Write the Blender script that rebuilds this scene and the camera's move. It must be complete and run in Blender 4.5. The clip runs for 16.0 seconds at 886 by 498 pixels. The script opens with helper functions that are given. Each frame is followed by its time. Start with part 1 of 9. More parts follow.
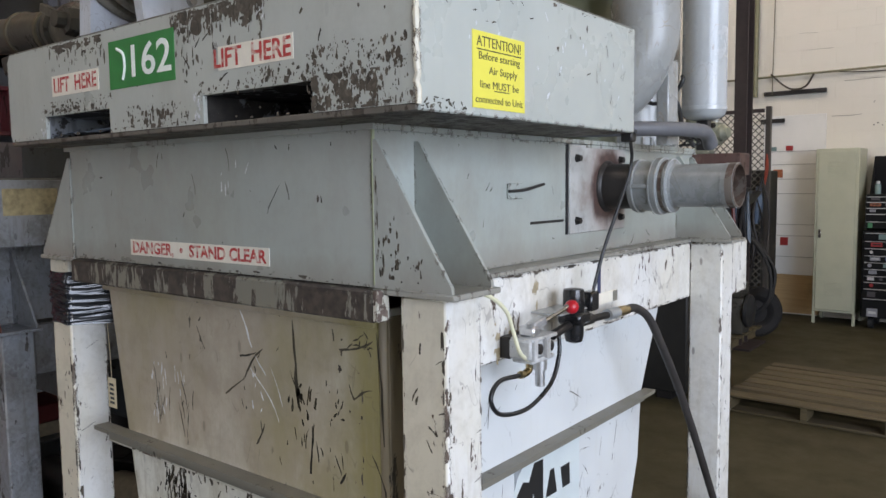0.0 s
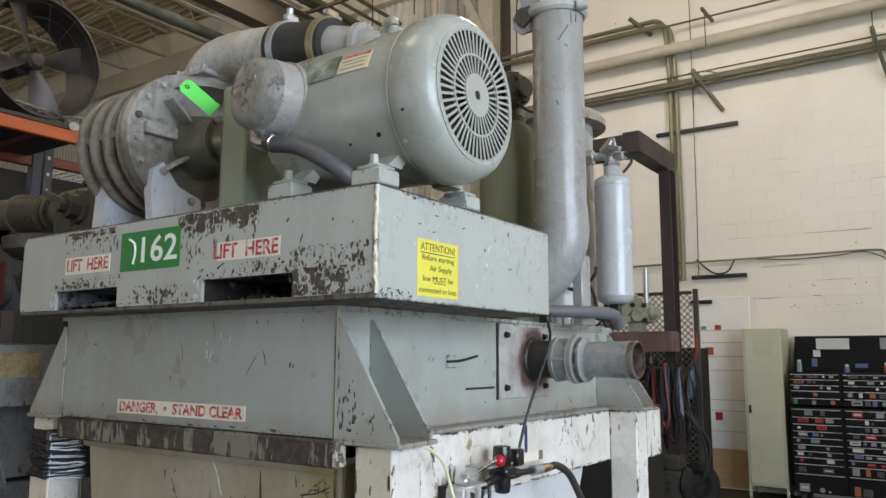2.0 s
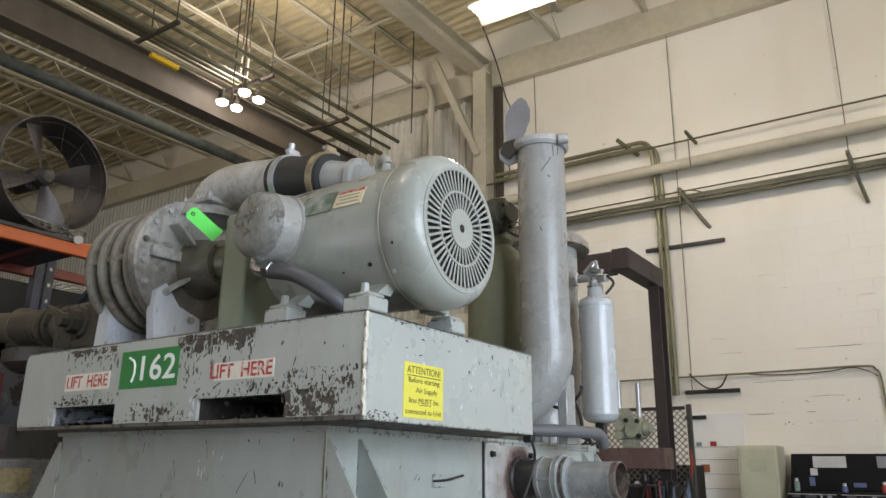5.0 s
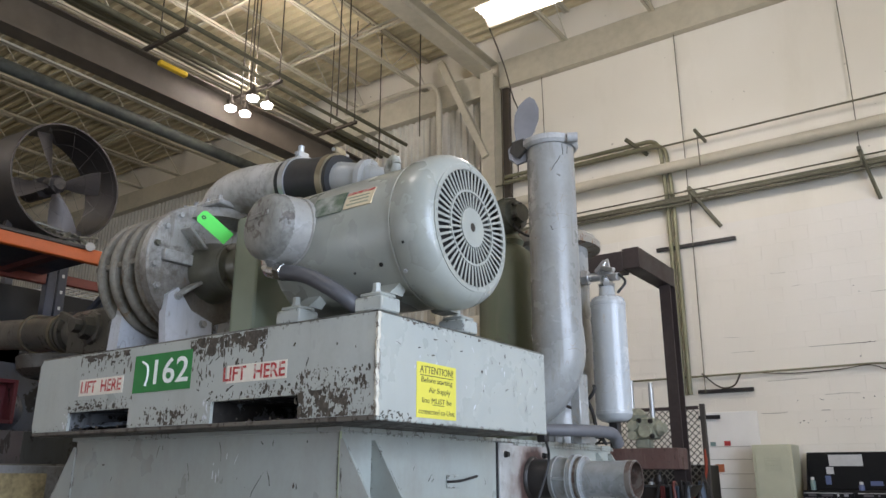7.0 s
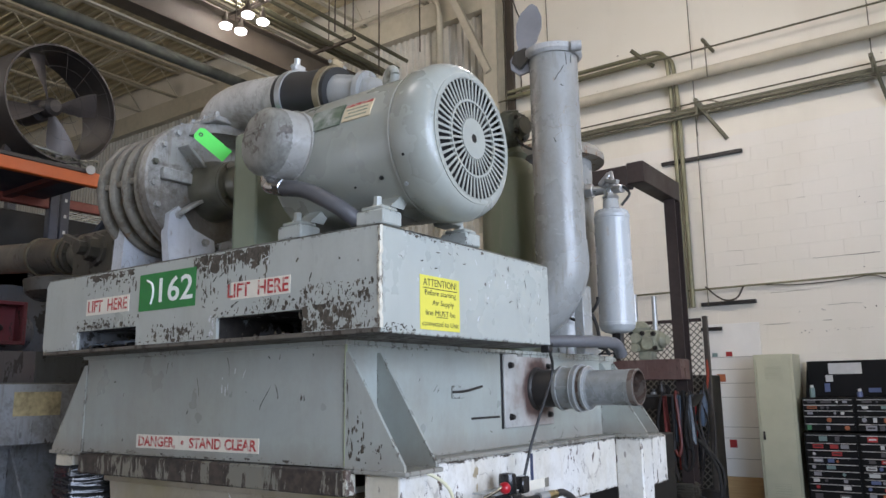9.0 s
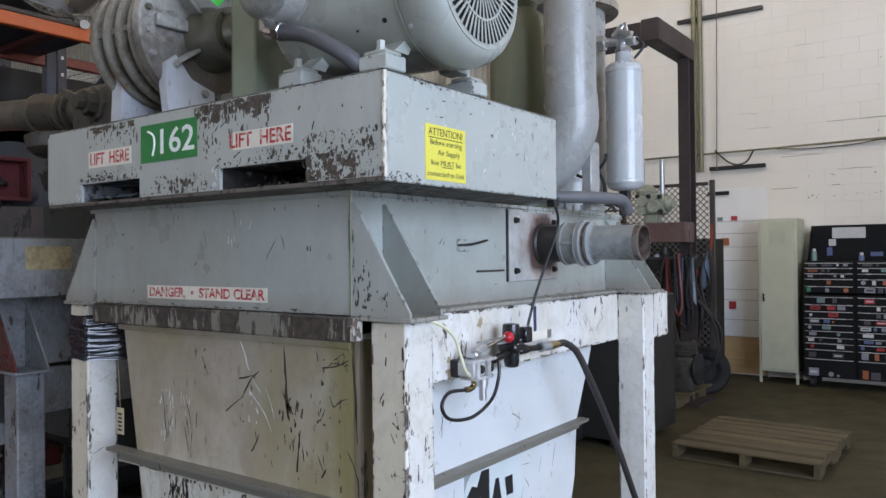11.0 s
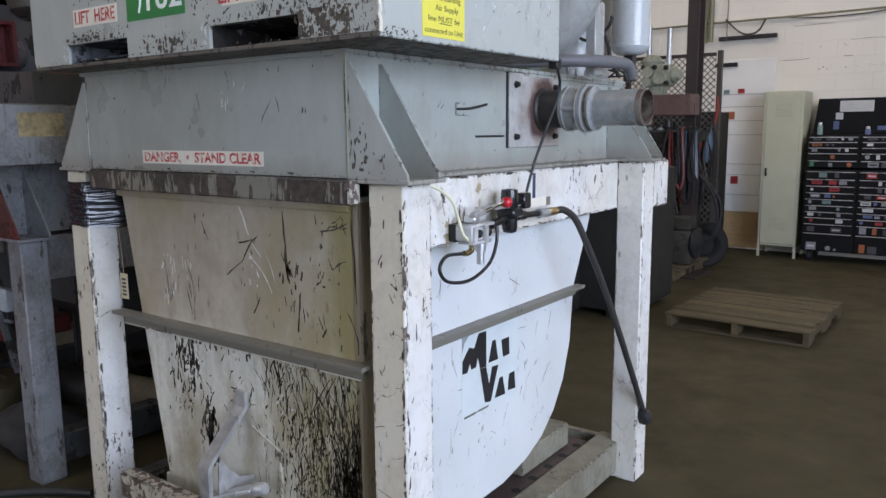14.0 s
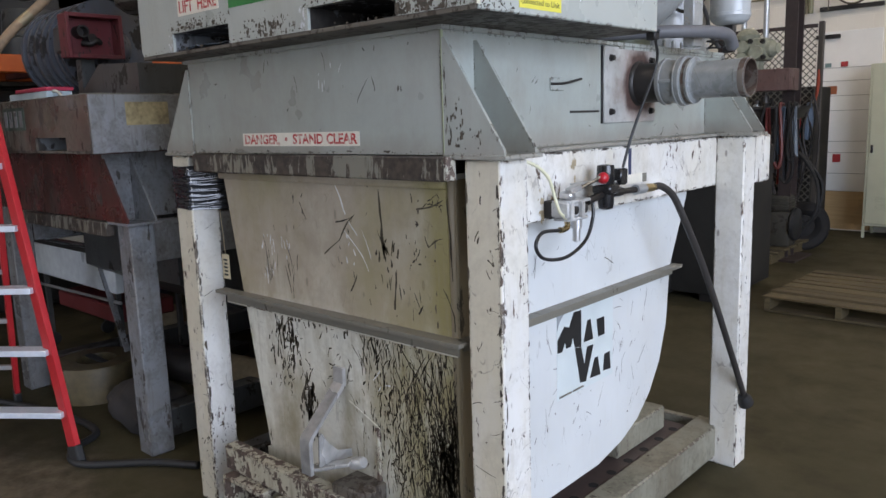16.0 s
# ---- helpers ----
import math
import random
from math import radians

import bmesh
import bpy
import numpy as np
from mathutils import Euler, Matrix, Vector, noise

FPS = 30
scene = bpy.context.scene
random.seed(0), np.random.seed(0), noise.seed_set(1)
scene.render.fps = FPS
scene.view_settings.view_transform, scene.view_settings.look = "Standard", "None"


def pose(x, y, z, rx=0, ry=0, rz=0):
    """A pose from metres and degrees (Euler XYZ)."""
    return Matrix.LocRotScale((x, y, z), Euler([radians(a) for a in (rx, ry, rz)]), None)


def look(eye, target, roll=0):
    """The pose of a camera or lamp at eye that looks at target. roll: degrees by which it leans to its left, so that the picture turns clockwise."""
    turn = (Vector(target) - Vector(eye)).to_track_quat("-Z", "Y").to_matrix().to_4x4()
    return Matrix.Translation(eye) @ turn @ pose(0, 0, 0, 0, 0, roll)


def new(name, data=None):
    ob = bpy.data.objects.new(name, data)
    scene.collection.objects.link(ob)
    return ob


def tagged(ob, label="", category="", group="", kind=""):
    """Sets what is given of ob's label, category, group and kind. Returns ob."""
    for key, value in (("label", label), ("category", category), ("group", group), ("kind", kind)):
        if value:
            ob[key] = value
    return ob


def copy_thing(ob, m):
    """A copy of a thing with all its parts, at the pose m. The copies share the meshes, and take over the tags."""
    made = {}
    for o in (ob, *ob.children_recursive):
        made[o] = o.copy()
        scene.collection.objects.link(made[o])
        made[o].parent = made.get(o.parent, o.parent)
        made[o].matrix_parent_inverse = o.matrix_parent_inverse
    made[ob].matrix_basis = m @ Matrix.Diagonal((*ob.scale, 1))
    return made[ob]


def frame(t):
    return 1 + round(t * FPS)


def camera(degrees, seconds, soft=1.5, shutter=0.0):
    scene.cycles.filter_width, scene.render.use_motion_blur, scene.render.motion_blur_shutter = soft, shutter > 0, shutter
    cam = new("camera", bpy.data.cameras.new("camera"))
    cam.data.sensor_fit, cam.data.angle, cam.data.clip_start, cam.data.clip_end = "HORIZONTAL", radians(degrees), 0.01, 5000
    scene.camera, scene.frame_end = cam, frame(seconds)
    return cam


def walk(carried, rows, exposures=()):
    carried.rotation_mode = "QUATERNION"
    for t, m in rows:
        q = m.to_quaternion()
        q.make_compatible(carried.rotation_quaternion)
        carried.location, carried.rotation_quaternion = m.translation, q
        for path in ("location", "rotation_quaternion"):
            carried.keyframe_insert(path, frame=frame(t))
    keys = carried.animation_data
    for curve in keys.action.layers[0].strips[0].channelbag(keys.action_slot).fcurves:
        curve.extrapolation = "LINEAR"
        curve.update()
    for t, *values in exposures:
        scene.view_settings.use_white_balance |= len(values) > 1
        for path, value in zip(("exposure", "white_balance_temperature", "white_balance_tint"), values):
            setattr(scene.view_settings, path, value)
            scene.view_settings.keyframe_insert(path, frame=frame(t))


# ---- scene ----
EXPOSURES = [(0.0, -0.03, 6480, 22), (1.0, -0.03, 6480, 21), (3.0, -0.07, 6680, 17), (4.5, -0.08, 6650, 18), (7.0, -0.09, 6180, 21), (8.0, -0.08, 6120, 22), (10.5, -0.06, 6000, 22), (12.5, -0.06, 5920, 24), (14.5, -0.05, 6150, 24), (16.0, -0.05, 6330, 23)]
cam = camera(60.42, 16.0, soft=1.5)
# seconds, eye x y z, yaw to the left of +y, pitch up, roll
PATH = [
    (0.0, 0.829, -0.991, 1.664, 38.19, -4.84, -0.69),
    (0.5, 0.834, -0.993, 1.681, 37.27, -0.33, -0.48),
    (1.0, 0.846, -1.001, 1.690, 36.33, 3.83, -0.34),
    (1.5, 0.930, -1.120, 1.687, 35.08, 6.09, 0.06),
    (2.0, 1.087, -1.314, 1.659, 34.52, 8.07, 0.24),
    (2.5, 1.153, -1.387, 1.652, 34.93, 9.45, 0.67),
    (3.0, 1.166, -1.401, 1.656, 34.93, 11.00, 0.94),
    (3.5, 1.178, -1.413, 1.669, 34.10, 12.69, 0.06),
    (4.0, 1.181, -1.414, 1.670, 34.08, 14.56, -0.03),
    (4.5, 1.183, -1.412, 1.675, 34.14, 16.16, 0.67),
    (7.0, 1.175, -1.406, 1.667, 35.00, 16.50, 0.11),
    (7.5, 1.170, -1.397, 1.662, 35.03, 14.89, -0.52),
    (8.0, 1.172, -1.392, 1.660, 35.15, 13.56, -0.63),
    (10.5, 1.152, -1.366, 1.629, 35.75, 3.26, -0.86),
    (11.0, 1.150, -1.358, 1.615, 35.95, 0.43, -0.55),
    (11.5, 1.154, -1.348, 1.599, 35.97, -2.36, -0.33),
    (12.0, 1.149, -1.353, 1.586, 36.08, -5.41, -0.10),
    (12.5, 1.141, -1.354, 1.574, 36.18, -7.69, -0.57),
    (13.0, 1.137, -1.343, 1.575, 36.53, -8.84, -0.30),
    (13.5, 1.146, -1.336, 1.572, 36.57, -9.44, -0.06),
    (14.0, 1.150, -1.343, 1.576, 36.12, -8.79, -0.47),
    (14.5, 1.150, -1.352, 1.582, 36.21, -7.77, -0.68),
    (15.0, 1.143, -1.368, 1.569, 38.12, -7.29, -2.20),
    (15.5, 1.141, -1.370, 1.564, 41.12, -7.90, -2.56),
    (16.0, 1.119, -1.365, 1.548, 42.42, -9.66, -1.87),
]


def eye_pose(x, y, z, yaw, pitch, roll):
    return pose(x, y, z, 90 + pitch, 0, yaw) @ pose(0, 0, 0, 0, 0, roll)


walk(cam, [(t, eye_pose(*p)) for t, *p in PATH], EXPOSURES)

# ---------------------------------------------------------------- world and light
world = bpy.data.worlds.new("sky")
world.use_nodes = True
scene.world = world
wn = world.node_tree.nodes
sky = wn.new("ShaderNodeTexSky")
sky.sky_type, sky.sun_disc = "NISHITA", False
sky.sun_elevation, sky.sun_rotation = radians(40), radians(120)
wn["Background"].inputs[1].default_value = 0.12
world.node_tree.links.new(sky.outputs[0], wn["Background"].inputs[0])


def area_lamp(name, eye, target, sx, sy, watts, colour):
    d = bpy.data.lights.new(name, "AREA")
    d.shape, d.size, d.size_y, d.energy, d.color = "RECTANGLE", sx, sy, watts, colour
    ob = new(name, d)
    ob.matrix_world = look(eye, target)
    return ob


DAY = (0.70, 0.86, 1.0)
TUBE = (1.0, 0.94, 0.80)
# daylight through the open dock door; the south lamp is an unseen added fill
area_lamp("dock_daylight", (7.0, -1.8, 2.85), (0, -0.5, 1.7), 6.0, 3.8, 800, DAY)
area_lamp("south_daylight", (-4.5, -7.0, 1.65), (-3.0, 0, 0.5), 4.0, 3.1, 95, (0.86, 0.94, 0.99))
# strip lights and high-bay clusters; all but the first of each are added, unseen
# first strip hangs in view; the other three are added fill
STRIPS = [(-1.9, 5.45), (3.4, 5.45), (-1.9, -1.5), (3.4, -1.5)]
for sx, sy in STRIPS:
    d = bpy.data.lights.new("strip_glow", "POINT")
    d.energy, d.color, d.shadow_soft_size = 180 if sy > 0 else 45, TUBE, 0.3
    new("strip_glow", d).location = (sx, sy, 6.65)
# second and third clusters are added out of view to light the roof
BAYS = [(-7.2, 5.48, 150), (-7.2, -1.62, 100), (-13.5, -1.62, 330)]
for bx, by, watts in BAYS:
    d = bpy.data.lights.new("bay_glow", "POINT")
    d.energy, d.color, d.shadow_soft_size = watts, TUBE, 0.25
    new("bay_glow", d).location = (bx, by, 7.62)

# ---------------------------------------------------------------- mesh helpers
V3 = Vector


def add_box(bm, x0, x1, y0, y1, z0, z1, bev=0.0, seg=1):
    c = V3(((x0 + x1) / 2, (y0 + y1) / 2, (z0 + z1) / 2))
    m = Matrix.Translation(c) @ Matrix.Diagonal((abs(x1 - x0), abs(y1 - y0), abs(z1 - z0), 1))
    r = bmesh.ops.create_cube(bm, size=1, matrix=m)
    if bev:
        es = list({e for v in r["verts"] for e in v.link_edges})
        bmesh.ops.bevel(bm, geom=es, offset=bev, segments=seg, affect="EDGES", profile=0.5)
    return bm


def add_obox(bm, m, sx, sy, sz, bev=0.0):
    """A box of full size sx, sy, sz at the pose m."""
    r = bmesh.ops.create_cube(bm, size=1, matrix=m @ Matrix.Diagonal((sx, sy, sz, 1)))
    if bev:
        es = list({e for v in r["verts"] for e in v.link_edges})
        bmesh.ops.bevel(bm, geom=es, offset=bev, segments=1, affect="EDGES", profile=0.5)
    return bm


def add_bar(bm, a, b, w, h, bev=0.0):
    """A rectangular bar from a to b, w across and h high."""
    a, b = V3(a), V3(b)
    d = b - a
    q = d.to_track_quat("X", "Z").to_matrix().to_4x4()
    return add_obox(bm, Matrix.Translation((a + b) / 2) @ q, d.length, w, h, bev)


def add_lathe(bm, base, axis, profile, seg=32, cap0=True, cap1=True):
    """Turn a profile of (distance along axis, radius) round the axis."""
    base, axis = V3(base), V3(axis).normalized()
    q = axis.to_track_quat("Z", "Y").to_matrix()
    rings = []
    for h, r in profile:
        rings.append([bm.verts.new(base + q @ V3((r * math.cos(2 * math.pi * k / seg), r * math.sin(2 * math.pi * k / seg), h))) for k in range(seg)])
    for a, b in zip(rings, rings[1:]):
        for k in range(seg):
            bm.faces.new((a[k], a[(k + 1) % seg], b[(k + 1) % seg], b[k]))
    if cap0:
        bm.faces.new(rings[0][::-1])
    if cap1:
        bm.faces.new(rings[-1])
    return bm


def add_cyl(bm, a, b, r0, r1=None, seg=24):
    a, b = V3(a), V3(b)
    return add_lathe(bm, a, b - a, [(0, r0), ((b - a).length, r0 if r1 is None else r1)], seg)


def smooth_path(pts, n=8):
    """A Catmull-Rom curve through the points."""
    p = [V3(q) for q in pts]
    p = [2 * p[0] - p[1]] + p + [2 * p[-1] - p[-2]]
    out = []
    for i in range(1, len(p) - 2):
        for k in range(n):
            t = k / n
            out.append(0.5 * (2 * p[i] + (p[i + 1] - p[i - 1]) * t + (2 * p[i - 1] - 5 * p[i] + 4 * p[i + 1] - p[i + 2]) * t * t + (3 * p[i] - p[i - 1] - 3 * p[i + 1] + p[i + 2]) * t ** 3))
    return out + [p[-2]]


def add_tube(bm, pts, r, seg=12, n=8, ends=True):
    """A round tube along a smooth path; r is a number or one per path point."""
    path = smooth_path(pts, n) if n else [V3(q) for q in pts]
    rings, up = [], None
    for i, c in enumerate(path):
        d = (path[min(i + 1, len(path) - 1)] - path[max(i - 1, 0)]).normalized()
        if up is None:
            up = d.orthogonal().normalized()
        up = (up - d * up.dot(d)).normalized()
        side = d.cross(up)
        rad = r if not callable(r) else r(i / (len(path) - 1))
        rings.append([bm.verts.new(c + rad * (math.cos(2 * math.pi * k / seg) * up + math.sin(2 * math.pi * k / seg) * side)) for k in range(seg)])
    for a, b in zip(rings, rings[1:]):
        for k in range(seg):
            bm.faces.new((a[k], a[(k + 1) % seg], b[(k + 1) % seg], b[k]))
    if ends:
        bm.faces.new(rings[0][::-1]), bm.faces.new(rings[-1])
    return bm


def add_prism(bm, pts, axis, a0, a1):
    """A flat outline pushed along an axis: for 'x' the outline is (y, z), for 'y' (x, z), for 'z' (x, y)."""
    def at(p, a):
        return {"x": (a, p[0], p[1]), "y": (p[0], a, p[1]), "z": (p[0], p[1], a)}[axis]
    lo, hi = [bm.verts.new(at(p, a0)) for p in pts], [bm.verts.new(at(p, a1)) for p in pts]
    fs = [bm.faces.new(lo[::-1]), bm.faces.new(hi)]
    for k in range(len(pts)):
        fs.append(bm.faces.new((lo[k], lo[(k + 1) % len(pts)], hi[(k + 1) % len(pts)], hi[k])))
    bmesh.ops.recalc_face_normals(bm, faces=fs)
    return bm


def add_bolt(bm, p, axis, r, h):
    return add_lathe(bm, p, axis, [(0, r * 1.25), (h * 0.25, r * 1.25), (h * 0.25, r), (h, r * 0.95)], 6)


def add_ring(bm, base, axis, r0, r1, h, seg=32):
    """A flat ring from radius r0 to r1, h thick."""
    return add_lathe(bm, base, axis, [(0, r0), (0, r1), (h, r1), (h, r0), (0, r0)], seg, False, False)


def B(adder=None, *args, **kw):
    bm = bmesh.new()
    if adder:
        adder(bm, *args, **kw)
    return bm


def mesh_of(name, bm, material, sharp=38):
    bmesh.ops.remove_doubles(bm, verts=bm.verts, dist=1e-6)
    bm.normal_update()
    limit = radians(sharp)
    for f in bm.faces:
        f.smooth = True
    for e in bm.edges:
        e.smooth = len(e.link_faces) == 2 and e.calc_face_angle(0) < limit
    me = bpy.data.meshes.new(name)
    bm.to_mesh(me)
    bm.free()
    me.materials.append(material)
    return me


def thing(name, label, category, base=(0, 0, 0), group="", kind=""):
    ob = new(name)
    ob.location = base
    ob.empty_display_size = 0.1
    return tagged(ob, label, category, group, kind)


def part(name, bm, material, parent, label=""):
    ob = new(name, mesh_of(name, bm, material))
    ob.parent = parent
    if parent.type == "EMPTY":
        ob.matrix_parent_inverse = Matrix.Translation(-parent.location)
    return tagged(ob, label)


def solid(name, bm, material, label, category, group="", kind=""):
    return tagged(new(name, mesh_of(name, bm, material)), label, category, group, kind)


def lettering(parent, name, body, size, origin, face, material, bold=0.0, width=None, label=""):
    """Letters as a mesh; face 'front' looks to -y, 'right' looks to +x. origin: middle of the line."""
    cu = bpy.data.curves.new(name, "FONT")
    cu.body, cu.size, cu.extrude, cu.offset, cu.resolution_u = body, size, 0.0003, bold, 3
    cu.align_x, cu.align_y = "CENTER", "CENTER"
    tmp = bpy.data.objects.new(name, cu)
    scene.collection.objects.link(tmp)
    me = bpy.data.meshes.new_from_object(tmp.evaluated_get(bpy.context.evaluated_depsgraph_get()))
    bpy.data.objects.remove(tmp)
    xs = [v.co.x for v in me.vertices]
    k = width / (max(xs) - min(xs)) if width else 1.0
    m = Matrix(((1, 0, 0, 0), (0, 0, -1, 0), (0, 1, 0, 0), (0, 0, 0, 1))) if face == "front" else Matrix(((0, 0, 1, 0), (1, 0, 0, 0), (0, 1, 0, 0), (0, 0, 0, 1)))
    me.transform(Matrix.Translation(origin) @ m @ Matrix.Diagonal((k, 1, 1, 1)))
    # one object a letter: pieces that overlap across the line belong together
    bm = bmesh.new()
    bm.from_mesh(me)
    bm.verts.ensure_lookup_table()
    axis, left, spans = (0 if face == "front" else 1), set(range(len(bm.verts))), []
    while left:
        todo, seen = [left.pop()], set()
        while todo:
            i = todo.pop()
            seen.add(i)
            for e in bm.verts[i].link_edges:
                j = e.other_vert(bm.verts[i]).index
                if j in left:
                    left.discard(j)
                    todo.append(j)
        us = [bm.verts[i].co[axis] for i in seen]
        spans.append([min(us), max(us), seen])
    spans.sort(key=lambda q: q[0])
    letters = []
    for lo, hi, seen in spans:
        if letters and lo < letters[-1][1] - 0.3 * min(hi - lo, letters[-1][1] - letters[-1][0]):
            letters[-1][1] = max(letters[-1][1], hi)
            letters[-1][2] |= seen
        else:
            letters.append([lo, hi, set(seen)])
    for lo, hi, seen in letters:
        index = {i: n for n, i in enumerate(sorted(seen))}
        lm = bpy.data.meshes.new("letter")
        lm.from_pydata([tuple(bm.verts[i].co) for i in sorted(seen)], [], [[index[v.index] for v in f.verts] for f in bm.faces if f.verts[0].index in seen])
        lm.materials.append(material)
        ob = new("letter", lm)
        ob.parent = parent
        if parent.type == "EMPTY":
            ob.matrix_parent_inverse = Matrix.Translation(-parent.location)
        tagged(ob, label)
    bm.free()
    bpy.data.meshes.remove(me)


def on_face(face, u, v, lift=0.0005):
    """A point of an upright face: ('y', value) looks to -y, ('x', value) looks to +x."""
    return V3((u, face[1] - lift, v)) if face[0] == "y" else V3((face[1] + lift, u, v))


def gouges(name, parent, face, material, seed, groups, keep=None, label="", loose=0.0, curl=0.35):
    """Thin curved scratches in the paint. Each group: count, u range, v range, length range, width range, lean, spread."""
    rnd, verts, faces = random.Random(seed), [], []
    for count, (u0, u1), (v0, v1), (l0, l1), (w0, w1), lean, spread in groups:
        made = 0
        for _ in range(count * 8):
            if made >= count:
                break
            if loose:
                u, v = (u0 + u1) / 2 + rnd.gauss(0, 0.26) * (u1 - u0), (v0 + v1) / 2 + rnd.gauss(0, 0.28) * (v1 - v0)
            else:
                u, v = rnd.uniform(u0, u1), rnd.uniform(v0, v1)
            if not (u0 - loose <= u <= u1 + loose and v0 - loose <= v <= v1 + loose):
                continue
            if keep and rnd.random() > keep(u, v):
                continue
            made += 1
            n, size = 6, rnd.uniform(l0, l1) * (1.0 if u0 == u1 else rnd.uniform(0.6, 1.0))
            a, bend, w = lean + rnd.gauss(0, spread), rnd.gauss(0, curl), rnd.uniform(w0, w1)
            first = len(verts)
            for k in range(n + 1):
                q = k / n
                h = w * 0.5 * (0.3 + math.sin(math.pi * min(1, q + 0.08)) ** 0.4) * rnd.uniform(0.5, 1.35)
                du, dv = math.sin(a), math.cos(a)
                for s in (-1, 1):
                    verts.append(on_face(face, u + s * h * dv, v - s * h * du))
                nu, nv = u + du * size / n, v + dv * size / n
                if u0 == u1 or u0 - loose < nu < u1 + loose and v0 - loose < nv < v1 + loose:
                    u, v = nu, nv
                a += bend / n + rnd.gauss(0, 0.10)
            for k in range(n):
                i = first + 2 * k
                faces.append((i, i + 1, i + 3, i + 2))
    return marks(name, parent, verts, faces, material, label)


def flakes(name, parent, face, material, seed, groups, label=""):
    """Ragged paint chips. Each group: count, u range, v range, width range, height range, drip (the share that hangs from the top line)."""
    rnd, verts, faces = random.Random(seed), [], []
    for count, (u0, u1), (v0, v1), (w0, w1), (h0, h1), drip in groups:
        for _ in range(count):
            u = rnd.uniform(u0, u1)
            v = v1 - abs(rnd.gauss(0, 0.45)) * (v1 - v0) if rnd.random() < drip else rnd.uniform(v0, v1)
            big = 0.45 + 1.5 * rnd.random() ** 3
            w, h, n = rnd.uniform(w0, w1) * big, rnd.uniform(h0, h1) * big, 13
            first = len(verts)
            for k in range(n):
                a = 2 * math.pi * k / n
                r = rnd.uniform(0.45, 1.0)
                verts.append(on_face(face, min(u1, max(u0, u + 0.5 * w * r * math.cos(a))), min(v1, max(v0, v + 0.5 * h * r * math.sin(a))), 0.0004 + 0.0002 * rnd.random()))
            faces.append(tuple(range(first, first + n)))
    return marks(name, parent, verts, faces, material, label)


def marks(name, parent, verts, faces, material, label):
    me = bpy.data.meshes.new(name)
    me.from_pydata([tuple(v) for v in verts], [], faces)
    me.materials.append(material)
    ob = new(name, me)
    ob.parent = parent
    if parent.type == "EMPTY":
        ob.matrix_parent_inverse = Matrix.Translation(-parent.location)
    return tagged(ob, label, kind="stuff")


# ---------------------------------------------------------------- materials
class Nodes:
    def __init__(self, name):
        self.m = bpy.data.materials.new(name)
        self.m.use_nodes = True
        self.t = self.m.node_tree
        self.b = self.t.nodes["Principled BSDF"]
        self.co = self.t.nodes.new("ShaderNodeTexCoord").outputs["Object"]

    def n(self, kind, **kw):
        node = self.t.nodes.new("ShaderNode" + kind)
        for k, v in kw.items():
            if k == "operation":
                node.operation = v
            elif k == "blend":
                node.blend_type = v
        return node

    def put(self, src, dst):
        if isinstance(src, (int, float)):
            dst.default_value = src
        elif isinstance(src, tuple):
            dst.default_value = (*src, 1) if len(dst.default_value) == 4 and len(src) == 3 else src
        else:
            self.t.links.new(src, dst)

    def scaled(self, s, co=None):
        node = self.n("Mapping")
        self.put(co or self.co, node.inputs[0])
        node.inputs["Scale"].default_value = s if isinstance(s, tuple) else (s, s, s)
        return node.outputs[0]

    def noise(self, s, detail=4, rough=0.55, co=None, dist=0.0):
        node = self.n("TexNoise")
        self.put(self.scaled(s, co), node.inputs["Vector"])
        node.inputs["Scale"].default_value, node.inputs["Detail"].default_value = 1.0, detail
        node.inputs["Roughness"].default_value, node.inputs["Distortion"].default_value = rough, dist
        return node.outputs["Fac"]

    def math(self, op, a, b=0.0, c=0.0):
        node = self.n("Math", operation=op)
        self.put(a, node.inputs[0]), self.put(b, node.inputs[1]), self.put(c, node.inputs[2])
        return node.outputs[0]

    def ramp(self, v, lo, hi, a=0.0, b=1.0, smooth=False):
        node = self.n("MapRange")
        if smooth:
            node.interpolation_type = "SMOOTHSTEP"
        for i, x in enumerate((v, lo, hi, a, b)):
            self.put(x, node.inputs[i])
        return node.outputs[0]

    def mix(self, f, a, b):
        node = self.n("Mix")
        node.data_type = "RGBA"
        self.put(f, node.inputs[0]), self.put(a, node.inputs[6]), self.put(b, node.inputs[7])
        return node.outputs[2]

    def axis(self, k):
        node = self.n("SeparateXYZ")
        self.put(self.co, node.inputs[0])
        return node.outputs[k]

    def random(self):
        return self.n("ObjectInfo").outputs["Random"]

    def bump(self, h, strength=0.2, dist=0.002):
        node = self.n("Bump")
        node.inputs["Strength"].default_value, node.inputs["Distance"].default_value = strength, dist
        self.put(h, node.inputs["Height"]), self.put(node.outputs[0], self.b.inputs["Normal"])

    def done(self, colour, rough, metal=0.0):
        self.put(colour, self.b.inputs["Base Color"]), self.put(rough, self.b.inputs["Roughness"]), self.put(metal, self.b.inputs["Metallic"])
        return self.m


def tint(c, k):
    return tuple(min(1.0, v * k) for v in c)


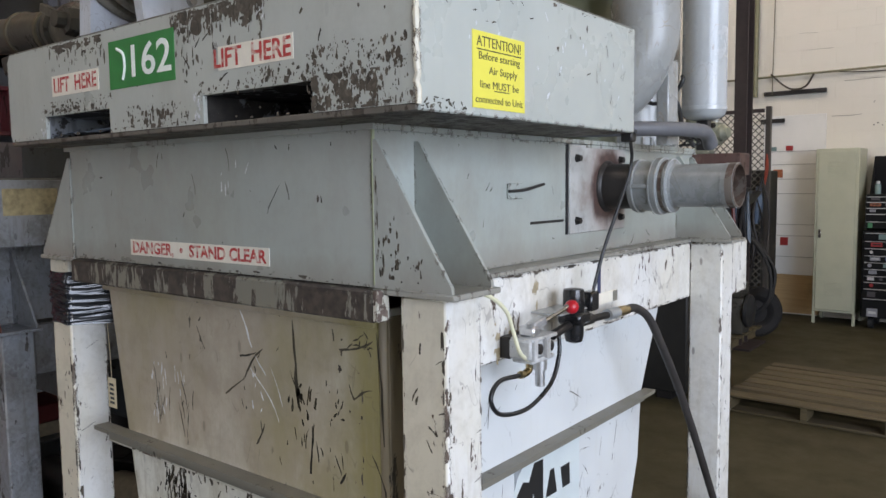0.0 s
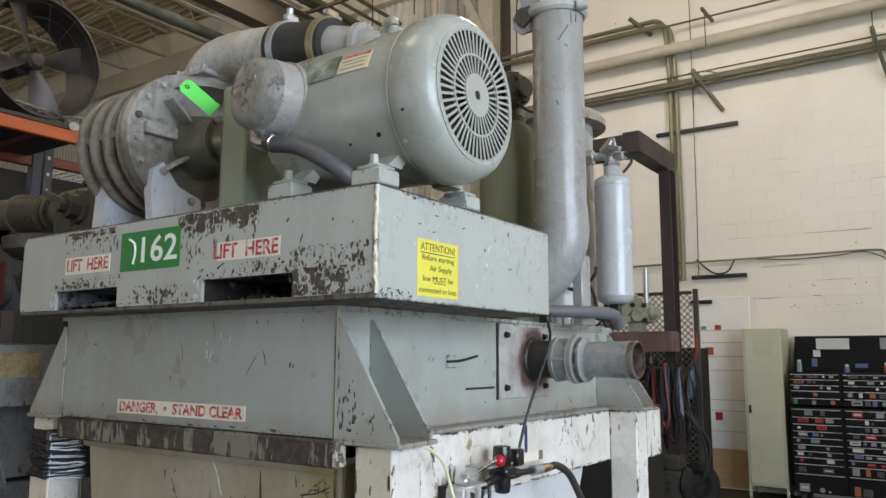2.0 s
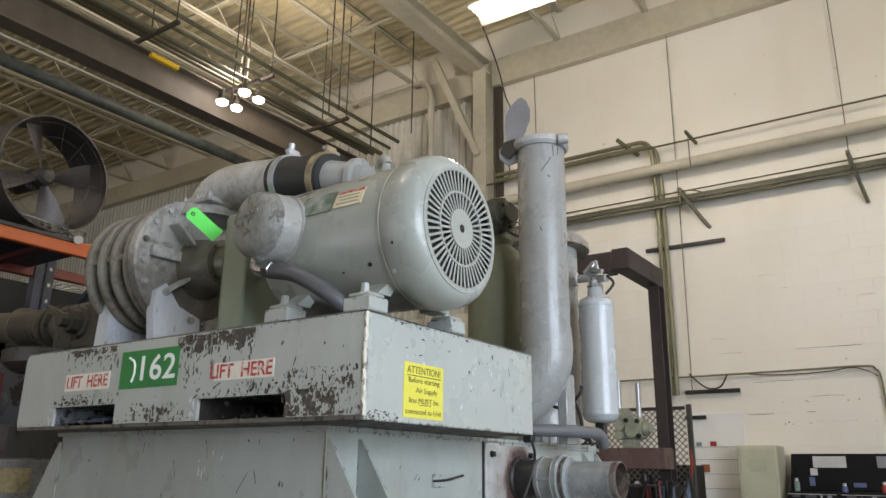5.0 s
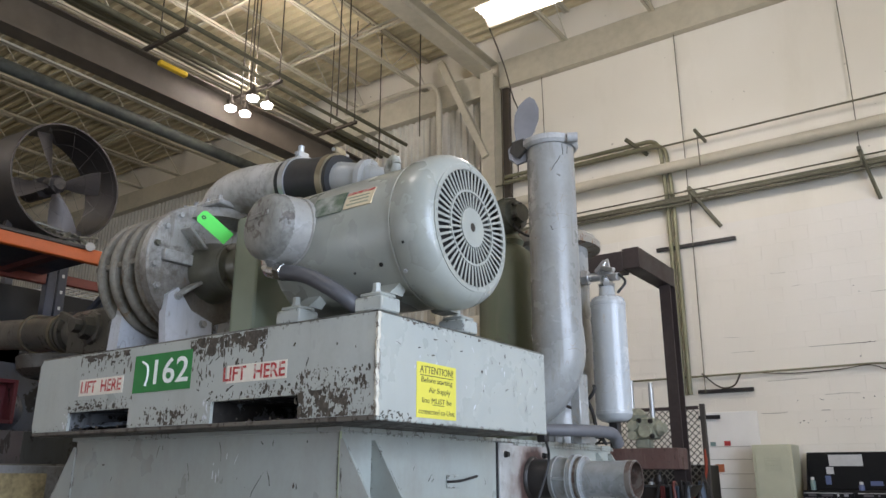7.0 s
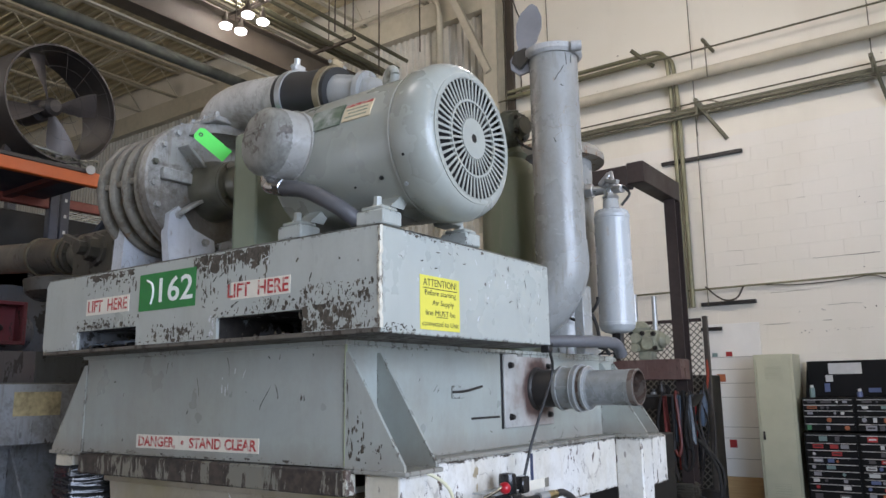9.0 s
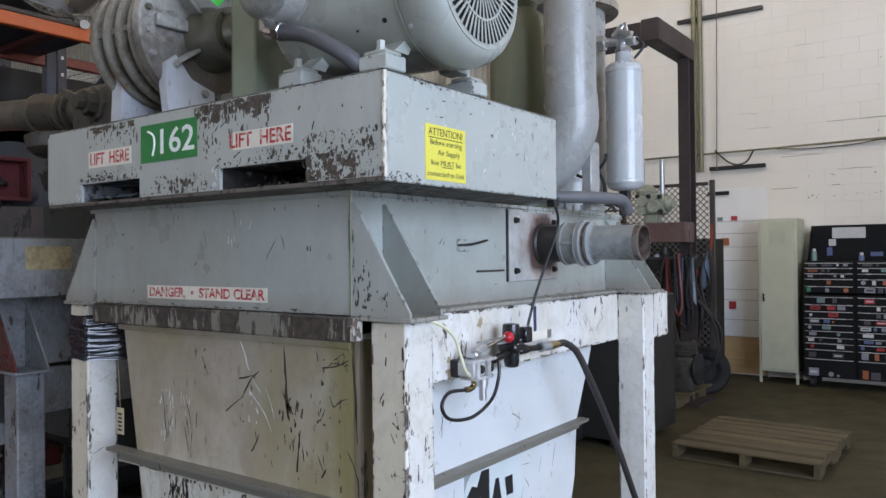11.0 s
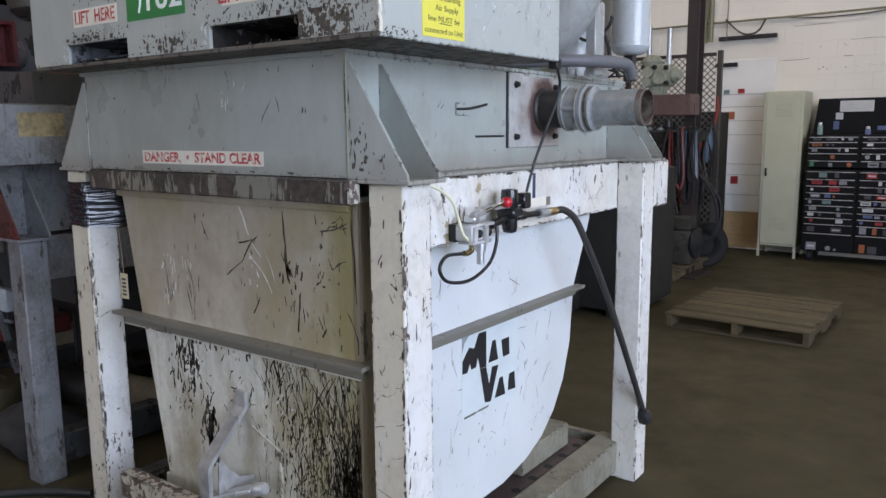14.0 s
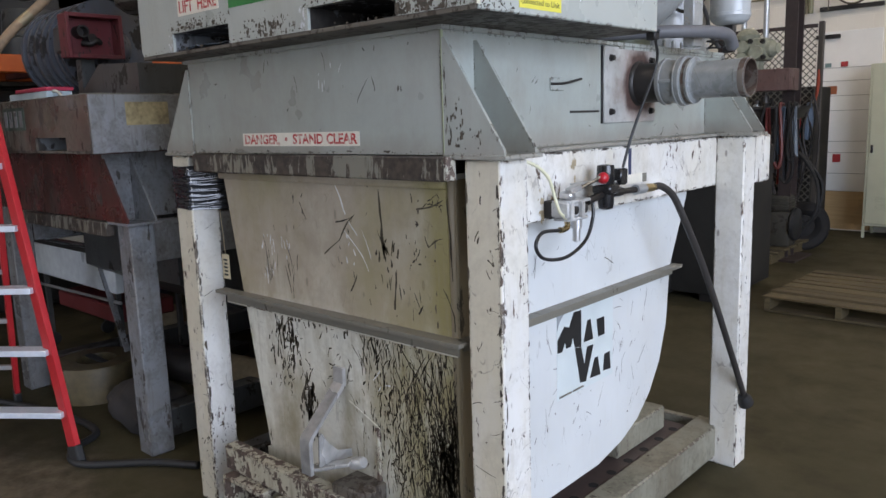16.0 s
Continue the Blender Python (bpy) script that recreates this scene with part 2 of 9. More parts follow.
def plain(name, c, rough=0.5, metal=0.0, var=0.18, scale=30.0, bump=0.12):
    """One material with soft stains at a large and a small scale."""
    g = Nodes(name)
    n1, n2 = g.noise(scale * 0.12, 3), g.noise(scale, 5)
    f = g.math("ADD", g.math("MULTIPLY", n1, 0.6), g.math("MULTIPLY", n2, 0.4))
    col = g.mix(g.ramp(f, 0.3, 0.7), tint(c, 1 - var), tint(c, 1 + var))
    g.bump(n2, bump, 0.001)
    return g.done(col, g.ramp(n1, 0.3, 0.7, max(0.05, rough - 0.1), min(1, rough + 0.1)), metal)


def paint(name, c, chip, cut=0.66, stretch=(26, 26, 9), bias=(), rough=0.42, dirt=(0.20, 0.17, 0.12), dirty=0.3, lines=0.5, edge=0.0, second=None, stain_shade=None, nicks=0.5, soot=0.0, streak=0.7):
    """Old paint on steel: faded tone, ragged chips through to dark steel, worn edges, thin scratches, nicks and grime."""
    g = Nodes(name)
    tone = g.noise(1.7, 4)
    col = g.mix(g.ramp(tone, 0.25, 0.75), tint(c, 0.88), tint(c, 1.08))
    if second:
        col = g.mix(g.ramp(g.noise(2.3, 5, 0.7), 0.46, 0.66), col, second)
    for (k, a0, a1), tone in stain_shade or ():
        # ragged clouds of a second tone over one side; carries stains and painted shade
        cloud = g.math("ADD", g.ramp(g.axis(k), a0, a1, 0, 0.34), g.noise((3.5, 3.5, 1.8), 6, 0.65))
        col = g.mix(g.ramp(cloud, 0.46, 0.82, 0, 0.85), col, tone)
    grime = g.noise((5, 5, 1.6), 6, 0.65)
    col = g.mix(g.ramp(grime, 0.48, 0.76, 0, dirty), col, dirt)
    col = g.mix(g.ramp(g.noise((46, 46, 5), 4, 0.6), 0.56, 0.72, 0, dirty * streak), col, dirt)
    if soot:
        # greasy smudges, blotchy at hand size and speckled at finger size
        smudge = g.math("ADD", g.math("MULTIPLY", g.noise(8, 6, 0.7, dist=0.6), 0.65), g.math("MULTIPLY", g.noise(55, 5, 0.65), 0.35))
        col = g.mix(g.ramp(smudge, 0.47, 0.62, 0, soot), col, tint(dirt, 0.55))
    v = g.noise(stretch, 9, 0.68)
    big = g.noise(3.1, 3)
    v = g.math("ADD", v, g.math("MULTIPLY", g.math("SUBTRACT", big, 0.5), 0.42))
    for k, v0, v1, amount in bias:
        v = g.math("ADD", v, g.ramp(g.axis(k), v0, v1, 0, amount))
    if edge:
        bev = g.n("Bevel")
        bev.samples = 4
        bev.inputs["Radius"].default_value = 0.012
        dot = g.n("VectorMath", operation="DOT_PRODUCT")
        g.put(bev.outputs[0], dot.inputs[0]), g.put(g.n("NewGeometry").outputs["True Normal"], dot.inputs[1])
        worn = g.ramp(g.math("ADD", g.noise((55, 55, 22), 7, 0.65), g.math("MULTIPLY", g.math("SUBTRACT", big, 0.5), 0.5)), 0.60 - edge, 0.62 - edge)
        rim = g.math("MULTIPLY", g.ramp(dot.outputs["Value"], 0.998, 0.96), worn)
    mask = g.ramp(v, cut, cut + 0.018)
    if edge:
        mask = g.math("MAXIMUM", mask, rim)
    if lines:
        n = g.noise((7, 7, 4.5), 1, 0.4, dist=1.6)
        w = g.math("ABSOLUTE", g.math("SUBTRACT", n, 0.5))
        on = g.ramp(g.noise(6.3, 3), 0.56, 0.60)
        ln = g.math("MULTIPLY", g.ramp(w, 0.0055, 0.003), on)
        n = g.noise((16, 16, 7), 1, 0.4, dist=0.8)
        w = g.math("ABSOLUTE", g.math("SUBTRACT", n, 0.47))
        on = g.ramp(g.noise(9.7, 3), 0.57, 0.60)
        ln = g.math("MAXIMUM", ln, g.math("MULTIPLY", g.ramp(w, 0.010, 0.006), on))
        mask = g.math("MAXIMUM", mask, g.math("MULTIPLY", ln, lines))
    if nicks:
        vo = g.n("TexVoronoi")
        g.put(g.scaled((42, 42, 17)), vo.inputs["Vector"])
        vo.inputs["Scale"].default_value = 1.0
        sep = g.n("SeparateColor")
        g.put(vo.outputs["Color"], sep.inputs[0])
        nk = g.math("MULTIPLY", g.ramp(vo.outputs["Distance"], 0.30, 0.22), g.ramp(sep.outputs[0], 0.955, 0.96))
        mask = g.math("MAXIMUM", mask, g.math("MULTIPLY", nk, nicks))
    steel = g.mix(g.ramp(g.noise(40, 4), 0.35, 0.65), chip, tint(chip, 2.2))
    col = g.mix(mask, col, steel)
    g.bump(g.math("ADD", g.math("MULTIPLY", mask, -1.0), g.math("MULTIPLY", g.noise(14, 3), 0.3)), 0.35, 0.0012)
    return g.done(col, g.ramp(mask, 0, 1, g.ramp(g.noise(6, 4), 0.3, 0.7, rough - 0.1, rough + 0.14), 0.75))


def bare(name, a, b, rough=0.8):
    """Bare or rusty steel showing through paint, each mark in its own tone."""
    g = Nodes(name)
    isl = g.n("NewGeometry").outputs["Random Per Island"]
    col = g.mix(isl, a, b)
    col = g.mix(g.ramp(g.noise(120, 4), 0.45, 0.7, 0, 0.5), col, tint(a, 0.5))
    return g.done(col, rough)


M_GOUGE = bare("black_scratch", (0.015, 0.012, 0.008), (0.075, 0.062, 0.036))
M_FLAKE = bare("brown_bare_steel", (0.045, 0.036, 0.026), (0.12, 0.10, 0.075))
M_PALEMARK = bare("pale_scrape", (0.55, 0.58, 0.60), (0.75, 0.77, 0.78), 0.5)
GREY = (0.40, 0.42, 0.385)
STEEL_DARK = (0.050, 0.040, 0.030)
M_SKID = paint("grey_paint_skid", GREY, STEEL_DARK, 0.665, (22, 22, 10), bias=((2, 1.90, 1.80, 0.05), (1, 0.02, 0.10, -0.06)), dirty=0.3, edge=0.05, lines=0.1, nicks=0.1, soot=0.07, streak=0.15, rough=0.36)
M_SKIDEND = paint("grey_paint_skid_end", GREY, STEEL_DARK, 0.74, (22, 22, 10), dirty=0.10, edge=0.05, lines=0.0, nicks=0.1, soot=0.03, streak=0.1, rough=0.28)
M_HOOD = paint("grey_paint_hood", (0.345, 0.37, 0.335), STEEL_DARK, 0.78, (26, 26, 8), bias=((2, 1.55, 1.46, 0.03),), stain_shade=(((2, 1.52, 1.445), (0.25, 0.235, 0.20)),), dirty=0.34, edge=0.04, lines=0.0, nicks=0.0, soot=0.08, streak=0.12, rough=0.34)
M_STRIP = paint("scraped_grey_paint", (0.19, 0.18, 0.14), (0.032, 0.024, 0.018), 0.455, (30, 30, 7), dirty=0.6, edge=0.1)
M_UNDER = paint("rusty_underside", (0.11, 0.095, 0.075), (0.03, 0.022, 0.016), 0.52, dirty=0.6, dirt=(0.05, 0.035, 0.025), rough=0.6)
# pocket walls: chipped paint, toned down for the shade inside
M_POCKET = paint("shaded_pocket_paint", (0.17, 0.18, 0.19), (0.012, 0.010, 0.008), 0.47, (9, 9, 9), dirty=0.7, dirt=(0.03, 0.025, 0.02))
# post fronts toned tan: their dimmer, warmer light is put into the colour
M_WHITE = paint("white_paint_frame", (0.72, 0.71, 0.675), (0.05, 0.035, 0.025), 0.655, (34, 34, 14), stain_shade=(((1, 0.1585, 0.1550), (0.60, 0.55, 0.42)),), dirty=0.4, dirt=(0.50, 0.44, 0.33), bias=((2, 0.7, 0.2, 0.03),), edge=0.08, lines=0.35, nicks=0.6, soot=0.25)
M_TUBSIDE = paint("white_paint_tub", (0.61, 0.63, 0.625), (0.06, 0.05, 0.04), 0.74, (26, 26, 12), dirty=0.14, dirt=(0.5, 0.47, 0.38), lines=0.25, nicks=0.4)
# tan above the ledge: stain, with the cooler light below it painted in
M_TUBFRONT = paint("stained_cream_paint", (0.64, 0.63, 0.55), (0.030, 0.026, 0.018), 0.70, (20, 20, 6), dirty=0.5, dirt=(0.30, 0.25, 0.17), rough=0.5, lines=0.2, nicks=0.3, stain_shade=(((2, 0.86, 0.96), (0.325, 0.27, 0.19)), ((2, 0.90, 1.15), (0.36, 0.31, 0.24)), ((0, -0.66, -0.26), (0.225, 0.195, 0.06))), soot=0.22)
M_MACHINE = paint("grey_machine_enamel", (0.35, 0.365, 0.325), (0.09, 0.08, 0.06), 0.76, (20, 20, 14), lines=0.0, nicks=0.1, dirty=0.25, dirt=(0.24, 0.22, 0.17), rough=0.27, soot=0.08, streak=0.1)
M_BLOWER = paint("dusty_grey_enamel", (0.215, 0.20, 0.165), (0.10, 0.075, 0.05), 0.64, (20, 20, 12), dirty=0.8, dirt=(0.15, 0.12, 0.08), rough=0.55, soot=0.85)
M_SILVER = paint("aluminium_paint", (0.325, 0.33, 0.315), (0.14, 0.105, 0.07), 0.735, (18, 18, 6), dirty=0.5, dirt=(0.20, 0.18, 0.14), rough=0.27, soot=0.16, streak=0.9)
M_GREENTANK = paint("grey_green_enamel", (0.135, 0.15, 0.09), (0.08, 0.07, 0.05), 0.73, dirty=0.5, rough=0.45)
M_TANKVALVE = paint("oily_green_cast", (0.10, 0.105, 0.075), (0.03, 0.025, 0.02), 0.6, (14, 14, 14), dirty=0.7, dirt=(0.05, 0.045, 0.03), rough=0.4, soot=0.6, lines=0.0)
M_RUSTRED = paint("rusty_red_primer", (0.115, 0.032, 0.027), (0.035, 0.022, 0.016), 0.58, (16, 16, 6), dirty=0.8, dirt=(0.06, 0.05, 0.038), rough=0.27, second=(0.055, 0.030, 0.024), soot=0.5, streak=1.0)
M_OLDSKID = paint("greasy_brown_grey_paint", (0.135, 0.12, 0.095), (0.030, 0.022, 0.017), 0.55, (14, 14, 5), dirty=0.7, dirt=(0.055, 0.042, 0.03), second=(0.095, 0.040, 0.032), rough=0.30, edge=0.06, soot=0.6)
M_OLDDARK = paint("greasy_dark_grey", (0.055, 0.058, 0.058), (0.012, 0.010, 0.008), 0.60, (9, 9, 6), dirty=0.7, dirt=(0.03, 0.025, 0.02), rough=0.4)
M_OLDGREY = paint("worn_grey_paint", (0.225, 0.238, 0.255), (0.03, 0.026, 0.022), 0.61, (18, 18, 6), dirty=0.65, dirt=(0.10, 0.085, 0.065), rough=0.33, second=(0.19, 0.185, 0.18), soot=0.55)
M_DARKSTEEL = plain("dark_oily_steel", (0.035, 0.032, 0.03), 0.45, 0.5, 0.35)
M_BROWN = plain("brown_primer", (0.038, 0.026, 0.024), 0.6, 0.0, 0.3)
M_BLACK = plain("black_rubber", (0.018, 0.018, 0.018), 0.55, 0, 0.25, 40)
M_BLACKPLASTIC = plain("black_plastic", (0.012, 0.012, 0.013), 0.28, 0, 0.2, 60, 0.05)
M_SOOTBLACK = plain("dull_black_rubber", (0.010, 0.009, 0.009), 0.85, 0, 0.4, 30)
M_HOSE = plain("dark_brown_hose", (0.030, 0.026, 0.024), 0.6, 0, 0.3, 60)
M_ALU = plain("cast_aluminium", (0.55, 0.55, 0.55), 0.35, 0.8, 0.2, 60)
M_CASTALU = paint("rough_cast_aluminium", (0.52, 0.52, 0.51), (0.10, 0.09, 0.07), 0.66, (60, 60, 60), dirty=0.6, dirt=(0.20, 0.18, 0.14), rough=0.28, soot=0.35, lines=0.0)
M_CHROME = plain("bright_steel", (0.66, 0.66, 0.67), 0.2, 1.0, 0.1, 50)
M_GALV = plain("galvanised_steel", (0.50, 0.52, 0.53), 0.38, 0.7, 0.15, 40)
M_BRASS = plain("brass", (0.52, 0.42, 0.24), 0.3, 1.0, 0.15, 60)
M_REDKNOB = plain("red_plastic", (0.42, 0.012, 0.02), 0.22, 0, 0.1, 40, 0.02)
M_GREEN_STICKER = plain("green_sticker", (0.012, 0.19, 0.035), 0.45, 0, 0.2, 25, 0.05)
M_WHITE_STICKER = plain("white_sticker", (0.70, 0.66, 0.56), 0.5, 0, 0.14, 30, 0.05)
M_YELLOW_STICKER = plain("yellow_sticker", (0.70, 0.63, 0.085), 0.42, 0, 0.05, 20, 0.03)
M_INK = plain("black_ink", (0.015, 0.015, 0.015), 0.5, 0, 0.2)
g = Nodes("faded_red_ink")
M_REDINK = g.done(g.mix(g.ramp(g.noise((38, 38, 60), 5, 0.6), 0.50, 0.62, 0, 0.85), (0.42, 0.035, 0.03), (0.60, 0.50, 0.42)), 0.55)
M_NOTICEINK = plain("faded_black_print", (0.075, 0.07, 0.03), 0.5, 0, 0.4, 60)
M_STICKDARKER = plain("faded_print", (0.16, 0.15, 0.12), 0.6, 0, 0.5, 60)
M_WHITEINK = plain("white_ink", (0.75, 0.78, 0.74), 0.5, 0, 0.15)
M_TAG = plain("bright_green_card", (0.10, 0.80, 0.10), 0.6, 0, 0.08, 20, 0.03)
M_CREAM = plain("cream_card", (0.62, 0.53, 0.36), 0.7, 0, 0.15)
M_OLIVE = plain("olive_plate", (0.22, 0.25, 0.18), 0.5, 0, 0.15, 12)
M_DUSTBOX = paint("dusty_cast_cover", (0.38, 0.37, 0.34), (0.10, 0.09, 0.08), 0.72, (14, 14, 14), dirty=0.4, dirt=(0.20, 0.19, 0.17), rough=0.3, soot=0.25)
# near-black that stands for the unlit inside of holes, slots and gaps
M_DARKHOLE = plain("dark_inside", (0.012, 0.012, 0.012), 0.9)
M_TUBING = plain("clear_yellowed_tubing", (0.62, 0.60, 0.42), 0.3, 0, 0.1)
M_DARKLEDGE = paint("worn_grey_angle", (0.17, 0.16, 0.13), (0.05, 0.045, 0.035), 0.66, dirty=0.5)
M_WHITEWORN = paint("worn_white_steel", (0.50, 0.48, 0.40), (0.07, 0.05, 0.04), 0.56, (22, 22, 14), dirty=0.5)


def plate_mat():
    """Grey paint burnt to rust round the welded pipe."""
    g = Nodes("plate_paint")
    d = g.n("VectorMath", operation="DISTANCE")
    g.put(g.co, d.inputs[0])
    d.inputs[1].default_value = (-0.23, 1.186, 1.652)
    r = g.math("ADD", d.outputs["Value"], g.math("MULTIPLY", g.math("SUBTRACT", g.noise(12, 5), 0.5), 0.10))
    col = g.mix(g.ramp(g.noise(9, 4), 0.3, 0.7), (0.36, 0.355, 0.33), (0.45, 0.445, 0.42))
    col = g.mix(g.ramp(g.noise(16, 6, 0.7), 0.50, 0.68, 0, 0.6), col, (0.22, 0.20, 0.17))
    rust = g.mix(g.ramp(g.noise(40, 4), 0.35, 0.65), (0.075, 0.038, 0.028), (0.045, 0.022, 0.018))
    col = g.mix(g.ramp(g.math("ADD", r, g.math("MULTIPLY", g.math("SUBTRACT", g.noise(5, 5), 0.5), 0.25)), 0.19, 0.09, 0, 0.6), col, (0.24, 0.15, 0.11))
    col = g.mix(g.ramp(r, 0.130, 0.095, 0, 0.95), col, rust)
    return g.done(col, 0.6)


M_PLATE = plate_mat()
# deck tone holds grease and the shade under the machinery
M_DECKDARK = paint("dark_greasy_deck", (0.10, 0.097, 0.08), (0.02, 0.017, 0.012), 0.52, (9, 9, 9), dirty=0.8, dirt=(0.03, 0.025, 0.018), rough=0.4)
M_SEAMGLINT = plain("pale_seam_glint", (0.46, 0.47, 0.43), 0.45, 0, 0.12)
M_BLOWERPLATE = paint("pale_grey_enamel", (0.38, 0.38, 0.36), (0.10, 0.08, 0.06), 0.68, (18, 18, 18), dirty=0.85, dirt=(0.17, 0.145, 0.11), rough=0.5, soot=0.55)
M_OILY = plain("oily_cast_iron", (0.135, 0.128, 0.095), 0.4, 0.2, 0.4, 20)
M_BRASSY = plain("yellowed_clamp", (0.30, 0.25, 0.16), 0.4, 0.6, 0.2)
M_CYL = paint("silver_cylinder_paint", (0.46, 0.48, 0.48), (0.2, 0.17, 0.13), 0.80, dirty=0.15, rough=0.22, soot=0.05, streak=0.1)
M_CORNER = paint("stained_shaded_brown", (0.20, 0.165, 0.105), (0.03, 0.026, 0.018), 0.62, dirty=0.5)
M_GRIMECAP = paint("grimy_cast_cap", (0.27, 0.268, 0.24), (0.08, 0.07, 0.06), 0.60, (14, 14, 14), dirty=0.7, dirt=(0.12, 0.11, 0.09), rough=0.45, soot=0.6)
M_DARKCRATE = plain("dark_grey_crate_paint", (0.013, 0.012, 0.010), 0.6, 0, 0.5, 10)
M_INLET = paint("blue_grey_pipe", (0.25, 0.265, 0.265), (0.08, 0.065, 0.05), 0.70, dirty=0.55, dirt=(0.15, 0.145, 0.125), rough=0.30, soot=0.3, streak=0.3)
# near-black for grime and for the shade in the gaps between fins
M_BLOWERDARK = paint("dark_grimy_casing", (0.045, 0.040, 0.032), (0.06, 0.05, 0.04), 0.62, dirty=0.7, dirt=(0.08, 0.07, 0.055), rough=0.55)
M_RIMRUST = paint("rusty_pipe_mouth", (0.14, 0.12, 0.10), (0.05, 0.032, 0.024), 0.5, (30, 30, 30), dirty=0.7, dirt=(0.09, 0.06, 0.045), rough=0.6, lines=0.0)
M_BASE = paint("grimy_white_base", (0.25, 0.24, 0.185), (0.060, 0.048, 0.036), 0.64, (26, 26, 16), dirty=0.85, dirt=(0.13, 0.105, 0.07), edge=0.10, lines=0.2, soot=0.55)

# ---------------------------------------------------------------- room
def floor_mat():
    g = Nodes("worn_concrete_floor")
    a, b, c = g.noise(0.5, 5), g.noise(3.0, 6, 0.65), g.noise(60, 4)
    col = g.mix(g.ramp(a, 0.3, 0.7), (0.034, 0.0285, 0.0115), (0.060, 0.050, 0.022))
    col = g.mix(g.ramp(g.noise(1.1, 7, 0.72, dist=0.4), 0.50, 0.62, 0, 0.5), col, (0.072, 0.061, 0.033))
    col = g.mix(g.ramp(b, 0.52, 0.70, 0, 0.32), col, (0.018, 0.014, 0.008))
    col = g.mix(g.ramp(c, 0.62, 0.72, 0, 0.25), col, (0.10, 0.085, 0.06))
    # pale worn patch that also paints in brightness the floor lacks here
    d = g.n("VectorMath", operation="DISTANCE")
    g.put(g.co, d.inputs[0])
    d.inputs[1].default_value = (-2.45, -0.85, 0.0)
    worn = g.math("ADD", d.outputs["Value"], g.math("MULTIPLY", g.math("SUBTRACT", g.noise(2.2, 6, 0.7), 0.5), 1.6))
    earth = g.mix(g.ramp(g.noise(9, 6, 0.7), 0.35, 0.65), (0.06, 0.045, 0.028), (0.17, 0.135, 0.09))
    col = g.mix(g.ramp(worn, 0.95, 0.55, 0, 0.75), col, earth)
    g.bump(g.math("ADD", b, g.math("MULTIPLY", c, 0.2)), 0.25, 0.003)
    g.b.inputs["Specular IOR Level"].default_value = 0.3
    return g.done(col, g.ramp(b, 0.3, 0.7, 0.62, 0.85))


def wall_mat():
    g = Nodes("cream_wall_paint")
    a, b, c = g.noise(0.35, 4), g.noise((1.2, 1.2, 0.35), 6, 0.6), g.noise(22, 5)
    col = g.mix(g.ramp(a, 0.3, 0.7), (0.70, 0.65, 0.54), (0.78, 0.74, 0.64))
    col = g.mix(g.ramp(b, 0.52, 0.8, 0, 0.35), col, (0.52, 0.46, 0.34))
    col = g.mix(g.ramp(g.noise(9, 2), 0.735, 0.75, 0, 0.7), col, (0.30, 0.26, 0.2))
    g.bump(c, 0.15, 0.004)
    return g.done(col, 0.62)


def block_mat():
    g = Nodes("painted_block")
    g.co = g.n("NewGeometry").outputs["Position"]
    a, b = g.noise(0.35, 4), g.noise((1.2, 1.2, 0.35), 6, 0.6)
    col = g.mix(g.ramp(a, 0.3, 0.7), (0.72, 0.68, 0.59), (0.77, 0.74, 0.67))
    col = g.mix(g.math("MULTIPLY", g.random(), 0.25), col, (0.70, 0.67, 0.60))
    col = g.mix(g.ramp(b, 0.52, 0.8, 0, 0.30), col, (0.56, 0.51, 0.40))
    g.bump(g.noise(45, 4), 0.3, 0.003)
    return g.done(col, 0.6)


M_FLOOR, M_WALL, M_BLOCK = floor_mat(), wall_mat(), block_mat()
M_DECK = plain("cream_roof_deck", (0.54, 0.465, 0.29), 0.6, 0, 0.22, 4, 0.05)
M_JOIST = plain("cream_joist_paint", (0.47, 0.43, 0.325), 0.55, 0, 0.18, 8)
M_GIRDER = plain("dark_crane_girder", (0.062, 0.048, 0.033), 0.8, 0, 0.3, 6)
M_CRANE = plain("brown_crane_girder", (0.105, 0.083, 0.058), 0.7, 0, 0.35, 5)
M_CORR = plain("corrugated_cream_sheet", (0.52, 0.50, 0.43), 0.5, 0, 0.2, 5)
M_PIPEGREEN = plain("olive_conduit", (0.20, 0.19, 0.115), 0.4, 0.3, 0.25, 12)
M_CONDUITDARK = plain("dark_olive_conduit", (0.11, 0.10, 0.06), 0.5, 0.1, 0.3, 12)
M_BUNDLE = plain("grey_olive_conduit", (0.13, 0.125, 0.085), 0.45, 0.2, 0.3, 12)
M_PIPECREAM = plain("dusty_cream_pipe", (0.44, 0.405, 0.31), 0.5, 0, 0.2, 6)
M_DUCTCREAM = plain("cream_pipe_cover", (0.68, 0.63, 0.53), 0.5, 0, 0.12, 6)


def setting(name, bm, material, label, category):
    return solid(name, bm, material, label, category, kind="structure")


NY = 9.1  # inner face of the north wall
setting("floor", B(add_box, -24.0, 7.3, -7.3, NY + 0.3, -0.3, 0.0), M_FLOOR, "dirty worn concrete workshop floor with dark stains", "floor")
bm = B(add_box, -5.0, 7.3, NY, NY + 0.3, 0.0, 9.6)
add_box(bm, -24.3, -5.0, NY, NY + 0.3, 0.0, 4.2)
wall_n = setting("wall_north", bm, M_WALL, "tall cream-painted workshop wall with stains", "wall")
setting("wall_west", B(add_box, -24.3, -24.0, -7.3, NY + 0.3, 0.0, 9.6), M_WALL, "cream-painted end wall of the workshop", "wall")
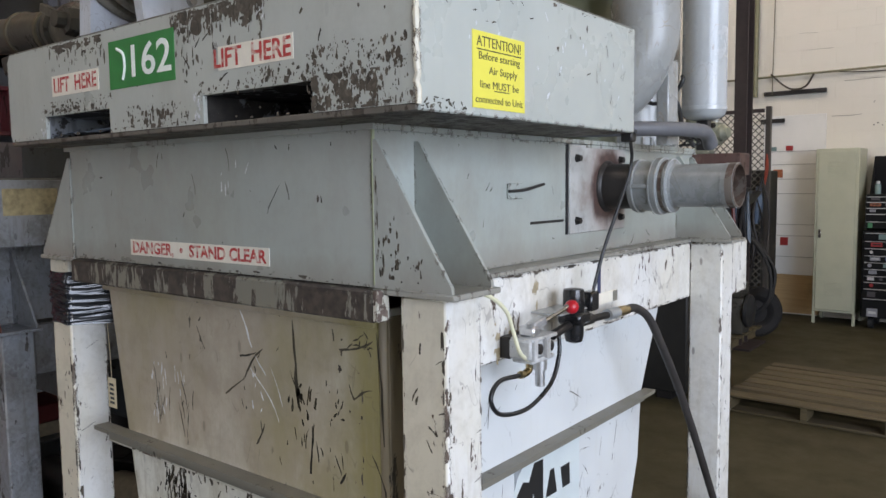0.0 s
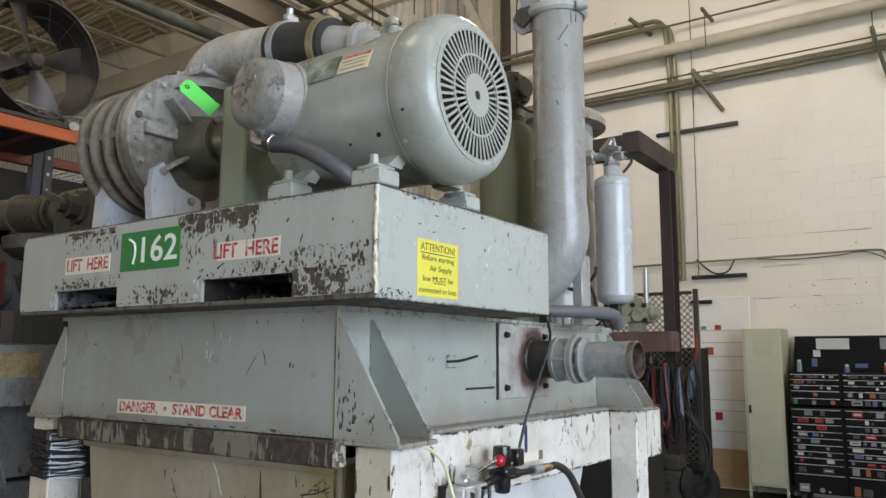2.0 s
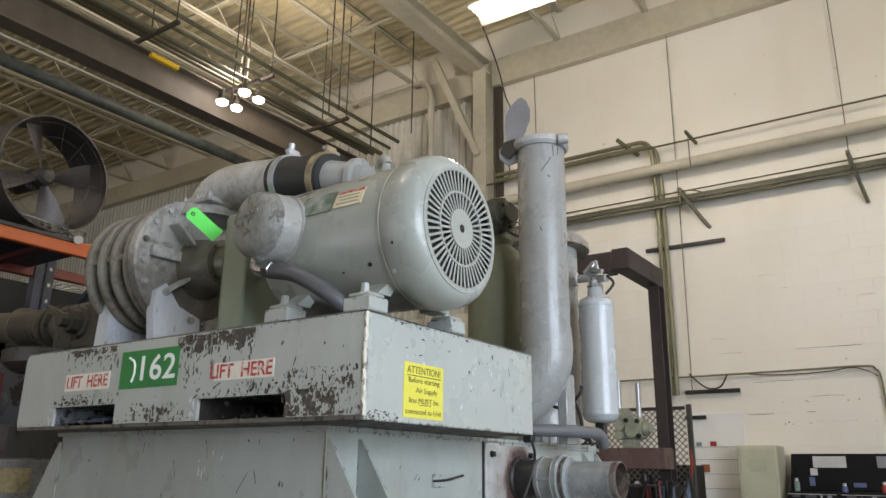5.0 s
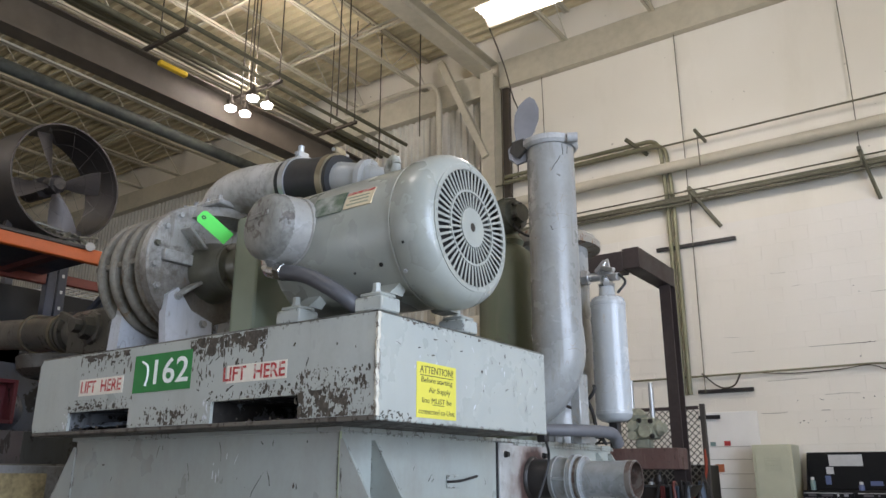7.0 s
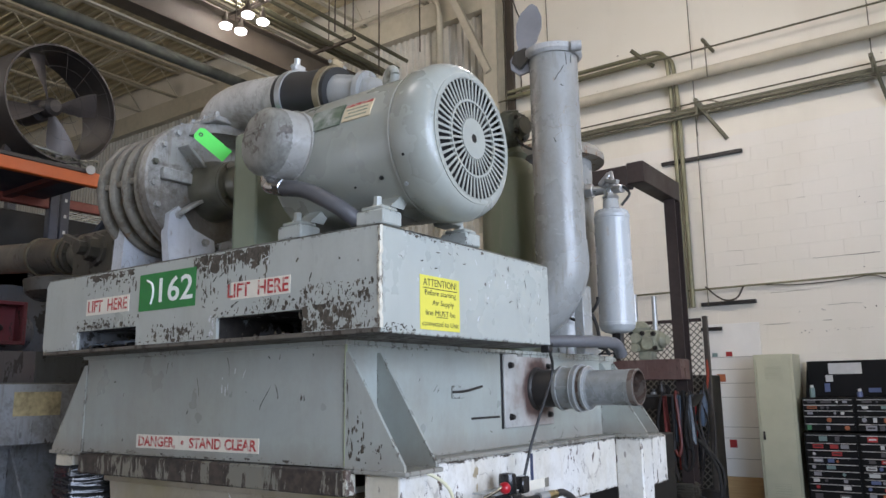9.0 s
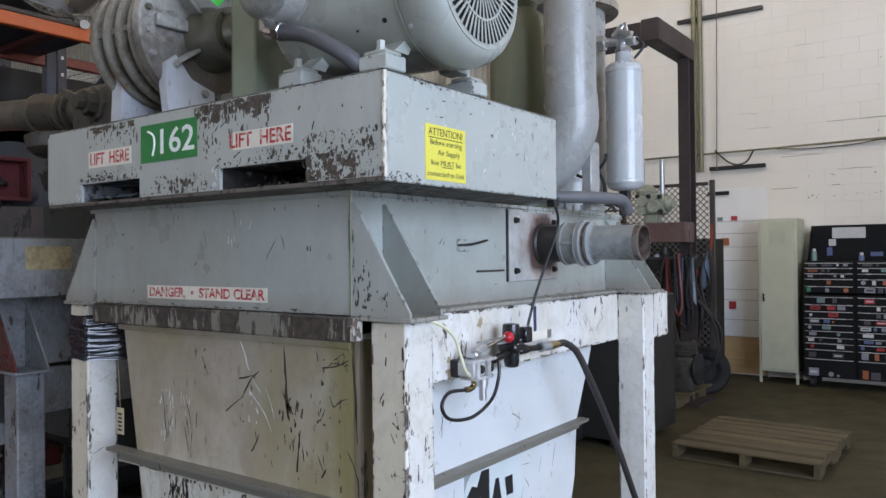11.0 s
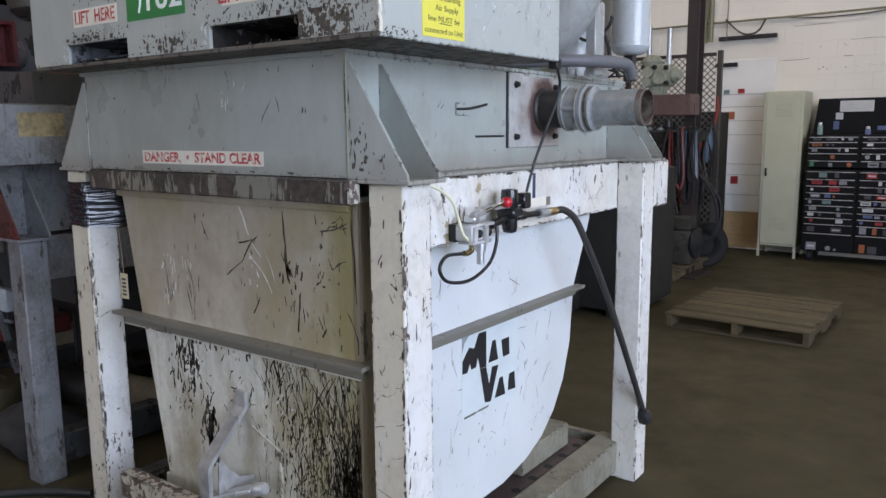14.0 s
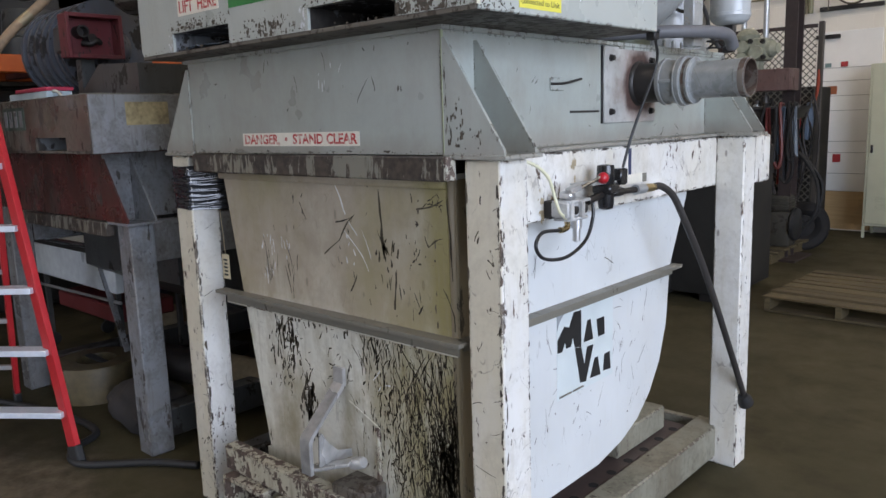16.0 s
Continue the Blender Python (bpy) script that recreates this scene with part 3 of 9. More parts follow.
# south wall, out of view, with an opening added for the fill lamp
bm = B(add_box, -24.3, -6.5, -7.6, -7.3, 0, 9.6)
add_box(bm, -2.5, 7.6, -7.6, -7.3, 0, 9.6)
add_box(bm, -6.5, -2.5, -7.6, -7.3, 4.1, 9.6)
setting("wall_south", bm, M_WALL, "unseen cream-painted wall with an opening added for the fill lamp", "wall")
bm = B(add_box, 7.3, 7.6, -7.3, -6.1, 0, 9.6)
add_box(bm, 7.3, 7.6, 1.3, NY + 0.3, 0, 9.6)
add_box(bm, 7.3, 7.6, -6.1, 1.3, 4.8, 9.6)
setting("wall_east", bm, M_WALL, "cream-painted wall with an open dock door", "wall")
setting("ground", B(add_box, -60, 60, -60, 60, -0.45, -0.31), plain("yard_asphalt", (0.06, 0.06, 0.06), 0.9), "grey asphalt yard outside the doors", "ground")

# roof: trapezoid deck sheets with ribs along y
bm = bmesh.new()
prof, y = [], -7.6
while y < NY + 0.1:
    prof += [(y, 9.29), (y + 0.07, 9.29), (y + 0.10, 9.36), (y + 0.17, 9.36)]
    y += 0.20
lo, hi = [bm.verts.new((-24.3, py, pz)) for py, pz in prof], [bm.verts.new((7.6, py, pz)) for py, pz in prof]
for k in range(len(prof) - 1):
    bm.faces.new((lo[k], hi[k], hi[k + 1], lo[k + 1]))
add_box(bm, -24.3, 7.6, -7.6, NY + 0.3, 9.40, 9.5)
setting("ceiling", bm, M_DECK, "cream ribbed metal roof deck", "ceiling")


def bar_joist(x, y0, y1, z0, z1):
    """An open-web roof joist along y."""
    th = thing("roof_joist", "cream-painted open-web steel roof joist under the deck", "joist", (x, y0, z1), "roof joists", "structure")
    for nm, z in (("top_chord", z1), ("bottom_chord", z0)):
        bm = B(add_box, x - 0.05, x - 0.008, y0, y1, z - 0.02, z + 0.02)
        add_box(bm, x + 0.008, x + 0.05, y0, y1, z - 0.02, z + 0.02)
        part(nm, bm, M_JOIST, th)
    bm = bmesh.new()
    n = int((y1 - y0) / 0.55)
    for k in range(n):
        a, b = y0 + (y1 - y0) * k / n, y0 + (y1 - y0) * (k + 1) / n
        za, zb = (z0, z1) if k % 2 else (z1, z0)
        add_cyl(bm, (x, a, za), (x, b, zb), 0.012, seg=6)
    part("web", bm, M_JOIST, th)
    return th


first = bar_joist(-6.55, -7.0, NY, 8.65, 9.27)
for k in range(1, 8):
    copy_thing(first, Matrix.Translation((-6.55 - 1.5 * k, -7.0, 9.27)))
for jx in (-3.6, -2.1, -0.6, 0.9, 2.4, 3.9):
    copy_thing(first, Matrix.Translation((jx, -7.0, 9.27)))
# bridging bars along x
for yb in (1.6, 3.4, 5.2, 7.0):
    bm = B(add_bar, (-20.0, yb, 8.70), (-5.3, yb, 8.70), 0.035, 0.035)
    add_bar(bm, (-20.0, yb + 0.5, 9.2), (-5.3, yb + 0.5, 9.2), 0.035, 0.035)
    setting("bridging_bar", bm, M_JOIST, "thin cream steel bridging bar between roof joists", "roof bar")

# main girder along y with column at the wall, and the wall-top beam
def girder(name, x, y0, y1, z0, z1, w, material, label):
    th = thing(name, label, "beam", (x, y0, z0), kind="structure")
    part("web", B(add_box, x - 0.012, x + 0.012, y0, y1, z0 + 0.025, z1 - 0.025), material, th)
    part("flange", B(add_box, x - w / 2, x + w / 2, y0, y1, z0, z0 + 0.025), material, th)
    part("flange", B(add_box, x - w / 2, x + w / 2, y0, y1, z1 - 0.025, z1), material, th)
    return th


girder("roof_girder", -5.14, -7.0, NY - 0.02, 8.45, 8.74, 0.30, M_JOIST, "large cream roof girder running over the machines")
girder("crane_girder", -7.75, -7.0, NY - 0.5, 6.80, 7.32, 0.28, M_CRANE, "dark brown overhead crane runway girder")
setting("wall_top_beam", B(add_box, -4.9, 7.0, NY - 0.14, NY - 0.003, 8.15, 8.67, 0.01), M_JOIST, "cream-painted steel beam along the wall top", "beam")
setting("wall_mid_beam", B(add_box, -23.9, -5.25, NY - 0.14, NY + 0.1, 8.10, 8.57, 0.01), M_JOIST, "cream-painted beam over corrugated sheets", "beam")
setting("upper_wall_west", B(add_box, -24.0, -5.0, NY + 0.10, NY + 0.3, 8.57, 9.6), M_WALL, "cream upper wall over the corrugated sheets", "wall")
col = thing("wall_column", "cream-painted steel column in the wall corner", "column", (-5.05, NY, 0), kind="structure")
part("flange", B(add_box, -5.18, -4.92, NY - 0.30, NY - 0.28, 0, 8.45), M_JOIST, col)
part("flange", B(add_box, -5.18, -4.92, NY - 0.045, NY - 0.005, 0, 8.45), M_JOIST, col)
part("web", B(add_box, -5.06, -5.04, NY - 0.28, NY - 0.045, 0, 8.45), M_JOIST, col)
setting("corner_trim", B(add_box, -4.86, -4.74, NY - 0.09, NY - 0.004, 0, 8.145), M_GIRDER, "dark steel channel beside the column", "trim")
# corrugated sheets
bm, x, prof = bmesh.new(), -24.0, []
while x < -5.2:
    prof += [(x, NY + 0.06), (x + 0.05, NY + 0.06), (x + 0.07, NY + 0.015), (x + 0.12, NY + 0.015)]
    x += 0.14
lo, hi = [bm.verts.new((px, py, 4.2)) for px, py in prof], [bm.verts.new((px, py, 8.11)) for px, py in prof]
for k in range(len(prof) - 1):
    bm.faces.new((lo[k], lo[k + 1], hi[k + 1], hi[k]))
setting("corrugated_wall", bm, M_CORR, "cream corrugated metal wall sheets", "wall")
setting("corrugated_backing", B(add_box, -24.0, -5.0, NY + 0.15, NY + 0.3, 4.2, 8.57), M_WALL, "wall behind corrugated sheets", "wall")
# knee brace and drain pipe near the column
bm = B(add_bar, (-5.98, NY - 0.35, 8.9), (-5.07, NY - 0.3, 6.83), 0.12, 0.12, 0.005)
setting("knee_brace", bm, M_JOIST, "cream diagonal steel brace at the column", "brace")
bm = B(add_cyl, (-6.1, NY - 0.25, 4.0), (-6.1, NY - 0.25, 8.2), 0.06, seg=12)
add_tube(bm, [(-6.1, NY - 0.25, 8.2), (-6.2, NY - 0.25, 8.5), (-6.55, NY - 0.25, 8.62), (-8.4, NY - 0.25, 8.62)], 0.045, 10)
setting("drain_pipe", bm, M_JOIST, "cream-painted drain pipe running up the wall", "pipe")

# crane conductor rails, pipes and hanger rods under the roof
for k, (dx, dz, r) in enumerate(((0.20, 0.44, 0.03), (0.36, 0.40, 0.035), (0.55, 0.36, 0.045), (0.75, 0.42, 0.03), (0.95, 0.50, 0.035))):
    setting("conduit_run", B(add_cyl, (-7.75 + dx, -6.9, 7.0 + dz), (-7.75 + dx, NY - 0.3, 7.0 + dz), r, seg=10), M_CONDUITDARK, "dark olive conduit running under the roof", "conduit")
setting("steam_pipe", B(add_cyl, (-9.02, -6.9, 7.0), (-9.02, NY - 0.4, 7.0), 0.095, seg=14), plain("lagged_pipe", (0.085, 0.09, 0.075), 0.6, 0, 0.85, 9), "grey mottled lagged pipe under the roof", "pipe")
for yy in (2.2, 3.9, 5.6, 7.3):
    bm = B(add_bar, (-7.7, yy, 7.34), (-6.7, yy, 7.34), 0.05, 0.05)
    for hx in (-7.3, -6.75):
        add_cyl(bm, (hx, yy, 7.34), (hx, yy, 9.3), 0.010, seg=6)
    setting("pipe_hanger", bm, M_GIRDER, "dark steel hanger bar holding conduits", "hanger")
for hx, hy in ((-7.1, 5.2), (-6.9, 5.2), (-6.2, 6.3), (-6.0, 6.3), (-5.6, 7.6), (-6.7, 7.9)):
    setting("hanger_rod", B(add_cyl, (hx, hy, 6.9), (hx, hy, 9.3), 0.011, seg=6), M_GIRDER, "thin dark hanger rod from the roof", "rod")
setting("conductor_bar", B(add_box, -7.98, -7.95, -6.9, NY - 0.5, 6.74, 6.77), M_PIPECREAM, "thin cream conductor bar under the crane girder", "conduit")
setting("crane_bumper", B(add_box, -7.34, -7.26, 3.93, 4.38, 7.02, 7.09, 0.01), plain("yellow_paint", (0.75, 0.48, 0.02), 0.4), "yellow painted bumper bar on the crane rail", "bumper")

# strip light fixtures and high-bay clusters, those of the added unseen lamps included
def emitter(name, c, s):
    g = Nodes(name)
    g.put(c, g.b.inputs["Emission Color"])
    g.b.inputs["Emission Strength"].default_value = s
    return g.done(c, 0.4)


M_TUBE = emitter("lit_tube", (1.0, 0.97, 0.88), 14.0)
for sx, sy in STRIPS:
    th = thing("strip_light", "lit fluorescent strip light with white reflector under the roof", "ceiling light", (sx, sy, 7.0), "strip lights")
    bm = bmesh.new()
    add_prism(bm, [(sy - 0.24, 6.98), (sy - 0.12, 7.08), (sy + 0.12, 7.08), (sy + 0.24, 6.98), (sy + 0.23, 6.97), (sy + 0.115, 7.06), (sy - 0.115, 7.06), (sy - 0.23, 6.97)], "x", sx - 1.2, sx + 1.2)
    part("reflector", bm, M_DUCTCREAM, th)
    for k in (-0.13, -0.045, 0.045, 0.13):
        part("tube", B(add_cyl, (sx - 1.15, sy + k, 7.015), (sx + 1.15, sy + k, 7.015), 0.019, seg=10), M_TUBE, th)
    for k in (-0.9, 0.9):
        part("hanger", B(add_cyl, (sx + k, sy, 7.08), (sx + k, sy, 9.3), 0.006, seg=6), M_GIRDER, th)
for bx, by, _ in BAYS:
    hx0, hy0 = bx + 7.2, by + 0.12
    th = thing("high_bay_light", "cluster of four lit high-bay lamps on a dark hanger bar", "ceiling light", (hx0 - 7.25, hy0, 7.0), "high-bay lights")
    part("hanger_bar", B(add_bar, (hx0 - 7.75, hy0 - 0.13, 7.25), (hx0 - 6.85, hy0 - 0.13, 7.25), 0.05, 0.05), M_GIRDER, th)
    part("hanger_rod", B(add_cyl, (hx0 - 7.3, hy0 - 0.13, 7.25), (hx0 - 7.3, hy0 - 0.13, 9.3), 0.010, seg=6), M_GIRDER, th)
    for lx, ly in ((-7.516, -0.25), (-7.48, 0.0), (-6.99, -0.275), (-6.99, 0.0)):
        part("shade", B(add_lathe, (hx0 + lx, hy0 + ly, 7.0), (0, 0, 1), [(0.06, 0.05), (0.10, 0.045), (0.16, 0.03), (0.25, 0.015)], 16, False), M_GIRDER, th)
        part("bulb", B(add_lathe, (hx0 + lx, hy0 + ly, 6.97), (0, 0, 1), [(0, 0.03), (0.02, 0.08), (0.06, 0.09), (0.09, 0.04)], 14), M_TUBE, th)

# pipes and conduits along the north wall
def wall_run(name, x0, x1, y, z, r, material, label, category="pipe"):
    return setting(name, B(add_cyl, (x0, y, z), (x1, y, z), r, seg=14), material, label, category)


wall_run("wall_pipe", -23.9, 7.0, NY - 0.22, 5.945, 0.080, M_PIPECREAM, "large cream-painted pipe along the wall")
wall_run("wall_conduit", -23.9, 7.0, NY - 0.20, 6.305, 0.014, M_CONDUITDARK, "thin dark conduit above the cream pipe", "conduit")
wall_run("wall_conduit", -23.9, 7.0, NY - 0.17, 5.552, 0.011, M_CONDUITDARK, "thin dark conduit over the conduit bundle", "conduit")
for dz, dy, r in ((5.467, 0.16, 0.030), (5.420, 0.19, 0.026), (5.378, 0.16, 0.022)):
    wall_run("wall_conduit", -23.9, 7.0, NY - dy, dz, r, M_BUNDLE, "grey-olive painted conduit along the wall", "conduit")
setting("thin_conduit", B(add_tube, [(-4.6, NY - 0.05, 2.93), (-2.2, NY - 0.05, 2.94), (-0.5, NY - 0.05, 2.95), (0.22, NY - 0.05, 2.954), (0.34, NY - 0.05, 2.91), (0.385, NY - 0.05, 2.80), (0.40, NY - 0.05, 2.3), (0.40, NY - 0.05, 1.2)], 0.013, 8), M_PIPEGREEN, "thin conduit low on the wall, turning down", "conduit")
# two pipes come from the column, bend over and run down behind the bundle
for px, r, top in ((-2.13, 0.032, 6.45), (-2.045, 0.032, 6.36)):
    bm = bmesh.new()
    add_tube(bm, [(-4.8, NY - 0.16, top), (-3.2, NY - 0.16, top), (px - 0.36, NY - 0.16, top), (px - 0.15, NY - 0.16, top - 0.01), (px - 0.04, NY - 0.16, top - 0.11), (px - 0.01, NY - 0.15, top - 0.32), (px, NY - 0.10, 5.55), (px, NY - 0.09, 5.0), (px, NY - 0.09, 2.7)], r, 12)
    setting("riser_conduit", bm, M_PIPEGREEN, "olive riser pipe bending down the wall", "pipe")
for bx, z0, ex, z1 in ((-1.74, 5.53, -1.43, 4.99), (0.405, 5.60, 0.53, 4.99), (2.6, 5.57, 2.8, 4.99)):
    bm = B(add_bar, (bx, NY - 0.30, z0 - 0.03), (ex, NY - 0.02, z1), 0.03, 0.045)
    add_bar(bm, (bx, NY - 0.33, z0), (bx, NY - 0.01, z0), 0.05, 0.05)
    add_bar(bm, (bx, NY - 0.29, z0 + 0.04), (bx, NY - 0.29, z0 - 0.20), 0.03, 0.02)
    setting("pipe_bracket", bm, M_BUNDLE, "grey-olive steel bracket holding wall pipes", "bracket")
bm = B(add_bar, (-2.62, NY - 0.30, 6.52), (-2.38, NY - 0.04, 6.30), 0.035, 0.05)
setting("pipe_bracket", bm, M_CONDUITDARK, "dark steel bracket under the bending pipes", "bracket")
for hx in (-1.55, 1.2, 3.9):
    bm = B(add_bar, (hx - 0.03, NY - 0.34, 6.38), (hx + 0.03, NY - 0.02, 6.30), 0.035, 0.04)
    add_cyl(bm, (hx, NY - 0.335, 6.36), (hx, NY - 0.325, 5.83), 0.008, seg=8)
    setting("pipe_hanger", bm, M_CONDUITDARK, "thin dark hanger holding the cream pipe", "hanger")
for bx0, bx1, z in ((-2.366, -1.252, 4.789), (-1.95, -1.24, 2.735), (-1.98, -1.70, 2.40)):
    setting("wall_bar", B(add_box, bx0, bx1, NY - 0.06, NY - 0.004, z - 0.025, z + 0.025, 0.004), M_DARKSTEEL, "black steel bar bolted flat on the wall", "bar")
for x0, x1, z0, z1 in ((-1.825, -1.85, 8.15, 2.70), (0.405, 0.392, 8.15, 5.5), (-4.1, -4.1, 8.15, 6.2)):
    setting("wall_cable", B(add_tube, [(x0, NY - 0.06, z0), ((x0 + x1) / 2 + 0.012, NY - 0.065, (z0 + z1) / 2), (x1, NY - 0.06, z1)], 0.007, 6), M_CONDUITDARK, "thin dark cable hanging down the wall", "cable")
setting("light_cable", B(add_tube, [(-3.08, 5.55, 7.06), (-3.6, 6.9, 7.20), (-4.2, 8.2, 7.46), (-4.56, NY - 0.08, 7.63), (-4.6, NY - 0.06, 7.2), (-4.6, NY - 0.06, 6.4)], 0.011, 6), M_GIRDER, "dark cable from the strip light to the wall", "cable")
setting("bracket_cable", B(add_tube, [(-1.80, NY - 0.34, 5.50), (-1.55, NY - 0.33, 5.48), (-1.38, NY - 0.3, 5.40), (-1.45, NY - 0.3, 5.33), (-1.66, NY - 0.32, 5.38), (-1.78, NY - 0.2, 5.25), (-1.82, NY - 0.07, 5.1)], 0.009, 6), M_CONDUITDARK, "dark cable looped round the pipe bracket", "cable")
setting("slack_cable", B(add_tube, [(-1.1, NY - 0.06, 2.93), (-0.7, NY - 0.06, 2.90), (-0.2, NY - 0.06, 2.91), (0.1, NY - 0.06, 2.94), (0.28, NY - 0.06, 2.88), (0.36, NY - 0.06, 2.82)], 0.006, 6), M_GIRDER, "thin slack cable tied to the wall conduit", "cable")
setting("loose_cable", B(add_tube, [(-1.86, NY - 0.1, 2.97), (-1.72, NY - 0.1, 2.83), (-1.60, NY - 0.1, 2.765), (-1.46, NY - 0.1, 2.79), (-1.37, NY - 0.1, 2.93)], 0.012, 6), M_GIRDER, "dark cable looping on the wall", "cable")

# cracked bed joints and a row of old marks on the painted wall
WALLFACE = ("y", NY - 0.0065)
M_CRACK = bare("dark_joint_crack", (0.16, 0.145, 0.12), (0.34, 0.31, 0.26))
rows = []
for k, many in ((12, 3), (13, 3), (14, 4), (16, 6), (17, 3), (19, 4), (20, 4), (21, 4), (22, 2)):
    z = 0.03 + 0.2 * k
    rows.append((many, (-1.7, 4.5), (z - 0.012, z + 0.006), (0.25, 1.3), (0.003, 0.007), 1.575, 0.004))
gouges("joint_crack", wall_n, WALLFACE, M_CRACK, 91, rows, None, "open cracks along block joints")
flakes("wall_mark", wall_n, WALLFACE, M_DARKSTEEL, 92, [(34, (-0.92, 0.5), (2.285, 2.33), (0.008, 0.022), (0.008, 0.02), 0.0), (14, (-0.75, 0.45), (2.55, 2.58), (0.01, 0.022), (0.01, 0.02), 0.0), (14, (-1.6, 4.0), (1.9, 4.8), (0.008, 0.03), (0.008, 0.03), 0.0)], "small dark marks and holes")

# ---------------------------------------------------------------- vacuum machine
def sticker(parent, name, x0, x1, z0, z1, y, material, label):
    return part(name, B(add_box, x0, x1, y - 0.0015, y + 0.0005, z0, z1), material, parent, label)


def frame_thing(ox, oy, top, name_label, material, front_only=False):
    """Four square posts, top beams and base beams; (ox, oy) is the front right post's corner."""
    th = thing("support_frame", name_label, "frame", (ox - 0.82, oy + 0.87, 0))
    w, base = 0.12, M_BASE if material is M_WHITE else M_OLDDARK
    posts = [(ox - w, oy), (ox - 1.635, oy), (ox - w, oy + 1.62), (ox - 1.635, oy + 1.62)]
    for px, py in posts:
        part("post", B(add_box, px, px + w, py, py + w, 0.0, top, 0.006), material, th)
    for bx, s in ((ox - w, -1), (ox - 1.635 + w, 1)):
        bm = B(add_box, min(bx, bx + 0.012 * s), max(bx, bx + 0.012 * s), oy + w + 0.002, oy + 1.92, top - 0.205, top - 0.002, 0.004)
        for zf in (top - 0.205, top - 0.014):
            add_box(bm, min(bx + 0.012 * s, bx + 0.05 * s), max(bx + 0.012 * s, bx + 0.05 * s), oy + w + 0.05, oy + 1.90, zf, zf + 0.010)
        part("side_beam", bm, material, th)
    part("beam_stub", B(add_box, ox - 0.105, ox - 0.004, oy + 1.742, oy + 1.925, top - 0.205, top - 0.002, 0.006), material, th)
    part("rear_beam", B(add_box, ox - 1.50, ox - w, oy + 1.63, oy + 1.72, top - 0.2, top - 0.004, 0.006), material, th)
    for bx in (ox - w, ox - 1.635):
        # the west base beam is coloured dark to hold the shade there
        part("base_beam", B(add_box, bx - (0.082 if bx > ox - 0.5 else -0.004), bx + w - (0.088 if bx > ox - 0.5 else 0.004), oy + w, oy + 1.70, 0.03, 0.175, 0.006), base if bx > ox - 0.5 else M_OLDDARK, th)
    part("cross_beam", B(add_box, ox - 1.515, ox - w - 0.085, oy + 1.66, oy + 1.70, 0.05, 0.165, 0.004), base, th)
    return th


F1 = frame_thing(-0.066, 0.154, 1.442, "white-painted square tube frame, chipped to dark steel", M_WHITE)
# stretch film wound round the top of one post
bm = bmesh.new()
outline = []
for (cx, cy), a0 in (((-1.690, 0.165), 180), ((-1.592, 0.165), 270), ((-1.468, 0.43), 0), ((-1.690, 0.43), 90)):
    outline += [V3((cx + 0.011 * math.cos(radians(a0 + 30 * k)), cy + 0.011 * math.sin(radians(a0 + 30 * k)), 0)) for k in range(4)]
    nxt = {180: (-1.592, 0.154), 270: (-1.457, 0.43), 0: (-1.690, 0.441), 90: (-1.701, 0.165)}[a0]
    here = outline[-1].copy()
    outline += [here.lerp(V3((nxt[0], nxt[1], 0)), k / 6) for k in range(1, 6)]
mid, rings = V3((-1.58, 0.30, 0)), []
for r in range(64):
    z, ring = 1.232 + 0.0027 * r, []
    for k, p in enumerate(outline):
        fold = abs(noise.noise(V3((p.x * 5 + p.y * 4, 1.7, z * 62 + p.x * 9)))) * 0.013 + noise.noise(V3((p.x * 22, p.y * 22, z * 150))) * 0.0025
        d = (p - mid).normalized()
        ring.append(bm.verts.new((p.x + d.x * (0.003 + fold), p.y + d.y * (0.003 + fold), z + 0.010 * noise.noise(V3((p.x * 7, p.y * 7, r * 0.05))))))
    rings.append(ring)
for a, b in zip(rings, rings[1:]):
    for k in range(len(a)):
        bm.faces.new((a[k], a[(k + 1) % len(a)], b[(k + 1) % len(a)], b[k]))
g = Nodes("dark_stretch_film")
M_FILM = g.done(g.mix(g.noise((20, 20, 90), 3), (0.005, 0.006, 0.008), (0.022, 0.025, 0.03)), 0.13)
solid("stretch_film", bm, M_FILM, "dark plastic stretch film wound round a white post", "plastic film")
# a cardboard tag hanging by the post
th = thing("hang_tag", "cream cardboard tag with faded print", "tag", (-1.57, 0.26, 1.02))
card = part("card", B(add_box, -1.574, -1.522, 0.262, 0.2635, 0.945, 1.045, 0.0006), M_CREAM, th)
for k in range(5):
    part("print_bar", B(add_box, -1.562 + 0.004 * (k % 2), -1.535, 0.2610, 0.2616, 0.958 + 0.015 * k, 0.966 + 0.015 * k), M_INK, card)
part("string", B(add_tube, [(-1.548, 0.263, 1.04), (-1.56, 0.268, 1.12), (-1.575, 0.272, 1.20), (-1.578, 0.274, 1.24)], 0.0012, 5), M_CREAM, th)

# -- dump hopper
hop = thing("dump_hopper", "white steel dump hopper, front stained and scratched black", "hopper", (-0.82, 0.85, 0.22))
HX, HL, HF = -0.252, -1.40, 0.20
side = [(HF, 1.40), (HF, 0.28)] + [(0.55, 0.27), (0.95, 0.275), (1.12, 0.31), (1.24, 0.36), (1.34, 0.44), (1.42, 0.55), (1.475, 0.70), (1.50, 0.93), (1.64, 1.20), (1.68, 1.40)]
bm = bmesh.new()
add_prism(bm, side, "x", HX - 0.012, HX)
part("side_panel", bm, M_TUBSIDE, hop, "white painted side panel with curved back edge")
bm = bmesh.new()
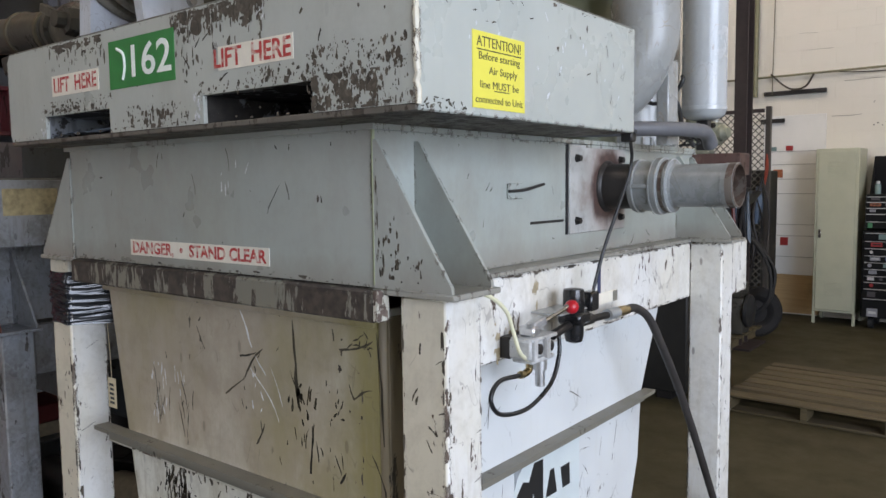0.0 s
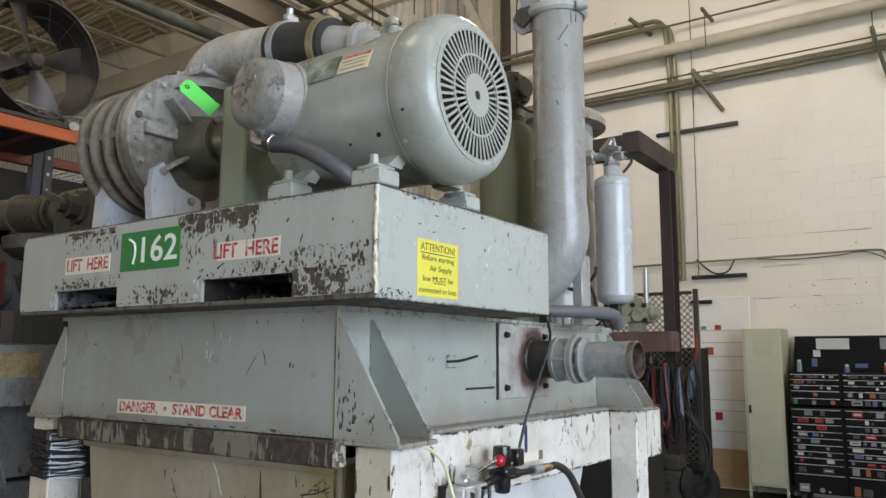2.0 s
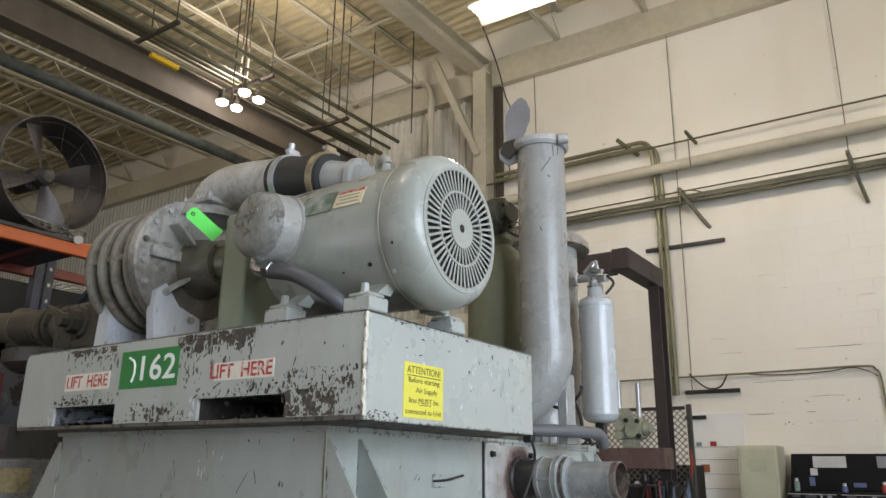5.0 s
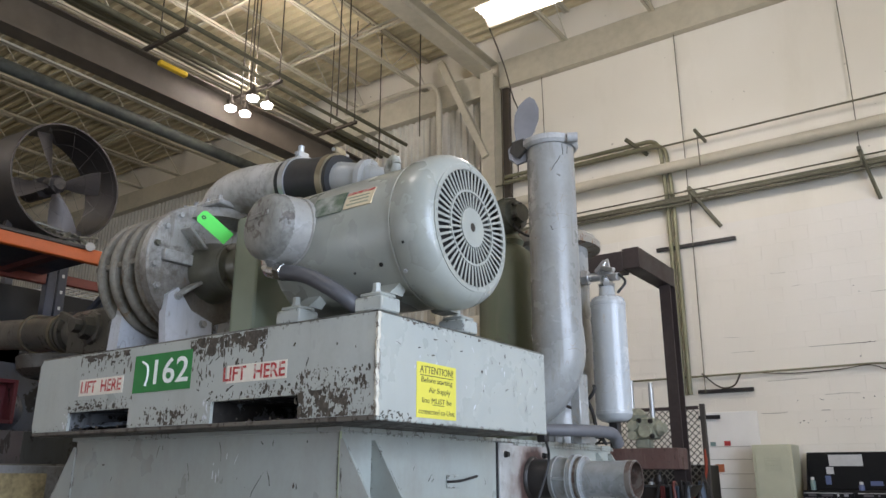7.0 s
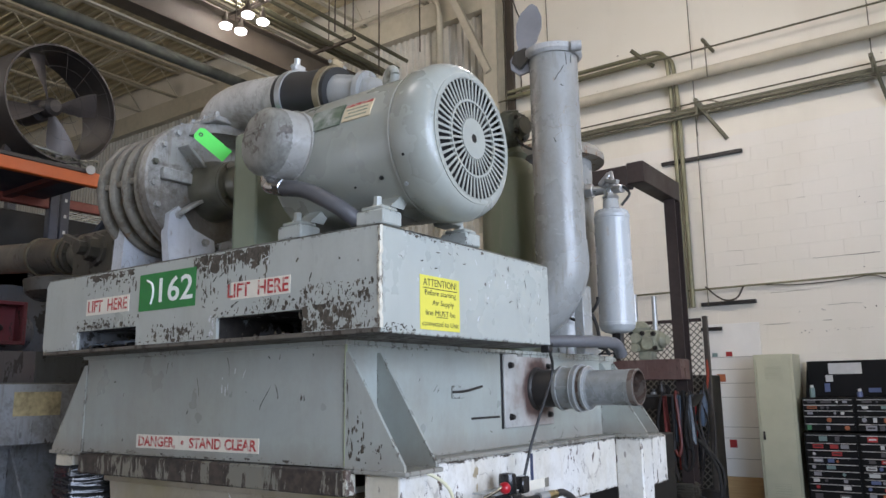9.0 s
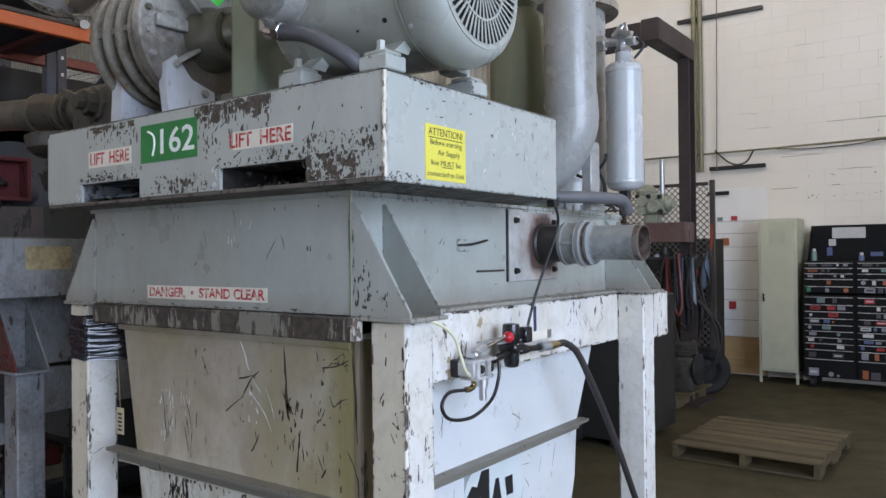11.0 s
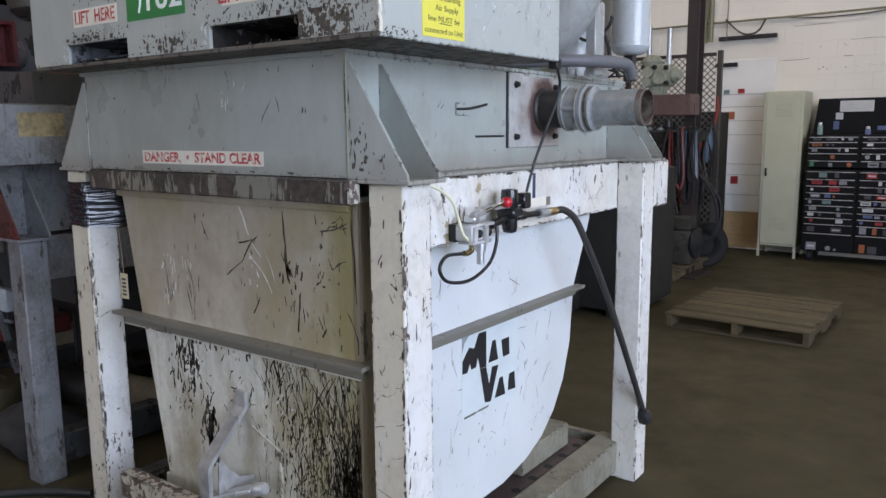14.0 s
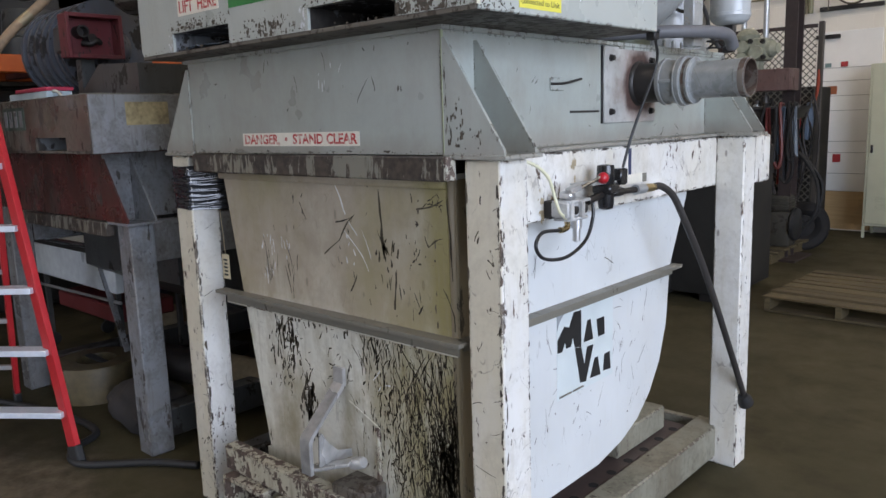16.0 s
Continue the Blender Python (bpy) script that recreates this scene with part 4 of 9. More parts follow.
lft = [bm.verts.new((HL if z > 1 else HL + 0.2 * (1.4 - z) / 1.12, y, z)) for y, z in side]
l2 = [bm.verts.new((v.co.x + 0.012, v.co.y, v.co.z)) for v in lft]
bm.faces.new(lft), bm.faces.new(l2[::-1])
for k in range(len(side)):
    bm.faces.new((lft[k], l2[k], l2[(k + 1) % len(side)], lft[(k + 1) % len(side)]))
bmesh.ops.recalc_face_normals(bm, faces=bm.faces)
part("side_panel", bm, M_TUBFRONT, hop)
bm = bmesh.new()
add_prism(bm, [(HL + 0.002, 1.385), (HX - 0.03, 1.385), (HX - 0.02, 0.28), (HL + 0.165, 0.28), (HL + 0.165, 0.345), (HL + 0.19, 0.345), (HL + 0.19, 0.355), (HL + 0.186, 0.36)], "y", HF - 0.012, HF)
part("front_panel", bm, M_TUBFRONT, hop, "cream front panel with black scratches and stains")
# corner coloured brown for stains and for the shade behind the post
bm = B(add_box, HX - 0.029, HX - 0.001, HF - 0.0115, HF + 0.05, 0.28, 1.385, 0.006, 2)
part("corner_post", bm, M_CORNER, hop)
# thin sheet added over the side panel to carry the shaded brown
part("corner_sheet", B(add_box, HX, HX + 0.003, HF - 0.010, HF + 0.11, 0.28, 1.385, 0.001), M_CORNER, hop, "tub corner coloured brown for stains and the post's shade")
# curved back and belly
bm = bmesh.new()
for (y0, z0), (y1, z1) in zip(side[1:], side[2:]):
    a0 = HL + (0.2 * (1.4 - z0) / 1.12 if z0 < 1 else 0)
    a1 = HL + (0.2 * (1.4 - z1) / 1.12 if z1 < 1 else 0)
    q = [bm.verts.new(p) for p in ((a0 + 0.01, y0, z0), (HX - 0.01, y0, z0), (HX - 0.01, y1, z1), (a1 + 0.01, y1, z1))]
    bm.faces.new(q)
part("back_panel", bm, M_TUBSIDE, hop)
bm = B(add_box, HL - 0.04, HX + 0.04, HF - 0.058, HF - 0.0125, 0.925, 0.937)
add_box(bm, HL - 0.02, HX + 0.005, HF - 0.022, HF - 0.0125, 0.885, 0.925)
part("ledge_edge", B(add_box, HL - 0.02, HX + 0.004, HF - 0.0232, HF - 0.0205, 0.8845, 0.8885), M_WHITEWORN, hop, "thin pale strip along the lower edge")
part("front_ledge", bm, M_DARKLEDGE, hop, "grey angle bar across the front")
bm = B(add_prism, [(HF - 0.02, 0.925), (1.52, 0.925), (1.53, 0.937), (HF - 0.02, 0.937)], "x", HX, HX + 0.042)
add_box(bm, HX, HX + 0.010, HF, 1.505, 0.898, 0.925)
part("side_ledge", bm, M_DARKLEDGE, hop, "grey angle bar along the side")
# rolled lip of the tub
part("top_lip", B(add_box, HL - 0.012, HX - 0.028, HF - 0.026, HF - 0.0125, 1.358, 1.392, 0.005, 2), M_TUBFRONT, hop)
M_FLAKY = paint("flaking_cream_on_rust", (0.42, 0.39, 0.30), (0.050, 0.034, 0.026), 0.535, (24, 24, 16), dirty=0.7, dirt=(0.12, 0.09, 0.055), edge=0.1)
M_LATCH = plain("worn_bright_steel", (0.46, 0.455, 0.44), 0.3, 0.45, 0.5, 24)
# latch handle: bent flat bar with a gusset and cross bar
bm = bmesh.new()
add_prism(bm, [(0.186, 0.752), (0.174, 0.752), (0.172, 0.700), (0.028, 0.560), (0.020, 0.545), (0.020, 0.432), (0.034, 0.432), (0.034, 0.538), (0.044, 0.556), (0.186, 0.694)], "x", -0.800, -0.752)
lat = part("latch_handle", bm, M_LATCH, hop, "bent white-painted steel latch handle")
bm = B(add_bar, (-0.79, 0.040, 0.440), (-0.655, 0.11, 0.478), 0.05, 0.012, 0.003)
part("cross_bar", bm, M_LATCH, hop)
bm = bmesh.new()
add_prism(bm, [(0.045, 0.452), (0.182, 0.452), (0.182, 0.475), (0.125, 0.49), (0.085, 0.53), (0.062, 0.568), (0.050, 0.556)], "x", -0.742, -0.735)
part("gusset", bm, M_LATCH, hop, "thin curved gusset plate")
bm = B(add_lathe, (-0.665, 0.125, 0.465), (0.95, 0.1, 0.3), [(0, 0.020), (0.045, 0.020), (0.05, 0.016)], 14)
part("latch_pin", bm, M_LATCH, hop)
bm = B(add_box, -0.610, -0.592, 0.174, 0.187, 0.36, 0.585, 0.003)
part("latch_guide", bm, M_FLAKY, hop)
part("guide_weld", B(add_tube, [(-0.74, 0.186, 0.640), (-0.68, 0.186, 0.615), (-0.61, 0.186, 0.585)], 0.0022, 6), M_TUBFRONT, hop)
part("rust_block", B(add_box, -0.72, -0.575, 0.075, 0.187, 0.30, 0.405, 0.006), M_UNDER, hop)
part("latch_stub", B(add_cyl, (-0.60, 0.11, 0.30), (-0.575, 0.11, 0.41), 0.022, seg=12), M_UNDER, hop)
# base of the hopper: fork tubes and perforated rails
for bx in (-1.28, -0.98):
    bm = bmesh.new()
    add_box(bm, bx - 0.01, bx + 0.23, 0.02, 1.45, 0.262, 0.275)
    add_box(bm, bx - 0.01, bx, 0.02, 1.45, 0.13, 0.262)
    add_box(bm, bx + 0.22, bx + 0.23, 0.02, 1.45, 0.13, 0.262)
    add_box(bm, bx - 0.01, bx + 0.23, 0.02, 1.45, 0.118, 0.13)
    part("fork_tube", bm, M_FLAKY, hop, "chipped white fork tube under the tub")
bm = B(add_box, -1.33, -0.40, 0.06, 0.12, 0.276, 0.37, 0.006)
part("front_channel", bm, M_FLAKY, hop, "rusty channel with flaking white paint")
part("rail", B(add_box, -0.400, -0.269, 0.30, 1.72, 0.115, 0.170, 0.004), plain("dark_red_primer", (0.060, 0.040, 0.036), 0.6, 0, 0.3), hop, "dark red rail pierced by round holes")
for k in range(9):
    part("rail_hole", B(add_lathe, (-0.290, 0.575 + 0.133 * k, 0.1702), (0, 0, 1), [(0, 0.019), (0.001, 0.019)], 16), M_DARKHOLE, hop)
part("rail_stop", B(add_box, -0.43, -0.325, 1.22, 1.63, 0.171, 0.275, 0.006), M_BASE, hop)
# side emblem: white sheet with black angular shapes
em = part("emblem", B(add_box, HX, HX + 0.0015, 0.678, 1.042, 0.600, 0.896), plain("white_decal", (0.58, 0.635, 0.63), 0.35, 0, 0.12, 9), hop, "white decal with black angular shapes")
E0 = HX + 0.0015


def em_shape(pts):
    part("emblem_shape", B(add_prism, pts, "x", E0, E0 + 0.0012), M_INK, em)


em_shape([(0.681, 0.768), (0.681, 0.812), (0.722, 0.852), (0.752, 0.842), (0.780, 0.889), (0.827, 0.887), (0.827, 0.757), (0.787, 0.762), (0.774, 0.806), (0.762, 0.772), (0.733, 0.772), (0.726, 0.797), (0.709, 0.766)])
em_shape([(0.787, 0.7605), (0.827, 0.7555), (0.847, 0.686), (0.866, 0.748), (0.907, 0.745), (0.857, 0.622), (0.820, 0.628)])
em_shape([(0.842, 0.768), (0.868, 0.842), (0.888, 0.842), (0.905, 0.766)])
em_shape([(0.928, 0.832), (0.980, 0.832), (0.984, 0.766), (0.940, 0.766)])
em_shape([(0.884, 0.626), (0.916, 0.693), (0.937, 0.693), (0.956, 0.621)])
em_shape([(0.974, 0.630), (0.982, 0.690), (1.020, 0.692), (1.028, 0.624)])
part("torn_corner", B(add_prism, [(0.6785, 0.8955), (0.722, 0.8955), (0.694, 0.874), (0.6785, 0.842)], "x", E0, E0 + 0.0008), plain("torn_grey_paper", (0.26, 0.28, 0.29), 0.5, 0, 0.5, 60), em, "torn grey corner")
for k in range(2):
    part("print_bar", B(add_box, E0, E0 + 0.001, 0.690 + 0.085 * k, 0.765 + 0.078 * k, 0.606, 0.613), M_STICKDARKER, em)


# -- collecting hood with gussets
def hood_thing(ox, oy, z0, z1, m_front, m_side, label):
    """ox, oy: the skid's front right corner above it."""
    th = thing("intake_hood", label, "hood", (ox - 0.87, oy + 0.9, z0))
    hx, hl, hy, hb = ox - 0.239, ox - 1.50, oy + 0.141, oy + 1.93
    part("front_wall", B(add_box, hl + 0.004, hx - 0.004, hy, hy + 0.008, z0, z1), m_front, th)
    for a, b in ((hx - 0.008, hx), (hl, hl + 0.008)):
        part("side_wall", B(add_box, a, b, hy, hb, z0, z1), m_side, th)
    part("back_wall", B(add_box, hl + 0.008, hx - 0.008, hb - 0.008, hb, z0, z1), m_side, th)
    part("top_flange", B(add_box, hl - 0.012, hx + 0.012, hy - 0.012, hb, z1, z1 + 0.012), m_front, th)
    part("top_plate", B(add_box, hl - 0.01, hx + 0.01, hy + 0.9, hb + 0.01, z1 - 0.01, z1 - 0.001), m_side, th)
    for gy in (hy - 0.004, hy + 0.128, oy + 1.768, oy + 1.90):
        for s, e in ((1, hx), (-1, hl)):
            bm = B(add_prism, [(e, z1 - 0.02), (e + 0.012 * s, z1 - 0.02), (e + 0.20 * s, z0 + 0.012), (e + 0.20 * s, z0), (e, z0)], "y", gy, gy + 0.009)
            part("gusset", bm, m_front if gy < hy + 0.05 else m_side, th)
    for gy in (hy - 0.01, oy + 1.762):
        for a, b in ((hx, hx + 0.21), (hl - 0.21, hl)):
            part("gusset_base", B(add_box, a, b, gy, gy + 0.16, z0 - 0.012, z0, 0.002), m_side, th)
    part("bottom_rim", B(add_box, hl, hx, hb - 0.02, hb + 0.02, z0 - 0.07, z0 - 0.001), m_side, th)
    part("front_rim", B(add_box, hl + 0.02, hx + 0.015, hy - 0.025, hy + 0.02, z0 - 0.070, z0 - 0.003, 0.005), M_STRIP, th, "scraped angle bar, paint rubbed down to rusty steel")
    return th, hx, hy


hood, hx, hy = hood_thing(0.0, 0.0, 1.455, 1.777, M_HOOD, M_HOOD, "grey-painted steel intake hood, scraped along its lower rim")
part("rim_tab", B(add_box, hx + 0.014, hx + 0.030, hy - 0.026, hy + 0.01, 1.388, 1.452, 0.003), M_WHITEWORN, hood)
part("side_sill", B(add_box, hx + 0.001, -0.176, hy + 0.15, 1.76, 1.4425, 1.4545, 0.002), M_HOOD, hood, "dusty grey sill over the side beam")
weld = bmesh.new()
add_tube(weld, [(hx + 0.001, hy - 0.001, 1.46 + 0.032 * k) for k in range(11)], 0.004, 6, 2)
part("weld_seam", weld, plain("olive_sealant", (0.30, 0.33, 0.20), 0.5), hood)
dl = sticker(hood, "warning_label", -1.172, -0.572, 1.479, 1.522, hy - 0.001, M_WHITE_STICKER, "white label with worn red letters, peeling")
lettering(dl, "lettering", "DANGER,  •  STAND CLEAR", 0.043, (-0.872, hy - 0.0030, 1.4995), "front", M_REDINK, 0.0012, 0.578)
# inlet plate, bolts, elbow stub, coupling and pipe
plate = part("inlet_plate", B(add_box, hx, hx + 0.009, 0.945, 1.31, 1.517, 1.775, 0.003), M_PLATE, hood, "bolted inlet plate rusted round the pipe")
for by in (0.985, 1.27):
    for bz in (1.555, 1.735):
        part("bolt", B(add_bolt, (hx + 0.009, by, bz), (1, 0, 0), 0.0105, 0.014), M_DARKSTEEL, plate)
PY, PZ = 1.186, 1.652
# raised dark strip that draws the shadow line along the plate's edge
part("plate_gap", B(add_box, hx, hx + 0.003, 0.934, 0.9445, 1.517, 1.775), M_DARKHOLE, hood)
part("pipe_stub", B(add_lathe, (hx + 0.009, PY, PZ), (1, 0, 0), [(0, 0.080), (0.006, 0.078), (0.012, 0.070), (0.11, 0.066)], 32), M_DARKSTEEL, plate, "black steel stub, rusty at the weld")
inl = part("coupling", B(add_lathe, (hx + 0.104, PY, PZ), (1, 0, 0), [(0, 0.064), (0.0, 0.077), (0.006, 0.080), (0.016, 0.080), (0.018, 0.074), (0.062, 0.074), (0.066, 0.082), (0.072, 0.084), (0.088, 0.084), (0.092, 0.075), (0.104, 0.075), (0.108, 0.079), (0.116, 0.079), (0.120, 0.066), (0.126, 0.063)], 40), M_INLET, plate, "grey cast hose coupling with raised rings")
part("coupling_rib", B(add_box, hx + 0.120, hx + 0.170, PY - 0.082, PY - 0.072, PZ - 0.006, PZ + 0.006, 0.002), M_INLET, inl)
for off, r in ((0.016, 0.0800), (0.070, 0.0838), (0.0875, 0.0838), (0.115, 0.0788)):
    part("worn_edge", B(add_ring, (hx + 0.104 + off - 0.0015, PY, PZ), (1, 0, 0), r - 0.003, r + 0.0012, 0.003, 40), M_GALV, inl, "bright worn ring edge")
# brown ring colours in the dark recess between the coupling rings
part("grimy_groove", B(add_ring, (hx + 0.104 + 0.094, PY, PZ), (1, 0, 0), 0.072, 0.0762, 0.010, 40), M_RIMRUST, inl)
part("inlet_pipe", B(add_lathe, (hx + 0.22, PY, PZ), (1, 0, 0), [(0, 0.062), (0.150, 0.062), (0.151, 0.0635), (0.184, 0.0635), (0.185, 0.0575), (0.02, 0.0575)], 40, True, True), M_INLET, plate, "open grey pipe end")
part("pipe_rim", B(add_lathe, (hx + 0.384, PY, PZ), (1, 0, 0), [(0, 0.0637), (0.018, 0.0640), (0.0225, 0.0615), (0.0225, 0.0572), (0.0, 0.0572)], 40, False, False), M_RIMRUST, plate, "rusty worn pipe mouth")
part("pipe_bore", B(add_lathe, (hx + 0.26, PY, PZ), (1, 0, 0), [(0, 0.0), (0.001, 0.0565), (0.140, 0.0568)], 32, False, False), M_RIMRUST, plate)
# small bent tab and scratch groove on the side
part("bent_tab", B(add_box, hx, hx + 0.006, 0.63, 0.70, 1.625, 1.665, 0.002), M_HOOD, hood)
part("tab_wire", B(add_tube, [(hx + 0.008, 0.63, 1.645), (hx + 0.012, 0.70, 1.648), (hx + 0.015, 0.79, 1.662)], 0.004, 6), M_DARKSTEEL, hood)
part("scar", B(add_box, hx, hx + 0.002, 0.744, 0.92, 1.555, 1.562), M_DARKSTEEL, hood)

# -- blower skid: long box with two fork pockets
def skid_thing(ox, oy, z0, z1, material, label, pockets, m_end=None):
    th = thing("blower_skid", label, "skid base", (ox - 0.78, oy + 0.43, z0))
    xl, yb = ox - 1.56, oy + 0.865
    pts = [(xl + 0.012, z0 + 0.012)]
    for a, b in pockets:
        pts += [(a, z0 + 0.012), (a, z0 + 0.072), (b, z0 + 0.072), (b, z0 + 0.012)]
    pts += [(ox - 0.006, z0 + 0.012), (ox - 0.006, z1), (xl + 0.02, z1), (xl + 0.004, z1 - 0.02), (xl + 0.004, z0 + 0.03)]
    part("front_panel", B(add_prism, pts, "y", oy, oy + 0.010), material, th)
    part("back_panel", B(add_prism, pts, "y", yb - 0.010, yb), material, th)
    part("end_panel", B(add_box, ox - 0.010, ox, oy + 0.004, yb - 0.004, z0, z1, 0.003), m_end or material, th, "smooth grey end panel with rolled corners")
    part("end_panel", B(add_box, xl, xl + 0.010, oy + 0.012, yb - 0.012, z0, z1, 0.003), material, th)
    part("deck", B(add_box, xl + 0.006, ox - 0.006, oy + 0.003, yb - 0.003, z1 - 0.002, z1 + 0.006, 0.003), M_DECKDARK, th, "deck plate coloured dark for grease and shade")
    part("bottom_plate", B(add_box, xl + 0.006, ox - 0.006, oy + 0.001, yb - 0.001, z0, z0 + 0.012, 0.002), M_UNDER, th, "bottom plate with rusty worn edge")
    for a, b in pockets:
        bm = B(add_box, a - 0.008, a, oy + 0.010, yb - 0.012, z0 + 0.012, z0 + 0.080)
        add_box(bm, b, b + 0.008, oy + 0.010, yb - 0.012, z0 + 0.012, z0 + 0.080)
        add_box(bm, a, b, oy + 0.010, yb - 0.012, z0 + 0.072, z0 + 0.080)
        part("fork_pocket", bm, M_POCKET, th)
    return th


skid = skid_thing(0.0, 0.0, 1.79, 2.050, M_SKID, "grey-painted steel blower skid, paint scraped off its edges", [(-1.335, -0.995), (-0.605, -0.258)], M_SKIDEND)
# crumpled plastic sheet stuffed into the fork pockets
def crumple(x0, x1, y0, y1, z0, z1, seed):
    bm, n, m = bmesh.new(), 18, 8
    grid = [[bm.verts.new((x0 + (x1 - x0) * i / n, y0 + (y1 - y0) * j / m, z0 + (z1 - z0) * (0.35 + 0.65 * j / m) * (0.55 + 0.45 * noise.noise(V3((i * 0.55, j * 0.7, seed)))))) for i in range(n + 1)] for j in range(m + 1)]
    for j in range(m):
        for i in range(n):
            bm.faces.new((grid[j][i], grid[j][i + 1], grid[j + 1][i + 1], grid[j + 1][i]))
    return bm


part("plastic_sheet", crumple(-1.325, -1.13, 0.014, 0.16, 1.803, 1.852, 1.0), plain("pale_plastic_film", (0.36, 0.42, 0.50), 0.2, 0, 0.3, 30), skid, "crumpled pale plastic sheet")
# violet sheet added to colour in the purple reflections of this pocket
part("plastic_sheet", crumple(-0.595, -0.42, 0.10, 0.30, 1.803, 1.845, 2.0), plain("violet_reflection_film", (0.13, 0.10, 0.16), 0.2, 0, 0.4, 30), skid, "crumpled violet sheet added for the pocket's purple reflections")
# weld bead on the front corner
bead = bmesh.new()
random.seed(5)
add_tube(bead, [(-0.003 + random.uniform(-0.002, 0.002), 0.002 + random.uniform(-0.002, 0.002), 1.80 + 0.0125 * k) for k in range(21)], 0.006, 7, 2)
part("weld_bead", bead, M_WHITE, skid)
l1 = sticker(skid, "lift_label", -1.286, -1.04, 1.912, 1.966, 0.0, M_WHITE_STICKER, "white label with red letters")
lettering(l1, "lettering", "LIFT  HERE", 0.054, (-1.163, -0.0022, 1.938), "front", M_REDINK, 0.001, 0.225)
l2 = sticker(skid, "lift_label", -0.545, -0.308, 1.908, 1.957, 0.0, M_WHITE_STICKER, "white label with red letters, torn at one end")
lettering(l2, "lettering", "LIFT  HERE", 0.054, (-0.437, -0.0022, 1.931), "front", M_REDINK, 0.001, 0.245)
gl = sticker(skid, "number_sticker", -0.985, -0.705, 1.905, 2.02, 0.0, M_GREEN_STICKER, "green sticker with white number")
lettering(gl, "lettering", "162", 0.105, (-0.810, -0.0022, 1.960), "front", M_WHITEINK, 0.0012, 0.165)
part("worn_digit", B(add_tube, [(-0.945, -0.0016, 2.0), (-0.918, -0.0016, 1.985), (-0.912, -0.0016, 1.955), (-0.922, -0.0016, 1.925)], 0.004, 6), M_WHITEINK, gl)
at = part("notice", B(add_box, -0.0005, 0.0015, 0.155, 0.333, 1.805, 1.946), M_YELLOW_STICKER, skid, "yellow notice with black letters")
for txt, zc, w, sz in (("ATTENTION!", 1.927, 0.150, 0.027), ("Before starting", 1.901, 0.140, 0.020), ("Air Supply", 1.876, 0.098, 0.020), ("line MUST be", 1.849, 0.132, 0.020), ("connected to Unit", 1.821, 0.162, 0.020)):
    lettering(at, "lettering", txt, sz, (0.0018, 0.244 + (0.012 if txt[0] == "A" and txt[1] == "i" else 0), zc), "right", M_NOTICEINK, 0.0, w)
part("underline", B(add_box, 0.0014, 0.002, 0.168, 0.320, 1.912, 1.914), M_INK, at)
part("underline", B(add_box, 0.0014, 0.002, 0.224, 0.276, 1.8385, 1.8403), M_INK, at)

# -- scratches and chips in the paint
def lower_right(u, v):
    """Scrapes crowd towards one lower side of the front."""
    a = max(0.0, min(1.0, (u + 0.72 - 0.10 * (v - 0.6)) / 0.46))
    b = max(0.0, min(1.0, (1.02 - v) / 0.30))
    return (a * a * b) * (0.55 + 0.45 * noise.noise(V3((u * 9, 0, v * 4)))) + 0.02


TF = ("y", HF - 0.012)
gouges("scrape", hop, TF, M_GOUGE, 41, [(170, (-0.74, -0.262), (0.36, 0.915), (0.025, 0.12), (0.0010, 0.0030), 0.04, 0.16), (150, (-0.56, -0.262), (0.30, 0.86), (0.04, 0.17), (0.0010, 0.0032), -0.06, 0.22), (50, (-0.62, -0.262), (0.36, 0.90), (0.03, 0.12), (0.0008, 0.0020), 0.6, 0.4), (90, (-0.40, -0.262), (0.29, 0.62), (0.05, 0.16), (0.0015, 0.004), 0.0, 0.2), (60, (-0.40, -0.262), (0.285, 0.58), (0.03, 0.14), (0.0025, 0.006), -0.12, 0.25), (46, (-0.56, -0.262), (0.29, 0.90), (0.16, 0.34), (0.0012, 0.0026), -0.25, 0.30)], lower_right, "dense black scrapes", curl=0.22)
gouges("scrape", hop, TF, M_GOUGE, 141, [(250, (-0.62, -0.262), (0.34, 0.905), (0.02, 0.10), (0.0007, 0.0018), -0.03, 0.12), (260, (-0.60, -0.262), (0.30, 0.80), (0.006, 0.03), (0.0015, 0.004), 0.02, 0.35), (120, (-0.42, -0.262), (0.285, 0.60), (0.05, 0.20), (0.0014, 0.0036), -0.05, 0.10)], lower_right, "fine upright scrapes", curl=0.10)
gouges("scrape", hop, TF, M_FLAKE, 47, [(240, (-0.74, -0.262), (0.34, 0.915), (0.008, 0.035), (0.002, 0.005), 0.02, 0.15)], lower_right, "brown vertical scrapes")
gouges("paint_chip", hop, TF, M_GOUGE, 52, [(36, (-0.74, -0.52), (0.70, 0.905), (0.03, 0.12), (0.002, 0.006), 0.03, 0.14), (40, (-0.70, -0.48), (0.52, 0.76), (0.010, 0.05), (0.002, 0.006), 0.03, 0.25), (30, (-0.66, -0.40), (0.36, 0.58), (0.006, 0.03), (0.002, 0.006), 0.4, 0.7)], None, "black drips and chips under the ledge", 0.01)
